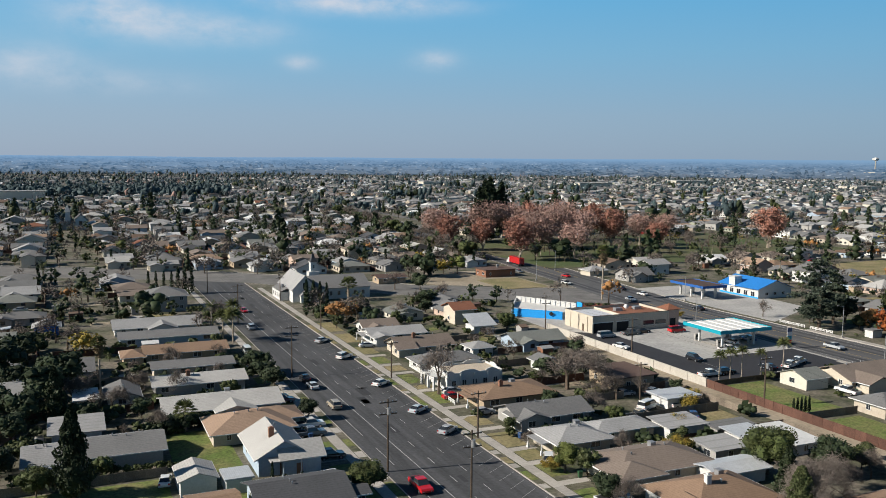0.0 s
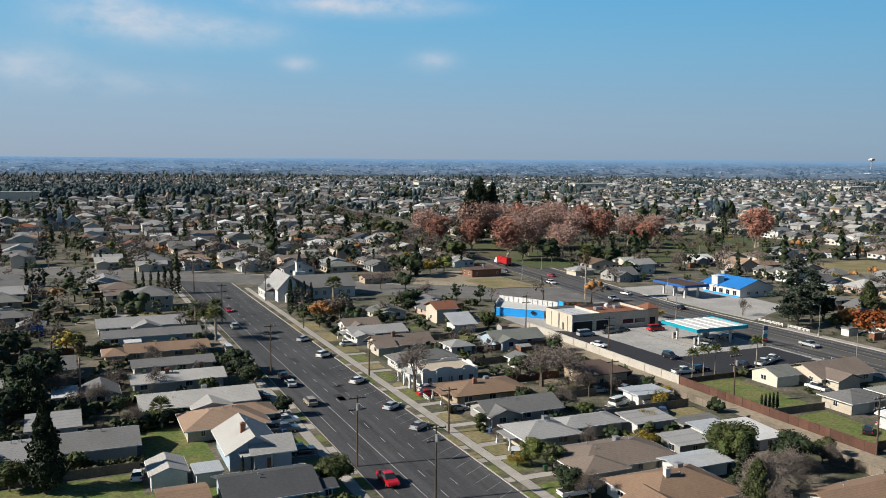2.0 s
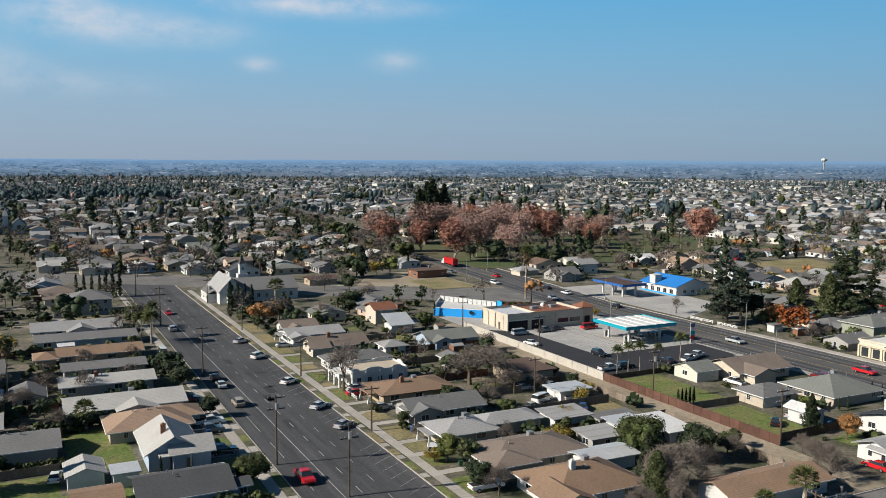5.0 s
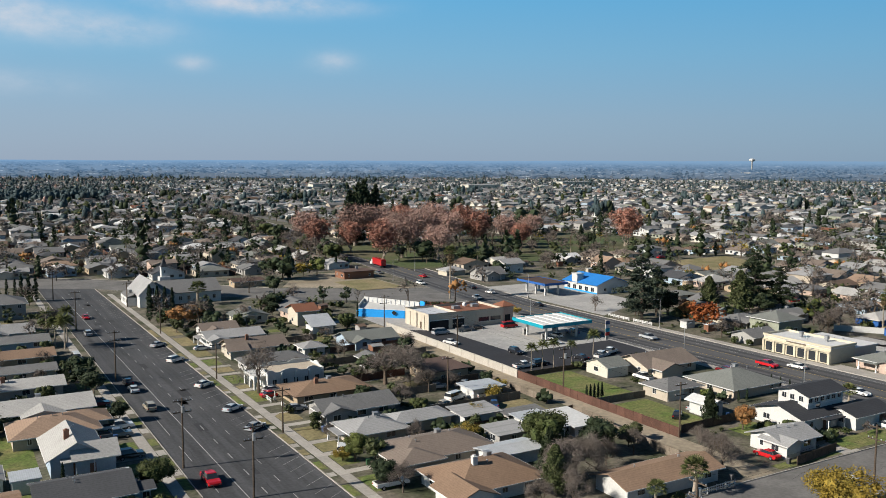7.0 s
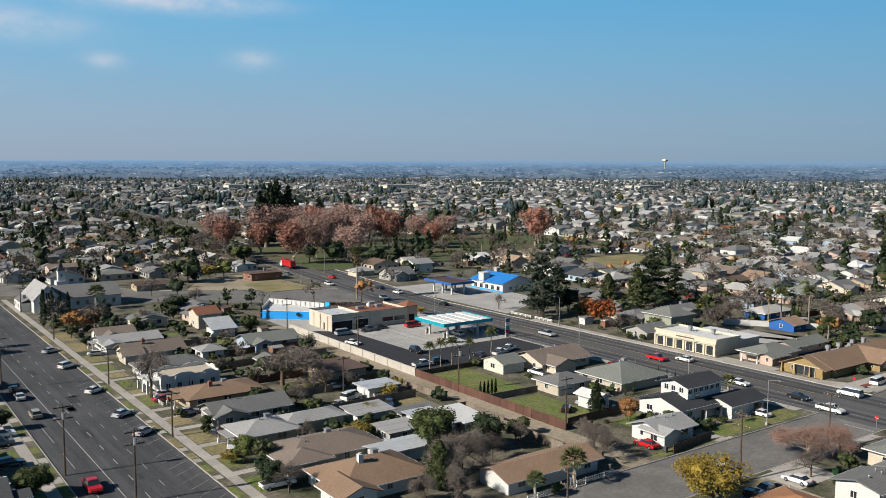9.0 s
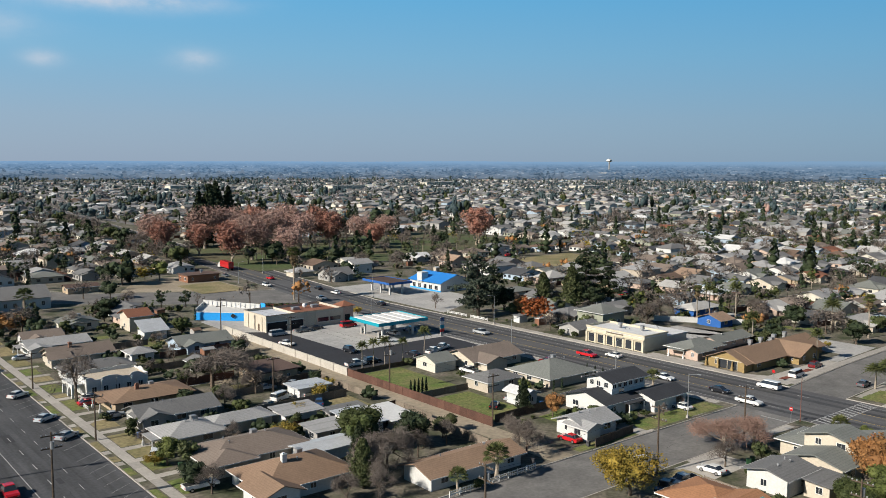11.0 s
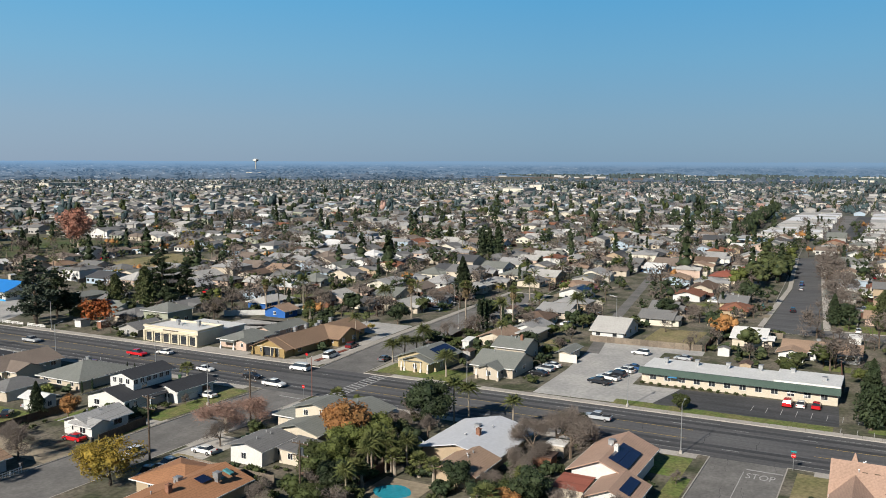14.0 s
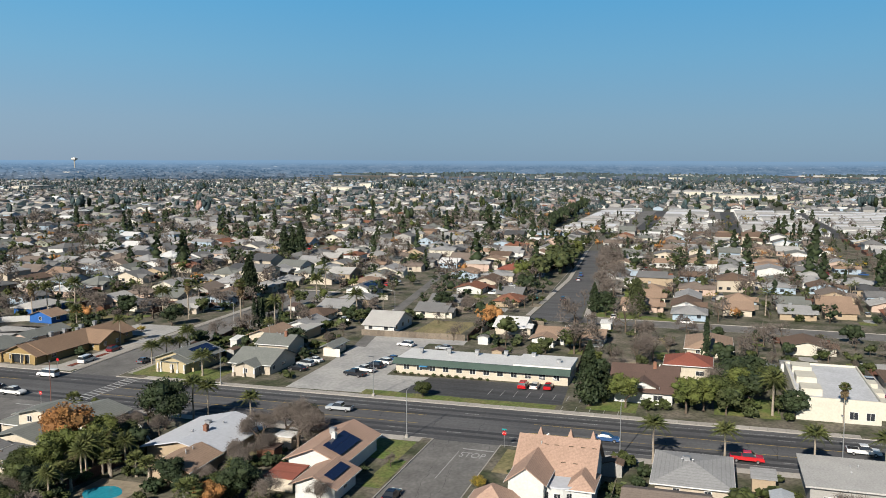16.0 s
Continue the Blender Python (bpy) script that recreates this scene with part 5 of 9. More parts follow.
box_part("doorway", tw, (14.4, 16.4, -6.94, -6.904, 0, 2.6), DARKIN, "dark sheet for a shaded doorway")
for x, y in ((1.2, 1.5), (8.5, 2.0)):
    part("roof_unit", Shape().stack([(1.2, 0.8, 4.37), (1.2, 0.8, 5.2), (1.1, 0.7, 5.3)], (x, y)), STEEL, ws, "grey rooftop air unit")
part("dish", Shape().tube((5.4, 3.0, 5.2), (5.2, 2.6, 5.5), 0.8, 0.2, 12), TRIM, ws, "round white satellite dish")

# walled yard building: bright blue front, white deck and a tall flared white back
bl = thing("yard_building", 130.0, 239.4, K, 0, "low building with bright blue wall and white roof", "building")
keep(125.9, 152.7, 222.1, 256.3)
BLUE = mat("bright_blue_paint", (0.02, 0.33, 0.82), 0.5, 0.06, 0.3, 2.0, 0.05)


def upright(name, parent, a, b, t, z0, z1, material, label=""):
    """An upright wall of thickness t from a to b, standing to the left of that line."""
    d = Vector((b[0] - a[0], b[1] - a[1]))
    n = Vector((-d.y, d.x)).normalized() * t
    return part(name, Shape().prism([a, b, (b[0] + n.x, b[1] + n.y), (a[0] + n.x, a[1] + n.y)], z0, z1), material, parent, label)


YA, YB, YC, YD = (0.0, 0.0), (11.6, -11.4), (20.4, -5.6), (9.4, 14.2)
part("deck", Shape().prism([YA, YB, YC, YD], -0.1, 2.2), WALLS["white"], bl)
upright("front_wall", bl, (YA[0] - 0.3, YA[1] - 0.2), (YB[0] - 0.1, YB[1] - 0.3), 0.3, -0.1, 2.6, BLUE, "bright blue painted wall")
upright("coping", bl, (YA[0] - 0.35, YA[1] - 0.25), (YB[0] - 0.05, YB[1] - 0.35), 0.42, 2.603, 2.75, TRIM)
upright("back_wall", bl, YC, YD, 0.3, -0.1, 3.9, WALLS["white"], "tall white back wall")
upright("end_wall", bl, (YA[0], YA[1] + 0.4), (YD[0] - 0.3, YD[1]), -0.3, -0.1, 3.3, WALLS["white"])
for i in range(1, 12):
    u = i / 12
    x, y = YC[0] + (YD[0] - YC[0]) * u, YC[1] + (YD[1] - YC[1]) * u
    part("buttress", Shape().stack([(0.12, 0.12, 2.203), (0.08, 0.08, 3.85)], (x - 0.35, y - 0.2)), ROOFS["membrane"], bl)
upright("blue_panel", bl, (YC[0] + 0.5, YC[1] - 3.0), (YC[0] + 0.4, YC[1] - 0.2), 0.3, -0.1, 4.3, BLUE)
sg = thing("wall_mark", 141.0, 228.0, K + 1.2, -44.5, "dark painted emblem on a blue wall", "sign")
part("plate", Shape().box(-3.6, -2.2, -0.32, -0.28, 0.2, 0.9).box(-3.2, -2.6, -0.325, -0.281, -0.1, 1.15), DARKIN, sg)

# fuel station with a teal-edged canopy
TEAL = mat("teal_fascia", (0.01, 0.3, 0.4), 0.4, 0.05, 0.3, 2.0, 0)
gs = thing("fuel_canopy", 165.9, 181.9, 0.02, 0, "white fuel canopy with teal edge on steel posts", "fuel station")
keep(157.4, 179.2, 172.4, 191.4)
box_part("deck", gs, (-8.8, 8.8, -7.4, 7.4, 4.5, 5.1), WALLS["white"])
part("band", Shape().ring(-8.8, 8.8, -7.4, 7.4, 0.1, 4.4, 5.35), TEAL, gs, "teal edge band")
for i in range(5):
    box_part("roof_strip", gs, (-8.0 + i * 3.4, -6.2 + i * 3.4, -7.0, 7.0, 5.104, 5.3), TRIM)
for x in (-5.5, 5.5):
    for y in (-4.5, 4.5):
        part("post", Shape().stack([(0.25, 0.25, 0), (0.25, 0.25, 4.49)], (x, y)), WALLS["white"], gs)
        pm = part("fuel_pump", Shape().stack([(0.5, 0.35, 0.16), (0.5, 0.35, 1.7), (0.55, 0.4, 1.71), (0.55, 0.4, 1.95)], (x, y + 1.4)), WALLS["grey"], gs)
        box_part("screen", pm, (x - 0.3, x + 0.3, y + 1.03, y + 1.045, 1.1, 1.5), GLASS)
    box_part("island", gs, (x - 0.9, x + 0.9, -6.2, 6.8, -0.02, 0.15), CONCRETE)
sg = thing("price_sign", 178.4 - 1.6, 170.3, 0.15, 0, "tall fuel price sign with coloured panels", "sign")
part("pylon", Shape().stack([(0.5, 0.2, 0), (0.5, 0.2, 5.6)]), WALLS["grey"], sg)
for i, c in enumerate((CARS["red"], TEAL, CARS["white"], CARS["blue"])):
    box_part("panel", sg, (-0.8, 0.8, -0.3, -0.254, 1.2 + i * 1.1, 2.2 + i * 1.1), c)

# second fuel station with a blue roof
bs = thing("fuel_shop", 238.6, 247.0, K, 0, "white fuel shop with a bright blue roof", "shop")
keep(210.0, 255.7, 234.5, 270.5)
sw, sr = Shape(), Shape()
wall_shape(sw, -8, 8, -10, 10, -0.1, 3.6, "gable", "y", 8 * 0.34)
w = part("wall", sw, WALLS["white"], bs)
roof_shape(sr, -8, 8, -10, 10, 3.6, "gable", "y", 0.34, 0.7)
part("roof", sr, ROOFS["blue"], bs)
part("turret", Shape().stack([(1.6, 1.6, 3.0), (1.6, 1.6, 6.6), (1.8, 1.8, 6.61), (1.8, 1.8, 6.9)], (-7.0, 3.0)), WALLS["white"], bs)
pane_row(w, "-x", -8, -9, 9, 5, 2.0, 0.6, 1.8)
pane_row(w, "-y", -10, -6, 6, 3, 1.4, 1.0, 1.2)
box_part("band", bs, (-8.06, -8.004, -10, 10, 0.0, 0.55), BLUE)
c2 = thing("fuel_canopy", 214.3, 250.5, K, 0, "fuel canopy with royal blue edge and dark top", "fuel station")
box_part("deck", c2, (-5.5, 5.5, -9, 9, 4.4, 4.9), ROOFS["umber"])
part("band", Shape().ring(-5.5, 5.5, -9, 9, 0.1, 4.2, 5.1), WALLS["royal"], c2, "royal blue edge band")
for x in (-3, 3):
    for y in (-6, 0, 6):
        part("post", Shape().stack([(0.3, 0.3, 0), (0.3, 0.3, 4.39)], (x, y)), WALLS["white"], c2)

# long clinic with a green mansard
cl = thing("clinic", 232.2, -20.7, K, 0, "long cream clinic with green mansard and white roof", "clinic")
keep(220.8, 247.7, -43.5, 1.5)
w = box_part("wall", cl, (-5, 7, -21, 21, -0.1, 3.0), WALLS["cream"])
GREENROOF = mat("green_mansard_tile", (0.06, 0.095, 0.08), 0.7, 0.15, 0.5, 4.0, 0.2)
part("mansard", Shape().add([(-6.2, -21.6, 2.5), (-6.2, 21.6, 2.5), (-4.9, 21.6, 3.7), (-4.9, -21.6, 3.7), (-5.0, -21.6, 2.5), (-5.0, 21.6, 2.5), (-4.4, 21.6, 3.7), (-4.4, -21.6, 3.7)],
     [(0, 3, 2, 1), (4, 5, 6, 7), (0, 1, 5, 4), (3, 7, 6, 2), (0, 4, 7, 3), (1, 2, 6, 5)]), GREENROOF, cl, "dark green tiled mansard")
box_part("roof", cl, (-4.38, 7.2, -21.2, 21.2, 3.004, 3.5), ROOFS["white"], "flat bright white roof")
box_part("parapet", cl, (-4.38, 7.2, -21.5, -8, 3.504, 4.1), ROOFS["white"])
for q in range(6):
    air_cooler(cl, random.uniform(-2, 6), -18 + q * 7, 3.9)
pane_row(w, "-x", -5, -20, 20, 12, 1.5, 1.0, 1.3)
pane_row(w, "-y", -21, -3, 6, 2, 1.4, 1.0, 1.3)
box_part("awning", cl, (-6.8, -5.05, 12.5, 14.5, 2.3, 2.49), mat("blue_canvas", (0.05, 0.22, 0.42), 0.8, 0.1), "small blue canvas awning")

# white office with raised roof boxes
of = thing("office", 231.8, -97.4, K, 0, "cream flat-roofed office with stepped parapets", "office")
keep(212.8, 250.8, -107.1, -88.7)
w = box_part("wall", of, (-16, 16, -7.5, 8, -0.1, 4.2), WALLS["pale"])
box_part("roof", of, (-15.7, 15.7, -7.2, 7.7, 4.204, 4.3), mat("grey_white_roof", (0.55, 0.56, 0.58), 0.8, 0.12, 0.2, 2.0, 0.1), "flat grey-white roof deck")
part("parapet", Shape().ring(-15.7, 15.7, -7.2, 7.7, 0.32, 4.0, 4.75), WALLS["pale"], of)
for b in ((-13, -8, 3, 7), (-3, 3, 3, 7), (7, 12, 3, 7)):
    box_part("roof_box", of, (*b, 4.304, 5.7), WALLS["pale"])
for x in (-10, -2, 6):
    box_part("bay", of, (x - 2.0, x + 2.0, -10, -7.504, 0.0, 3.6), WALLS["pale"])
pane_row(w, "-x", -16, -7, -1, 2, 1.6, 0.8, 1.6)

# mobile home park far to the east: long pale homes side by side, with awnings, on paving
slab("ground_home_park", 682, 1010, -300, 42, 0.15, 0.163, SIDEASPHALT, "grey paved ground of a mobile home park")
for y0, y1 in ((-29, -16), (-95, -82), (-166, -156)):
    slab("road_home_park", 684, 1008, y0, y1, 0.163, 0.172, ASPHALT, "dark asphalt lane between mobile homes")
MH = {k: Shape() for k in ("pale", "light", "membrane", "wall")}
for i in range(26):
    x = 688 + i * 12.2
    y = 36.0
    while y > -290:
        ln = random.uniform(15, 20)
        if not any(y - ln < b + 1 and y > a - 1 for a, b in ((-29, -16), (-95, -82), (-166, -156))):
            if random.random() < 0.95:
                k = random.choice(("pale", "pale", "light", "membrane"))
                MH["wall"].box(x, x + 7.0, y - ln, y, 0.1, 2.9)
                roof_shape(MH[k], x, x + 7.0, y - ln, y, 2.9, "gable", "y", 0.16, 0.25)
                MH[random.choice(("light", "pale"))].box(x + 7.6, x + 10.6, y - ln + 1, y - random.uniform(1, 6), 2.5, 2.62)
            y -= ln + random.uniform(1.5, 3.0)
        else:
            y -= 1.0
for k, sh in MH.items():
    tagged(new("mobile_homes", sh.mesh("mobile_homes", WALLS["white"] if k == "wall" else ROOFS[k])), "%s of mobile homes in close rows" % ("white walls" if k == "wall" else k + " low roofs"), "mobile homes", "", "stuff")

# swimming pool behind the palms
keep(134.8, 148.2, 9.6, 21.0)
slab("pool_deck", 137.4, 146.2, 11.6, 20.6, K, K + 0.06, DIRT, "pale paving round a pool")
s = Shape()
s.prism([(140.9 + 2.5 * math.cos(a) * (1 + 0.15 * math.cos(2 * a)), 16.4 + 3.2 * math.sin(a)) for a in np.linspace(0, 2 * math.pi, 25)[:-1]], K + 0.061, K + 0.075)
structure("water_pool", s, mat("pool_water", (0.03, 0.3, 0.4), 0.08, 0.1, 0.4, 2.0, 0.1, spec=0.6), "clear turquoise pool water")

# roof panels that face the sun's way round
solar(SOLARHOUSE, -2.2, -2.4, 4.35, 0.42, "-y", 8, 2)
solar(SOLARHOUSE, -12.3, -6.0, 3.4, 0.42, "-y", 6, 1)
solar(BUNG, 1.0, -3.4, 4.15, 0.34, "-y", 8, 2)

# lots and lawns
keep(130, 180, 147, 247), keep(203, 224, -46, 21), keep(223, 264, -14, 20), keep(200, 238, 200, 272), keep(108, 180, 296, 356)
poly_slab("ground_forecourt", [(129.0, 147.7), (177.8, 148.8), (178.7, 249.3), (129.8, 235.0)], K, K + 0.012, LOT, "pale worn concrete forecourt")
poly_slab("ground_blacktop", [(129.3, 147.9), (144.1, 148.2), (142.5, 203.4), (129.8, 213.4)], K, K + 0.02, BLACKTOP, "fresh black asphalt drive")
poly_slab("ground_blacktop", [(144.1, 148.2), (177.0, 148.9), (177.2, 169.3), (143.7, 168.6)], K, K + 0.02, BLACKTOP, "fresh black asphalt drive")
poly_slab("ground_parking", [(211.1, -43.0), (226.5, -42.0), (224.9, -9.2), (209.3, -6.2)], K, K + 0.018, ASPHALT, "dark asphalt clinic car park")
poly_slab("ground_parking", [(207.8, -6.3), (224.9, -9.2), (224.4, 1.7), (261.9, 3.3), (262.4, -6.7), (268.6, -6.3), (267.2, 21.5), (249.7, 21.9), (230.2, 20.1), (206.5, 19.5)], K, K + 0.012, LOT, "pale worn asphalt car park")
poly_slab("ground_parking", [(237.2, -124.0), (274.1, -121.5), (273.5, -107.6), (236.5, -110.1)], K, K + 0.012, LOT, "pale worn asphalt car park")
poly_slab("ground_station", [(202.4, 200.6), (233.5, 216.6), (238.0, 275.2), (203.0, 274.5)], K, K + 0.012, LOT, "pale worn station forecourt")
poly_slab("ground_dirt_lot", [(131, 313), (150, 301), (176.0, 286), (175.0, 342), (160, 346), (141, 331)], K, K + 0.012, DIRT, "bare pale dirt lot")
lawn(155.0, 174.8, 290.5, 318.0, DRY, "patchy yellow-green grass on dirt")
marks("parking_lines", [(206, 210.5, -55 + i * 2.9, -54.88 + i * 2.9) for i in range(9)] + [(214.5, 219, -55 + i * 2.9, -54.88 + i * 2.9) for i in range(11)], PAINT, K + 0.024, "white painted parking lines")
lawn(274.0, 297.0, -1.5, 13.0, DRY, "bare dry back yard inside a board fence")
lawn(130.0, 143.7, 121.8, 146.2, GRASS, "mown green side lot")
lawn(130.0, 142.2, 98.2, 118.3)
lawn(131.1, 147.4, 75.3, 77.3)
lawn(104.6, 119.3, 119.9, 134.7, DRY, "yellowed dry back-yard grass")
lawn(168.6, 179.0, -21.7, -8.0, GRASS, "mown green corner lawn")
lawn(155.8, 168.9, -23.4, -20.3, GRASS)
lawn(168.1, 180.1, -45.1, -38.4, DRY, "rough yellowed grass corner")
lawn(205.7, 216.3, 38.3, 61.1, GRASS)
lawn(214.1, 229.2, -86.6, -73.7, GRASS)
lawn(209.8, 218.5, -58.4, -48.1, GRASS)
lawn(206.5, 210.7, -42.0, 1.5, GRASS, "narrow grass verge by the avenue")
for y0, y1, m in ((85, 91, DRY), (100, 107, GRASS), (113, 119, GRASS), (121, 126, DRY), (128, 136, DRY), (141, 147, DRY), (157, 166, GRASS), (169, 172, DRY), (174, 182, GRASS), (186, 191, DRY), (194, 201, GRASS), (205, 214, DRY), (220, 232, DRY), (236, 250, DRY)):
    lawn(68.6, 72.8 if m is DRY else 72.2, y0, y1, m, "front lawn by the pavement" if m is GRASS else "dry front yard grass")
    lawn(64.8, 66.2, y0, y1 - 2, m, "narrow grass verge strip")
for y0, y1 in ((112, 121), (124, 131), (136, 143), (150, 158), (166, 172), (186, 192)):
    lawn(37.5, 41, y0, y1, GRASS, "front lawn by the pavement")
    lawn(43.3, 44.7, y0 + 3, y1, GRASS, "narrow grass verge strip")
lawn(3.8, 34.8, 117.5, 125.6, GRASS, "mown green back lawn")
lawn(-11.1, 12.8, 124.7, 135.5, GRASS, "mown green back lawn")
lawn(14.6, 24.9, 135.2, 157.6, GRASS, "green grassy side yard")
for y in (110.5, 120, 127, 139, 147, 154, 168, 184, 192.5, 203):
    drive(68.4, 73.5, y - 1.2, y + 0.6)
    drive(64.8, 66.2, y - 1.2, y + 0.6)
for y in (108, 122, 133, 147, 161, 176):
    drive(35, 41.1, y, y + 3)
    drive(43.3, 44.7, y, y + 3)
drive(165.1, 169.7, 70.7 + 4.8, 82.7)
drive(147.3, 151.9, 74.8, 82.0)
drive(137.3, 149.7, 52.7, 59.9)
lawn(125.1, 138.4, 53.7, 59.1, DRY, "dry yellow front yard")
PK = Shape()
PK.box(205, 420, 340, 475, 0.15, 0.165)
structure("ground_park", PK, PARKGRASS, "broad park lawn under trees")
poly_slab("ground_lawn", [(314, 258), (368, 258), (386, 311), (332, 306)], K, K + 0.02, DRY, "open dry green field beside a park")
keep(318, 382, 256, 310)
poly_slab("ground_apron", [(203.9, 76.6), (236, 79.4), (236, 84.0), (208.5, 84.0), (205.6, 89), (203.6, 99)], K, K + 0.016, CONCRETE, "pale concrete corner forecourt")
poly_slab("ground_parking", [(236.3, 80.6), (262, 82.4), (262, 100), (246.4, 100), (246, 84.4), (236.3, 84.2)], K, K + 0.012, LOT, "pale worn asphalt car park")
poly_slab("ground_apron", [(204.2, 101.0), (208.0, 101.0), (208.0, 117.5), (203.9, 117.5)], K, K + 0.014, CONCRETE, "pale concrete forecourt beside a bungalow")
poly_slab("ground_parking", [(216.5, 100.8), (252, 101), (252, 107), (226, 107), (226, 134), (234, 137), (246, 137), (246, 116), (241, 116), (216.5, 102.8)], K, K + 0.01, LOT, "pale worn asphalt rear yard")
for x0, x1, y0, y1 in ((208, 214, 79.6, 81), (216, 223, 80.2, 81.6), (236.8, 238.2, 86, 95)):
    slab("planter_bed", x0, x1, y0, y1, K, K + 0.09, mat("red_bark_mulch", (0.2, 0.06, 0.04), 0.95, 0.3, 0.5, 4.0, 0.3), "bed of red-brown bark mulch")
lawn(150.5, 176.5, 75.6, 80.8, GRASS, "bright green corner lawn", 0.034)
keep(-60, 13, 90, 136), keep(129.5, 145.5, 97, 147), keep(96, 120, 118, 150), keep(70, 72, 80, 240), keep(145, 178, 98, 107), keep(144, 178, 122, 128)
keep(20, 42, 116, 146), keep(72, 128, 76, 104)
keep(245, 263, 80, 101), keep(216, 250, 101, 137)

# vehicles
BODIES = dict(
    sedan=dict(L=4.7, W=1.8, prof=[(-2.3, 0.35), (-2.35, 0.75), (-2.1, 0.95), (-1.2, 1.0), (0.75, 0.95), (2.0, 0.8), (2.35, 0.6), (2.3, 0.3)],
               cabin=[(-1.75, 0.97), (-1.1, 1.4), (0.25, 1.42), (1.05, 0.94)], roof=[(-1.12, 1.39), (-1.0, 1.45), (0.2, 1.46), (0.3, 1.4)], wx=1.4),
    suv=dict(L=4.8, W=1.9, prof=[(-2.35, 0.4), (-2.4, 1.0), (-2.3, 1.1), (0.9, 1.08), (2.1, 0.95), (2.4, 0.7), (2.35, 0.4)],
             cabin=[(-2.25, 1.1), (-2.0, 1.7), (0.2, 1.72), (1.05, 1.07)], roof=[(-2.02, 1.69), (-1.9, 1.77), (0.15, 1.78), (0.25, 1.7)], wx=1.45),
    pickup=dict(L=5.7, W=2.0, prof=[(-2.8, 0.5), (-2.85, 1.12), (-0.85, 1.12), (1.3, 1.12), (2.6, 1.02), (2.85, 0.75), (2.8, 0.45)],
                cabin=[(-0.8, 1.12), (-0.65, 1.75), (0.7, 1.77), (1.45, 1.1)], roof=[(-0.68, 1.74), (-0.6, 1.83), (0.65, 1.84), (0.75, 1.75)], wx=1.75),
    van=dict(L=5.2, W=2.0, prof=[(-2.6, 0.4), (-2.62, 1.2), (1.6, 1.2), (2.3, 1.1), (2.6, 0.8), (2.55, 0.4)],
             cabin=[(-2.58, 1.2), (-2.5, 1.9), (1.0, 1.92), (1.85, 1.17)], roof=[(-2.52, 1.88), (-2.4, 2.0), (0.95, 2.02), (1.05, 1.9)], wx=1.6),
)


def car(kind, colour, x, y, rz, z=0.02, label=""):
    b = BODIES[kind]
    L, W = b["L"], b["W"]
    nm = {"pickup": "pickup_truck", "suv": "car", "sedan": "car", "van": "van"}[kind]
    word = {"sedan": "sedan", "suv": "sport utility car", "pickup": "pickup truck", "van": "van"}[kind]
    t = thing(nm, x, y, z, rz, label or "%s %s parked by the road" % (colour, word), nm.replace("_", " "), "parked vehicles")
    n = len(b["prof"])
    body = part("body", shared("body|%s|%s" % (kind, colour), CARS[colour], lambda s: s.side(b["prof"], -W / 2, W / 2, [0.06 if 0 < i < n - 1 else 0.0 for i in range(n)])), CARS[colour], t)
    cab = part("windows", shared("cabin|" + kind, GLASS, lambda s: s.side(b["cabin"], -W / 2 + 0.07, W / 2 - 0.07, [0, 0.2, 0.2, 0])), GLASS, t, "dark tinted windows")
    cab.name = "glazing"
    part("roof_panel", shared("carroof|%s|%s" % (kind, colour), CARS[colour], lambda s: s.side(b["roof"], -W / 2 + 0.25, W / 2 - 0.25, [0, 0.06, 0.06, 0])), CARS[colour], t)
    if kind == "pickup":
        part("cargo_bed", shared("cargo_bed", TYRE, lambda s: s.box(-2.7, -0.95, -0.8, 0.8, 1.122, 1.135)), TYRE, t, "dark open cargo bed")
    me = shared("tyre", TYRE, lambda s: s.tube((0, -0.11, 0), (0, 0.11, 0), 0.34, 0.34, 14))
    ri = shared("rim", RIM, lambda s: s.tube((0, -0.125, 0), (0, 0.125, 0), 0.2, 0.2, 10))
    for sx in (-1, 1):
        for sy in (-1, 1):
            w = part("wheel", me, TYRE, t, "", pose(sx * b["wx"], sy * (W / 2 - 0.08), 0.34))
            part("rim", ri, RIM, w)
    for sy in (-1, 1):
        part("headlight", shared("headlight", LAMPGLASS, lambda s: s.box(-0.06, 0.03, -0.2, 0.2, -0.08, 0.08)), LAMPGLASS, t, "", pose(L / 2 - 0.05, sy * W * 0.34, 0.68))
        part("tail_light", shared("tail_light", REDLENS, lambda s: s.box(-0.03, 0.06, -0.13, 0.13, -0.1, 0.1)), REDLENS, t, "", pose(-L / 2 + 0.02, sy * W * 0.38, 0.8))
    TAKEN.append((x - 2, x + 2, y - 2, y + 2))
    return t


# wide street
car("pickup", "red", 47.7, 116.7, -90, label="bright red pickup truck parked at the kerb")
car("sedan", "pale", 62.5, 154.0, 35), car("sedan", "silver", 62.6, 139.9, 35), car("sedan", "white", 62.5, 175.7, 35)
car("suv", "white", 62.7, 203.2, 35), car("sedan", "silver", 62.9, 223.8, 35)
car("sedan", "pale", 47.9, 178.9, 90), car("suv", "tan", 48.0, 162.9, 90), car("sedan", "black", 48.0, 186.0, 90), car("sedan", "red", 52.0, 277.5, -90)
car("suv", "silver", 48.5, 248.7, 90), car("van", "white", 41.2, 217.7, 90, K)
car("pickup", "white", 40.0, 152.0, 0, K), car("suv", "maroon", 39.2, 169.9, 0, K), car("sedan", "black", 38.8, 173.0, 0, K), car("sedan", "maroon", 34.8, 177.6, 0, K)
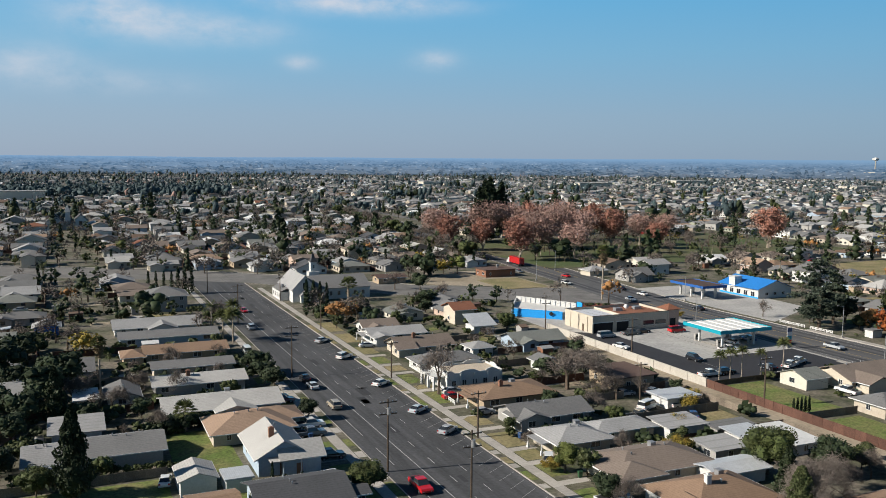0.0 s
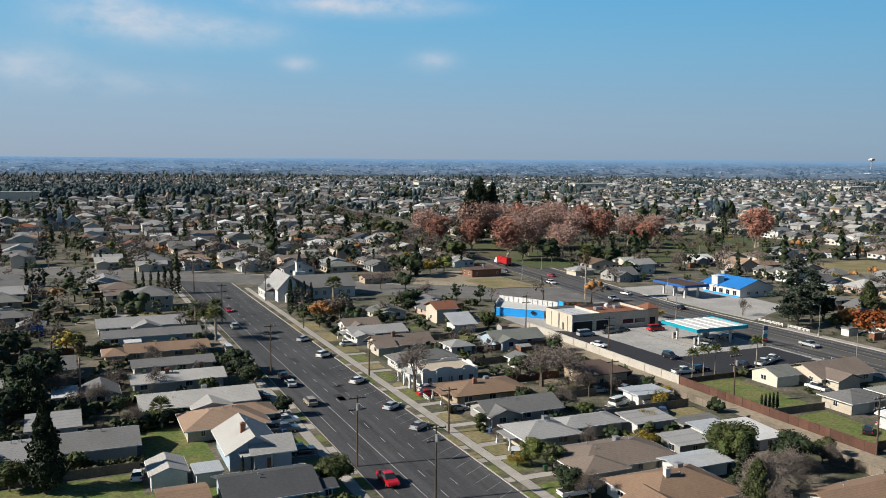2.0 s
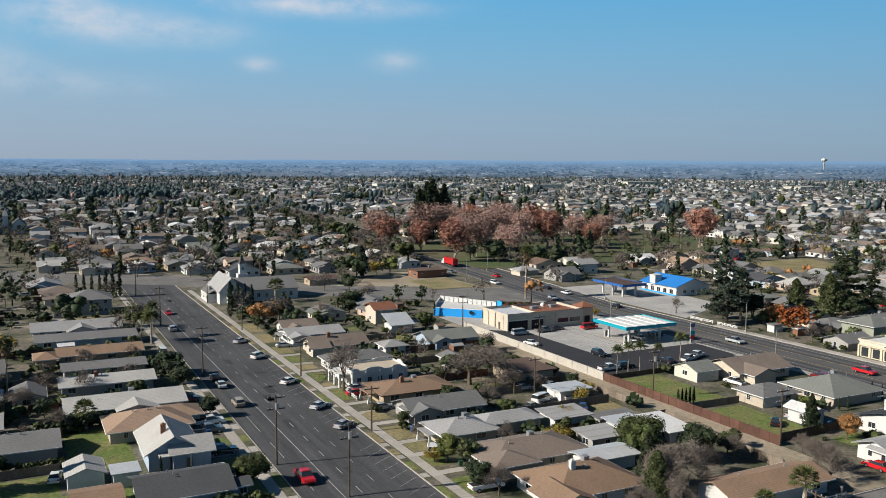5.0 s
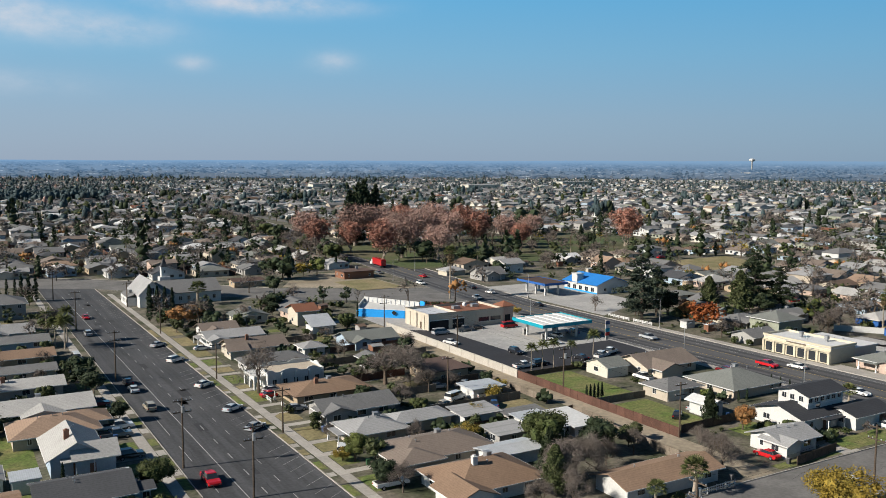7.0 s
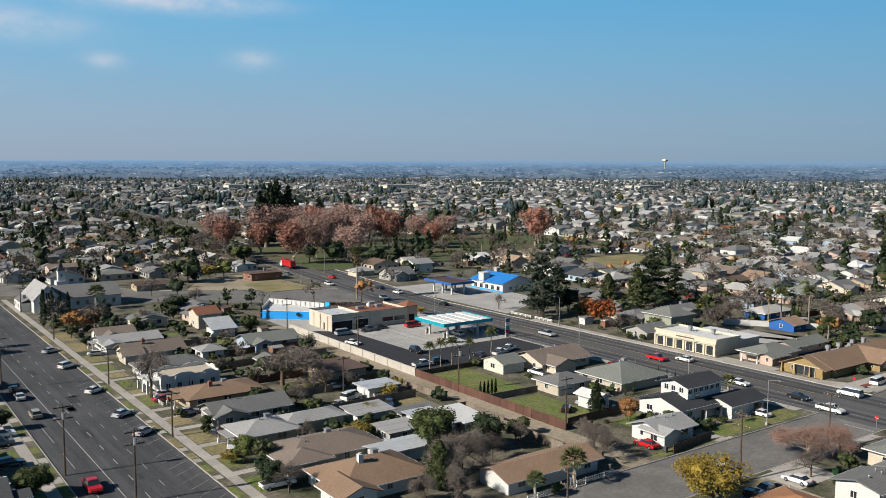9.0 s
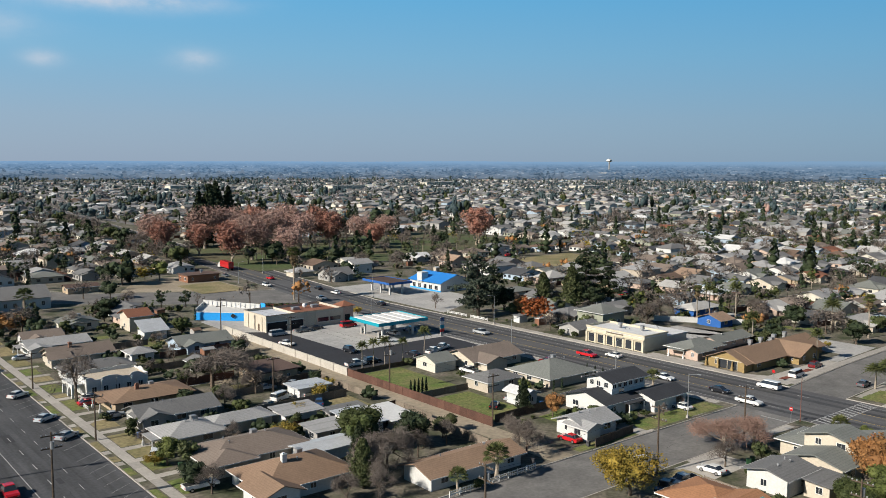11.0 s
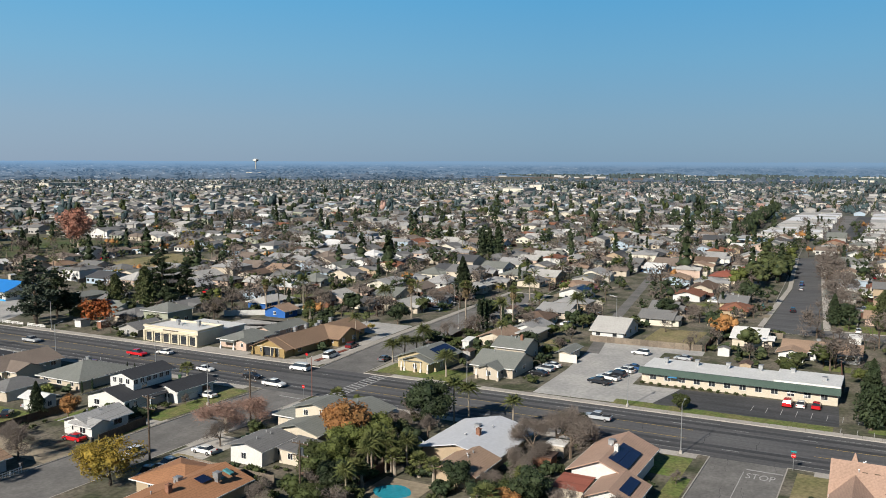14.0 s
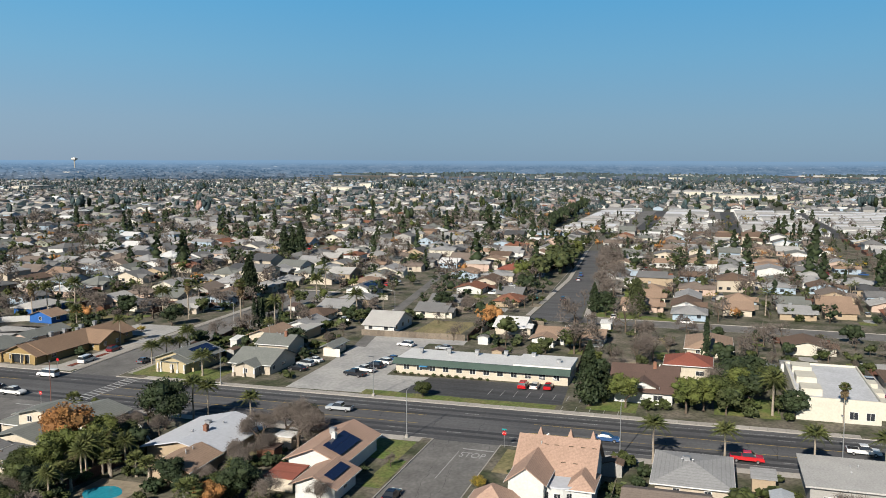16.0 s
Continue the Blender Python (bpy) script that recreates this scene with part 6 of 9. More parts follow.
car("sedan", "red", 72.6, 159.4, 0, K, "red sedan parked on a front yard"), car("sedan", "white", 74.2, 163.2, 0, K), car("suv", "white", 71.6, 119.2, 60, K)
car("sedan", "white", 72.1, 212.7, 0, K), car("pickup", "white", 71.6, 100.8, 0, K)
# yards
car("van", "white", 106.0, 137.9, 20, K, "white camper van in a grassy yard"), car("pickup", "white", 113.1, 136.3, 0, K), car("sedan", "silver", 107.4, 147.8, 0, K), car("sedan", "pale", 114.0, 146.9, 30, K)
car("sedan", "silver", 145.2, 107.0, 10, K), car("sedan", "black", 138.1, 105.2, 40, K)
# fuel station and workshop
car("van", "red", 162.5, 198.7, 0, K), car("pickup", "white", 158.7, 173.0, -20, K), car("suv", "black", 143.2, 168.0, -90, K), car("pickup", "white", 135.7, 154.0, 0, K, "white work pickup by a pale wall"), car("pickup", "white", 160.1, 153.5, 20, K), car("pickup", "white", 165.1, 155.7, 20, K)
car("van", "silver", 138.7, 199.8, 0, K), car("pickup", "grey", 147.5, 200.5, 0, K), car("sedan", "black", 152.5, 201.6, 0, K), car("sedan", "white", 134.4, 186.8, -70, K), car("sedan", "white", 166.3, 180.3, 90, K), car("suv", "blue", 173.3, 181.5, 90, K), car("sedan", "maroon", 233.7, 238.2, 0, K), car("suv", "black", 140.7, 154.1, 0, K), car("sedan", "black", 154.1, 154.4, 90, K)
# avenue
car("pickup", "silver", 188.2, 165.4, -90, 0.03), car("sedan", "black", 194.7, 227.1, 90, 0.03), car("van", "white", 198.0, 77.8, 90, 0.03), car("pickup", "red", 190.2, 125.6, -90, 0.03, "red pickup truck on the avenue")
car("sedan", "white", 195.3, 120.7, 90, 0.03), car("sedan", "white", 186.3, 97.8, -90, 0.03), car("pickup", "white", 182.8, 73.6, -90, 0.03), car("sedan", "black", 186.4, 83.0, -90, 0.03)
car("pickup", "silver", 193.5, 0.2, 90, 0.03), car("sedan", "blue", 190.5, -54.8, -90, 0.03), car("pickup", "red", 186.9, -79.0, -90, 0.03, "red pickup truck at the avenue kerb"), car("pickup", "white", 196.8, -98.8, -90, 0.03)
car("sedan", "silver", 184.9, 251.5, -90, 0.03), car("sedan", "black", 197.0, 274.3, 90, 0.03), car("suv", "white", 184.7, 294.6, -90, 0.03), car("sedan", "red", 196.3, 313.3, 90, 0.03), car("sedan", "white", 196.4, 260.0, 90, 0.03), car("sedan", "grey", 184.5, 333.5, -90, 0.03)
car("suv", "white", 133.2, 64.6, 178), car("suv", "maroon", 226.3, 81.5, 5, 0.03), car("van", "white", 213.2, 79.4, 5, 0.03), car("sedan", "grey", 217.4, 65.3, 5, 0.03)
car("sedan", "black", 153.0, -26.6, 0, 0.03)
# clinic and cottages
for i, (k, c) in enumerate((("pickup", "black"), ("pickup", "white"), ("suv", "black"), ("suv", "white"), ("sedan", "blue"))):
    car(k, c, 220.9 + i * 4.5, 8.5 - i * 0.7, 75, K, "%s %s in the clinic car park" % (c, "pickup truck" if k == "pickup" else "car"))
car("suv", "white", 256.3, 8.3, 80, K), car("sedan", "silver", 255.4, -3.2, 80, K)
car("suv", "red", 222.6, -32.3, 0, K), car("sedan", "white", 223.1, -34.9, 0, K), car("sedan", "red", 223.5, -37.9, 0, K)
car("sedan", "black", 221.7, 24.0, 80, K), car("suv", "silver", 226.4, 24.3, 80, K), car("sedan", "white", 231.0, 24.1, 80, K), car("sedan", "black", 236.8, 30.2, 80, K)
car("sedan", "red", 219.6, 115.5, 0, K), car("suv", "grey", 215.0, 113.9 + 1.6, 0, K), car("sedan", "white", 244.4, -103.5, 90, K), car("pickup", "red", 233.3, -108.3, 90, K), car("suv", "silver", 250.8, -107.1, 90, K)
car("pickup", "black", 127.7, 54.7, 200, K), car("pickup", "white", 132.3, 54.6, 170, K), car("sedan", "red", 134.2, 80.5, 90, K), car("sedan", "white", 168.1, 80.2, 90, K)
for i in range(9):
    car(("sedan", "suv", "pickup")[i % 3], ("white", "grey", "silver", "black", "tan", "maroon", "white", "pale", "blue")[i], (299.5 if i % 2 else 320 + i * 22), (-60 - i * 14 if i % 2 else -42.2), 90 if i % 2 else 0, 0.03)
car("suv", "black", 350.9, -20.2, 5, 0.03), car("sedan", "silver", 409.0, -17.4, 5, 0.03), car("suv", "blue", 425.0, -16.2, 5, 0.03), car("sedan", "white", 317.2, -65.3, 90, 0.03)
car("van", "teal", 350.7, -9.9, 5, K, "turquoise box van by a street corner")

# red articulated lorry at the far end of the avenue
lr = thing("lorry", 196.6, 359.0, 0.03, 83.5, "red box lorry on the avenue", "lorry")
part("trailer", Shape().box(-8, 4.5, -1.25, 1.25, 1.1, 4.0), CARS["red"], lr, "red box trailer")
part("cab", Shape().side([(5.0, 0.5), (5.0, 3.0), (6.6, 3.0), (7.0, 1.7), (8.2, 1.6), (8.3, 0.5)], -1.2, 1.2), CARS["white"], lr, "white tractor cab")
for x in (-7, -5.8, 5.6, 7.5):
    for yy in (-1.0, 1.0):
        part("wheel", Shape().tube((x, yy - 0.15, 0.5), (x, yy + 0.15, 0.5), 0.5, 0.5, 12), TYRE, lr)

# poles, lamps, signs, fences
def pole(x, y, h=11.5, rz=0.0, arms=2, tank=False, z=K):
    t = thing("utility_pole", x, y, z, rz, "weathered wooden utility pole with cross-arms" + (" and transformer" if tank else ""), "utility pole", "utility poles")
    p = part("shaft", shared("shaft|%.1f" % h, POLEWOOD, lambda s: s.tube((0, 0, -0.2), (0, 0, h), 0.19, 0.12, 8)), POLEWOOD, t)
    for i in range(arms):
        zz = h - 0.5 - i * 1.9
        a = part("cross_arm", shared("cross_arm|%d" % (i == 0), POLEWOOD, lambda s: s.box(-1.5, 1.5, -0.2, -0.07, -0.08, 0.08)), POLEWOOD, t, "", pose(0, 0, zz))
        for q in (-1.35, -0.7, 0.7, 1.35):
            part("insulator", shared("insulator", STEEL, lambda s: s.stack([(0.05, 0.05, 0.08), (0.07, 0.07, 0.2), (0.04, 0.04, 0.3)])), STEEL, a, "", pose(q, -0.13, 0))
    if tank:
        part("transformer", shared("transformer", STEEL, lambda s: s.tube((0, -0.5, 0), (0, -0.5, 1.1), 0.3, 0.3, 10)), STEEL, t, "grey cylindrical transformer", pose(0, 0, h - 2.4))
    return t


WIRE = mat("black_cable", (0.02, 0.02, 0.02), 0.6, 0.1, 1.0, 5.0, 0)


def cable(a, b, sag=0.9, r=0.022):
    a, b = Vector(a), Vector(b)
    d = (b - a).normalized().cross(Vector((0, 0, 1)))
    ring = (d * r, Vector((0, 0, r)), d * -r)
    pts = [a.lerp(b, i / 10) - Vector((0, 0, sag * 4 * i / 10 * (1 - i / 10))) for i in range(11)]
    s = Shape()
    s.add([p + q for p in pts for q in ring], [(3 * i + j, 3 * i + (j + 1) % 3, 3 * i + 3 + (j + 1) % 3, 3 * i + 3 + j) for i in range(10) for j in range(3)])
    return tagged(new("power_cable", s.mesh("power_cable", WIRE)), "thin black overhead power cable", "cable", "overhead cables")


WEST = [(46.3, 125.4), (46.8, 190.1), (47.4, 258.9), (48.0, 322.5)]
for i, (x, y) in enumerate(WEST):
    pole(x - 0.7, y, 11.8, 0, 2, i == 0)
MID = [(65.8, 134.9), (66.2, 180.3), (66.8, 240.8), (67.3, 294.2)]
for x, y in MID:
    pole(x + 0.5, y, 8.6, 0, 1)
ALLEY = [(131.5, 95.8), (131.6, 130.1), (132.1, 175.5), (130.1, 214.5)]
for i, (x, y) in enumerate(ALLEY):
    pole(x - 2.6, y, 10.5, 0, 2, i == 1)
pole(51.7, 107.4, 11.5, 0, 2, True, 0.01)
pole(133.1, 60.2, 11.5, 90, 2), pole(159.3, 60.4, 10.5, 90, 2), pole(94.3, 59.6, 10.5, 90, 2, True), pole(129.7, 25.6, 10.0, 90, 2, True)
pole(104.6, 138.8, 9.5, 0, 1)
for row in (WEST, ALLEY):
    for (x0, y0), (x1, y1) in zip(row, row[1:]):
        for q in (-1.35, 1.35):
            dx = -0.7 if row is WEST else -2.6
            cable((x0 + dx + q, y0, 11.5 if row is WEST else 10.2), (x1 + dx + q, y1, 11.5 if row is WEST else 10.2))
for q in (-1.3, 1.3):
    cable((64.9 + q + 0.5, 128.8, 8.3), (65.4 + q, 173, 8.3))
    cable((65.4 + q, 173, 8.3), (65.4 + q, 232, 8.3))
    cable((133.1, 60.2 + q, 11.2), (159.3, 60.4 + q, 10.2))
    cable((133.1, 60.2 + q, 11.2), (94.3, 59.6 + q, 10.2))


def street_lamp(x, y, rz, h=9.0, z=K):
    t = thing("street_lamp", x, y, z, rz, "tall pale steel street lamp", "street lamp", "lamps along the avenue")
    part("base", shared("lamp_base", CONCRETE, lambda s: s.stack([(0.28, 0.28, 0), (0.24, 0.24, 0.6)])), CONCRETE, t)
    part("shaft", shared("lamp_shaft|%.1f" % h, STEEL, lambda s: s.tube((0, 0, 0.55), (0, 0, h), 0.1, 0.06, 8)), STEEL, t)
    a = part("arm", shared("lamp_arm|%.1f" % h, STEEL, lambda s: s.tube((0, 0, h - 0.1), (2.2, 0, h + 0.35), 0.045, 0.04, 6)), STEEL, t)
    part("lamp_head", shared("lamp_head|%.1f" % h, STEEL, lambda s: s.box(2.0, 2.7, -0.14, 0.14, h + 0.26, h + 0.42)), STEEL, a)


for x, y, r in ((180.7, -19.1, 0), (182.6, -57.9, 0), (184.3, -93.6, 0), (204.0, 34.7, 180), (177.8, 105.7, 0), (177.7, 141.5, 0), (163.6, 75.6, -90), (202.1, 174.9, 180), (177.7, 208.3, 0), (202.7, 243.7, 180), (178.5, 277.8 + 30, 0), (203.4, 333.9, 180), (205.4, -6.5 + 4, 180)):
    street_lamp(x, y, r)
for x, y in ((264.7, 67.6), (303.0, 88.9), (302.9, 28.9)):
    street_lamp(x, y, 90, 8)


def stop_sign(x, y, rz, named=False):
    t = thing("stop_sign", x, y, K, rz, "red octagonal stop sign on a steel post", "sign")
    part("post", Shape().tube((0, 0, 0), (0, 0, 2.2), 0.04, 0.04, 6), STEEL, t)
    pl = Shape()
    pts = [(0.42 * math.cos(radians(22.5 + 45 * i)), 2.6 + 0.42 * math.sin(radians(22.5 + 45 * i))) for i in range(8)]
    pl.side(pts, -0.06, -0.042)
    p = part("plate", pl, CARS["red"], t, "red octagonal plate")
    f = bpy.data.curves.new("lettering", "FONT")
    f.body, f.size, f.align_x, f.align_y, f.extrude = "STOP", 0.3, "CENTER", "CENTER", 0.002
    f.materials.append(TRIM)
    o = new("lettering", f)
    o.parent = p
    o.matrix_local = pose(0, -0.066, 2.6, 90)
    if not named:
        return
    part("name_blade", Shape().box(-0.42, 0.42, -0.02, 0.02, 3.2, 3.42), CARS["teal"], t, "green street-name blade")
    part("blade_post", Shape().tube((0, 0, 2.2), (0, 0, 3.2), 0.03, 0.03, 6), STEEL, t)


mast = thing("steel_mast", 179.2, 60.2, K, 0, "slim rust-brown steel mast at a street corner", "mast")
part("shaft", Shape().tube((0, 0, 0), (0, 0, 9.0), 0.09, 0.06, 8), mat("rust_brown_paint", (0.2, 0.09, 0.07), 0.6), mast)
part("cap", Shape().stack([(0.09, 0.09, 9.0), (0.09, 0.09, 9.06), (0.03, 0.03, 9.14)]), STEEL, mast)
stop_sign(181.0, -37.6, -90, True), stop_sign(177.6, 61.3, -90), stop_sign(203.6, 80.0, 90)


def fence(x0, y0, x1, y1, h, material, label, panel=2.4, name="fence", rails=False, gap=0.0):
    """A fence of separate panels between posts."""
    d = math.hypot(x1 - x0, y1 - y0)
    n = max(1, round(d / panel))
    w = d / n
    t = thing(name, x0, y0, K, math.degrees(math.atan2(y1 - y0, x1 - x0)), label, name.replace("_", " "))
    pm = shared("panel|%s|%.2f|%.1f" % (material.name, w, h), material,
                lambda s: s.prism([(0.06, -0.02)] + [q for i in range(8) for q in ((0.06 + (w - 0.12) * (i + 0.02) / 8, -0.035), (0.06 + (w - 0.12) * (i + 0.94) / 8, -0.035), (0.06 + (w - 0.12) * (i + 0.96) / 8, -0.02))] + [(w - 0.06, 0.02), (0.06, 0.02)], 0.02, h))
    qm = shared("post|%s|%.1f" % (material.name, h), material, lambda s: s.stack([(0.06, 0.06, -0.1), (0.06, 0.06, h + 0.08)]))
    for i in range(n):
        part("panel", pm, material, t, "", pose(i * w, 0, random.uniform(-0.03, 0.03)))
        part("post", qm, material, t, "", pose(i * w, 0, 0))
    part("post", qm, material, t, "", pose(d, 0, 0))
    return t


def masonry(x0, y0, x1, y1, h, material, label, t=0.2):
    d = math.hypot(x1 - x0, y1 - y0)
    o = thing("boundary_wall", x0, y0, K, math.degrees(math.atan2(y1 - y0, x1 - x0)), label, "wall")
    part("wall", Shape().box(0, d, -t / 2, t / 2, -0.1, h), material, o)
    part("coping", Shape().box(-0.05, d + 0.05, -t / 2 - 0.04, t / 2 + 0.04, h + 0.003, h + 0.1), material, o)
    n = int(d / 6)
    for i in range(n + 1):
        part("pier", Shape().stack([(0.2, 0.2, -0.1), (0.2, 0.2, h + 0.16)], (i * d / max(1, n), 0)), material, o)


BLOCKWALL = mat("pale_block_wall", (0.46, 0.43, 0.38), 0.9, 0.1, 0.4, 3.0, 0.15)
masonry(128.6, 146.9, 128.8, 215.4, 1.9, BLOCKWALL, "pale cream block wall along an alley")
fence(128.8, 95.7, 128.6, 146.7, 1.9, FENCEWOOD, "dark redwood board fence along an alley")
fence(128.8, 146.7, 143.0, 147.0, 1.2, POLEWOOD, "low dark fence beside a car park")
fence(143.0, 147.0, 167.0, 147.3, 1.2, POLEWOOD, "low dark fence beside a car park")
fence(121.5, 126.1, 121.5, 149.6, 1.5, GREYWOOD, "grey plank yard fence")
fence(119.1, 149.3, 106.0, 148.8, 1.7, POLEWOOD, "dark plank yard fence")
fence(119.9, 87.1, 120.1, 105.6, 1.7, GREYWOOD, "grey plank yard fence")
fence(147.4, 76.5, 135.2, 75.2, 1.6, POLEWOOD, "dark plank front fence")
fence(267.0, 26.0, 268.5, -5.3, 1.8, GREYWOOD, "brown board fence behind a car park")
fence(268.5, -6.3, 304.5, -3.9, 1.8, FENCEWOOD, "redwood board fence along a yard")
fence(237.4, 59.6, 265.8, 63.6, 1.8, FENCEWOOD, "orange-brown board fence by a side street")
fence(239.4, -42.1, 306.1, -37.6, 1.8, FENCEWOOD, "redwood board fence behind gardens")
fence(250.8, -109.1, 273.4, -107.6, 1.8, GREYWOOD, "tan board fence round a car park")
masonry(246.9, 146.5, 264.5, 123.8, 1.7, WALLS["white"], "white painted garden wall")
masonry(170.9, 33.0, 159.3, 20.7, 1.6, WALLS["white"], "white painted garden wall")


def rail_fence(x0, y0, x1, y1, label="white two-rail front fence"):
    d = math.hypot(x1 - x0, y1 - y0)
    t = thing("rail_fence", x0, y0, K, math.degrees(math.atan2(y1 - y0, x1 - x0)), label, "fence")
    n = int(d / 2)
    for i in range(n + 1):
        part("post", shared("rail_post", TRIM, lambda s: s.stack([(0.06, 0.06, -0.1), (0.06, 0.06, 1.0)])), TRIM, t, "", pose(i * d / n, 0, 0))
    for z in (0.4, 0.8):
        part("rail", Shape().box(0, d, -0.08, -0.062, z, z + 0.14), TRIM, t)
    for i in range(int(d / 0.5)):
        part("picket", shared("picket", TRIM, lambda s: s.box(-0.05, 0.05, -0.1, -0.083, 0.15, 1.0)), TRIM, t, "", pose(i * 0.5 + 0.25, 0, 0))


rail_fence(99.7, 73.6, 119.0, 74.4)
rail_fence(203.4, 179.5, 203.2, 187.5, "low white picket fence by the avenue")
rail_fence(203.1, 189.5, 202.8, 199.0, "low white picket fence by the avenue")
rail_fence(71.2, 161.9, 71.1, 155.2, "low weathered front fence")

# yard fences along the lot lines
for x0, x1, y, m in ((94.0, 118.5, 131.6, GREYWOOD), (97.0, 122.0, 118.2, FENCEWOOD), (93.5, 106.0, 146.6, GREYWOOD), (92.0, 106.5, 161.6, FENCEWOOD), (92.0, 122.5, 180.0, GREYWOOD), (100.5, 122.5, 192.6, FENCEWOOD), (92.0, 104.0, 211.0, GREYWOOD), (-12.0, 13.0, 136.2, GREYWOOD), (-6.0, 14.5, 155.2, FENCEWOOD), (-16.0, 14.6, 175.0, FENCEWOOD), (-10.0, 15.5, 196.8, GREYWOOD), (-4.0, 15.0, 229.0, FENCEWOOD), (130.0, 143.0, 120.0, GREYWOOD), (131.0, 149.0, 97.4, POLEWOOD)):
    fence(x0, y, x1, y + random.uniform(-0.6, 0.6), random.uniform(1.5, 1.8), m, "%s board fence between two yards" % ("grey weathered" if m is GREYWOOD else "dark brown"), panel=3.2)
fence(121.8, 105.8, 121.9, 118.0, 1.6, GREYWOOD, "grey weathered board fence along an alley", panel=3.2)
fence(134.0, 34.0, 134.2, 52.0, 1.7, GREYWOOD, "grey weathered board fence between two yards", panel=3.2)
fence(135.0, 22.8, 158.0, 21.6, 1.7, FENCEWOOD, "dark brown board fence round a pool garden", panel=3.2)


def wheelie_bin(x, y, colour, label):
    t = thing("wheelie_bin", x, y, K, random.uniform(0, 360), label, "bin", "wheeled refuse bins")
    part("body", shared("bin_body|" + colour.name, colour, lambda s: s.stack([(0.24, 0.27, 0.05), (0.3, 0.34, 0.95), (0.32, 0.36, 0.955), (0.32, 0.36, 1.0)])), colour, t)
    part("lid", shared("bin_lid|" + colour.name, colour, lambda s: s.stack([(0.33, 0.38, 1.003), (0.3, 0.34, 1.08)])), colour, t)


BINS = [(mat("blue_bin_plastic", (0.03, 0.08, 0.2), 0.5, 0.08), "blue wheeled refuse bin by a house"), (mat("green_bin_plastic", (0.03, 0.09, 0.04), 0.5, 0.08), "green wheeled refuse bin by a house"), (mat("grey_bin_plastic", (0.08, 0.08, 0.085), 0.5, 0.08), "grey wheeled refuse bin by a house")]
for x, y in ((72.6, 111.2), (73.0, 117.6), (73.1, 131.6), (72.8, 146.4), (38.4, 145.4), (38.6, 160.6), (38.5, 176.2), (19.6, 134.8), (97.6, 128.5), (119.6, 117.0), (148.6, 53.0), (150.2, 53.2), (177.0, 97.0), (155.0, 130.0), (146.6, 100.0), (227.0, 41.4), (229.0, 26.6), (248.6, 41.8), (134.6, 76.4), (120.0, 76.0)):
    wheelie_bin(x, y, *random.choice(BINS))
car_spots = (("sedan", "white", 36.5, 125.8, 90), ("suv", "black", 38.9, 134.4, 0), ("pickup", "grey", 38.8, 147.0, 0), ("sedan", "white", 12.4, 133.2, 80), ("sedan", "silver", 73.6, 147.2, 0), ("suv", "grey", 94.8, 104.0, 90), ("pickup", "tan", 100.4, 133.4, 10), ("sedan", "blue", 110.5, 129.8, 60), ("suv", "maroon", 175.6, 126.0, 90), ("sedan", "white", 140.5, 54.8, 90), ("pickup", "white", 153.6, 131.0, 90))
for kd, c, x, y, r in car_spots:
    car(kd, c, x, y, r, K)

# trees
rng = np.random.default_rng(7)


def leaf_mesh(name, centres, size, material, flat=0.5):
    """Small leaf sprays: one bent quad at each centre, turned at random."""
    n = len(centres)
    d = rng.normal(size=(n, 3))
    d[:, 2] *= flat
    d /= np.linalg.norm(d, axis=1)[:, None]
    e = np.cross(d, rng.normal(size=(n, 3)))
    e /= np.linalg.norm(e, axis=1)[:, None] + 1e-9
    sz = (size * rng.uniform(0.6, 1.4, n))[:, None]
    c = np.asarray(centres)
    v = np.stack([c - d * sz, c + e * sz * 0.62, c + d * sz, c - e * sz * 0.62], 1).reshape(-1, 3)
    f = np.arange(n * 4).reshape(-1, 4)
    me = bpy.data.meshes.new(name)
    me.from_pydata(v.tolist(), [], f.tolist())
    me.materials.append(material)
    me.update()
    return me


OCTA = np.array([(1, 0, 0), (-1, 0, 0), (0, 1, 0), (0, -1, 0), (0, 0, 1), (0, 0, -1)], float)
GOLD = (1 + 5 ** 0.5) / 2
ICO = np.array([(-1, GOLD, 0), (1, GOLD, 0), (-1, -GOLD, 0), (1, -GOLD, 0), (0, -1, GOLD), (0, 1, GOLD), (0, -1, -GOLD), (0, 1, -GOLD), (GOLD, 0, -1), (GOLD, 0, 1), (-GOLD, 0, -1), (-GOLD, 0, 1)]) / (1 + GOLD ** 2) ** 0.5
ICOF = [(0, 11, 5), (0, 5, 1), (0, 1, 7), (0, 7, 10), (0, 10, 11), (1, 5, 9), (5, 11, 4), (11, 10, 2), (10, 7, 6), (7, 1, 8), (3, 9, 4), (3, 4, 2), (3, 2, 6), (3, 6, 8), (3, 8, 9), (4, 9, 5), (2, 4, 11), (6, 2, 10), (8, 6, 7), (9, 8, 1)]
OCTF = [(0, 2, 4), (2, 1, 4), (1, 3, 4), (3, 0, 4), (2, 0, 5), (1, 2, 5), (3, 1, 5), (0, 3, 5)]


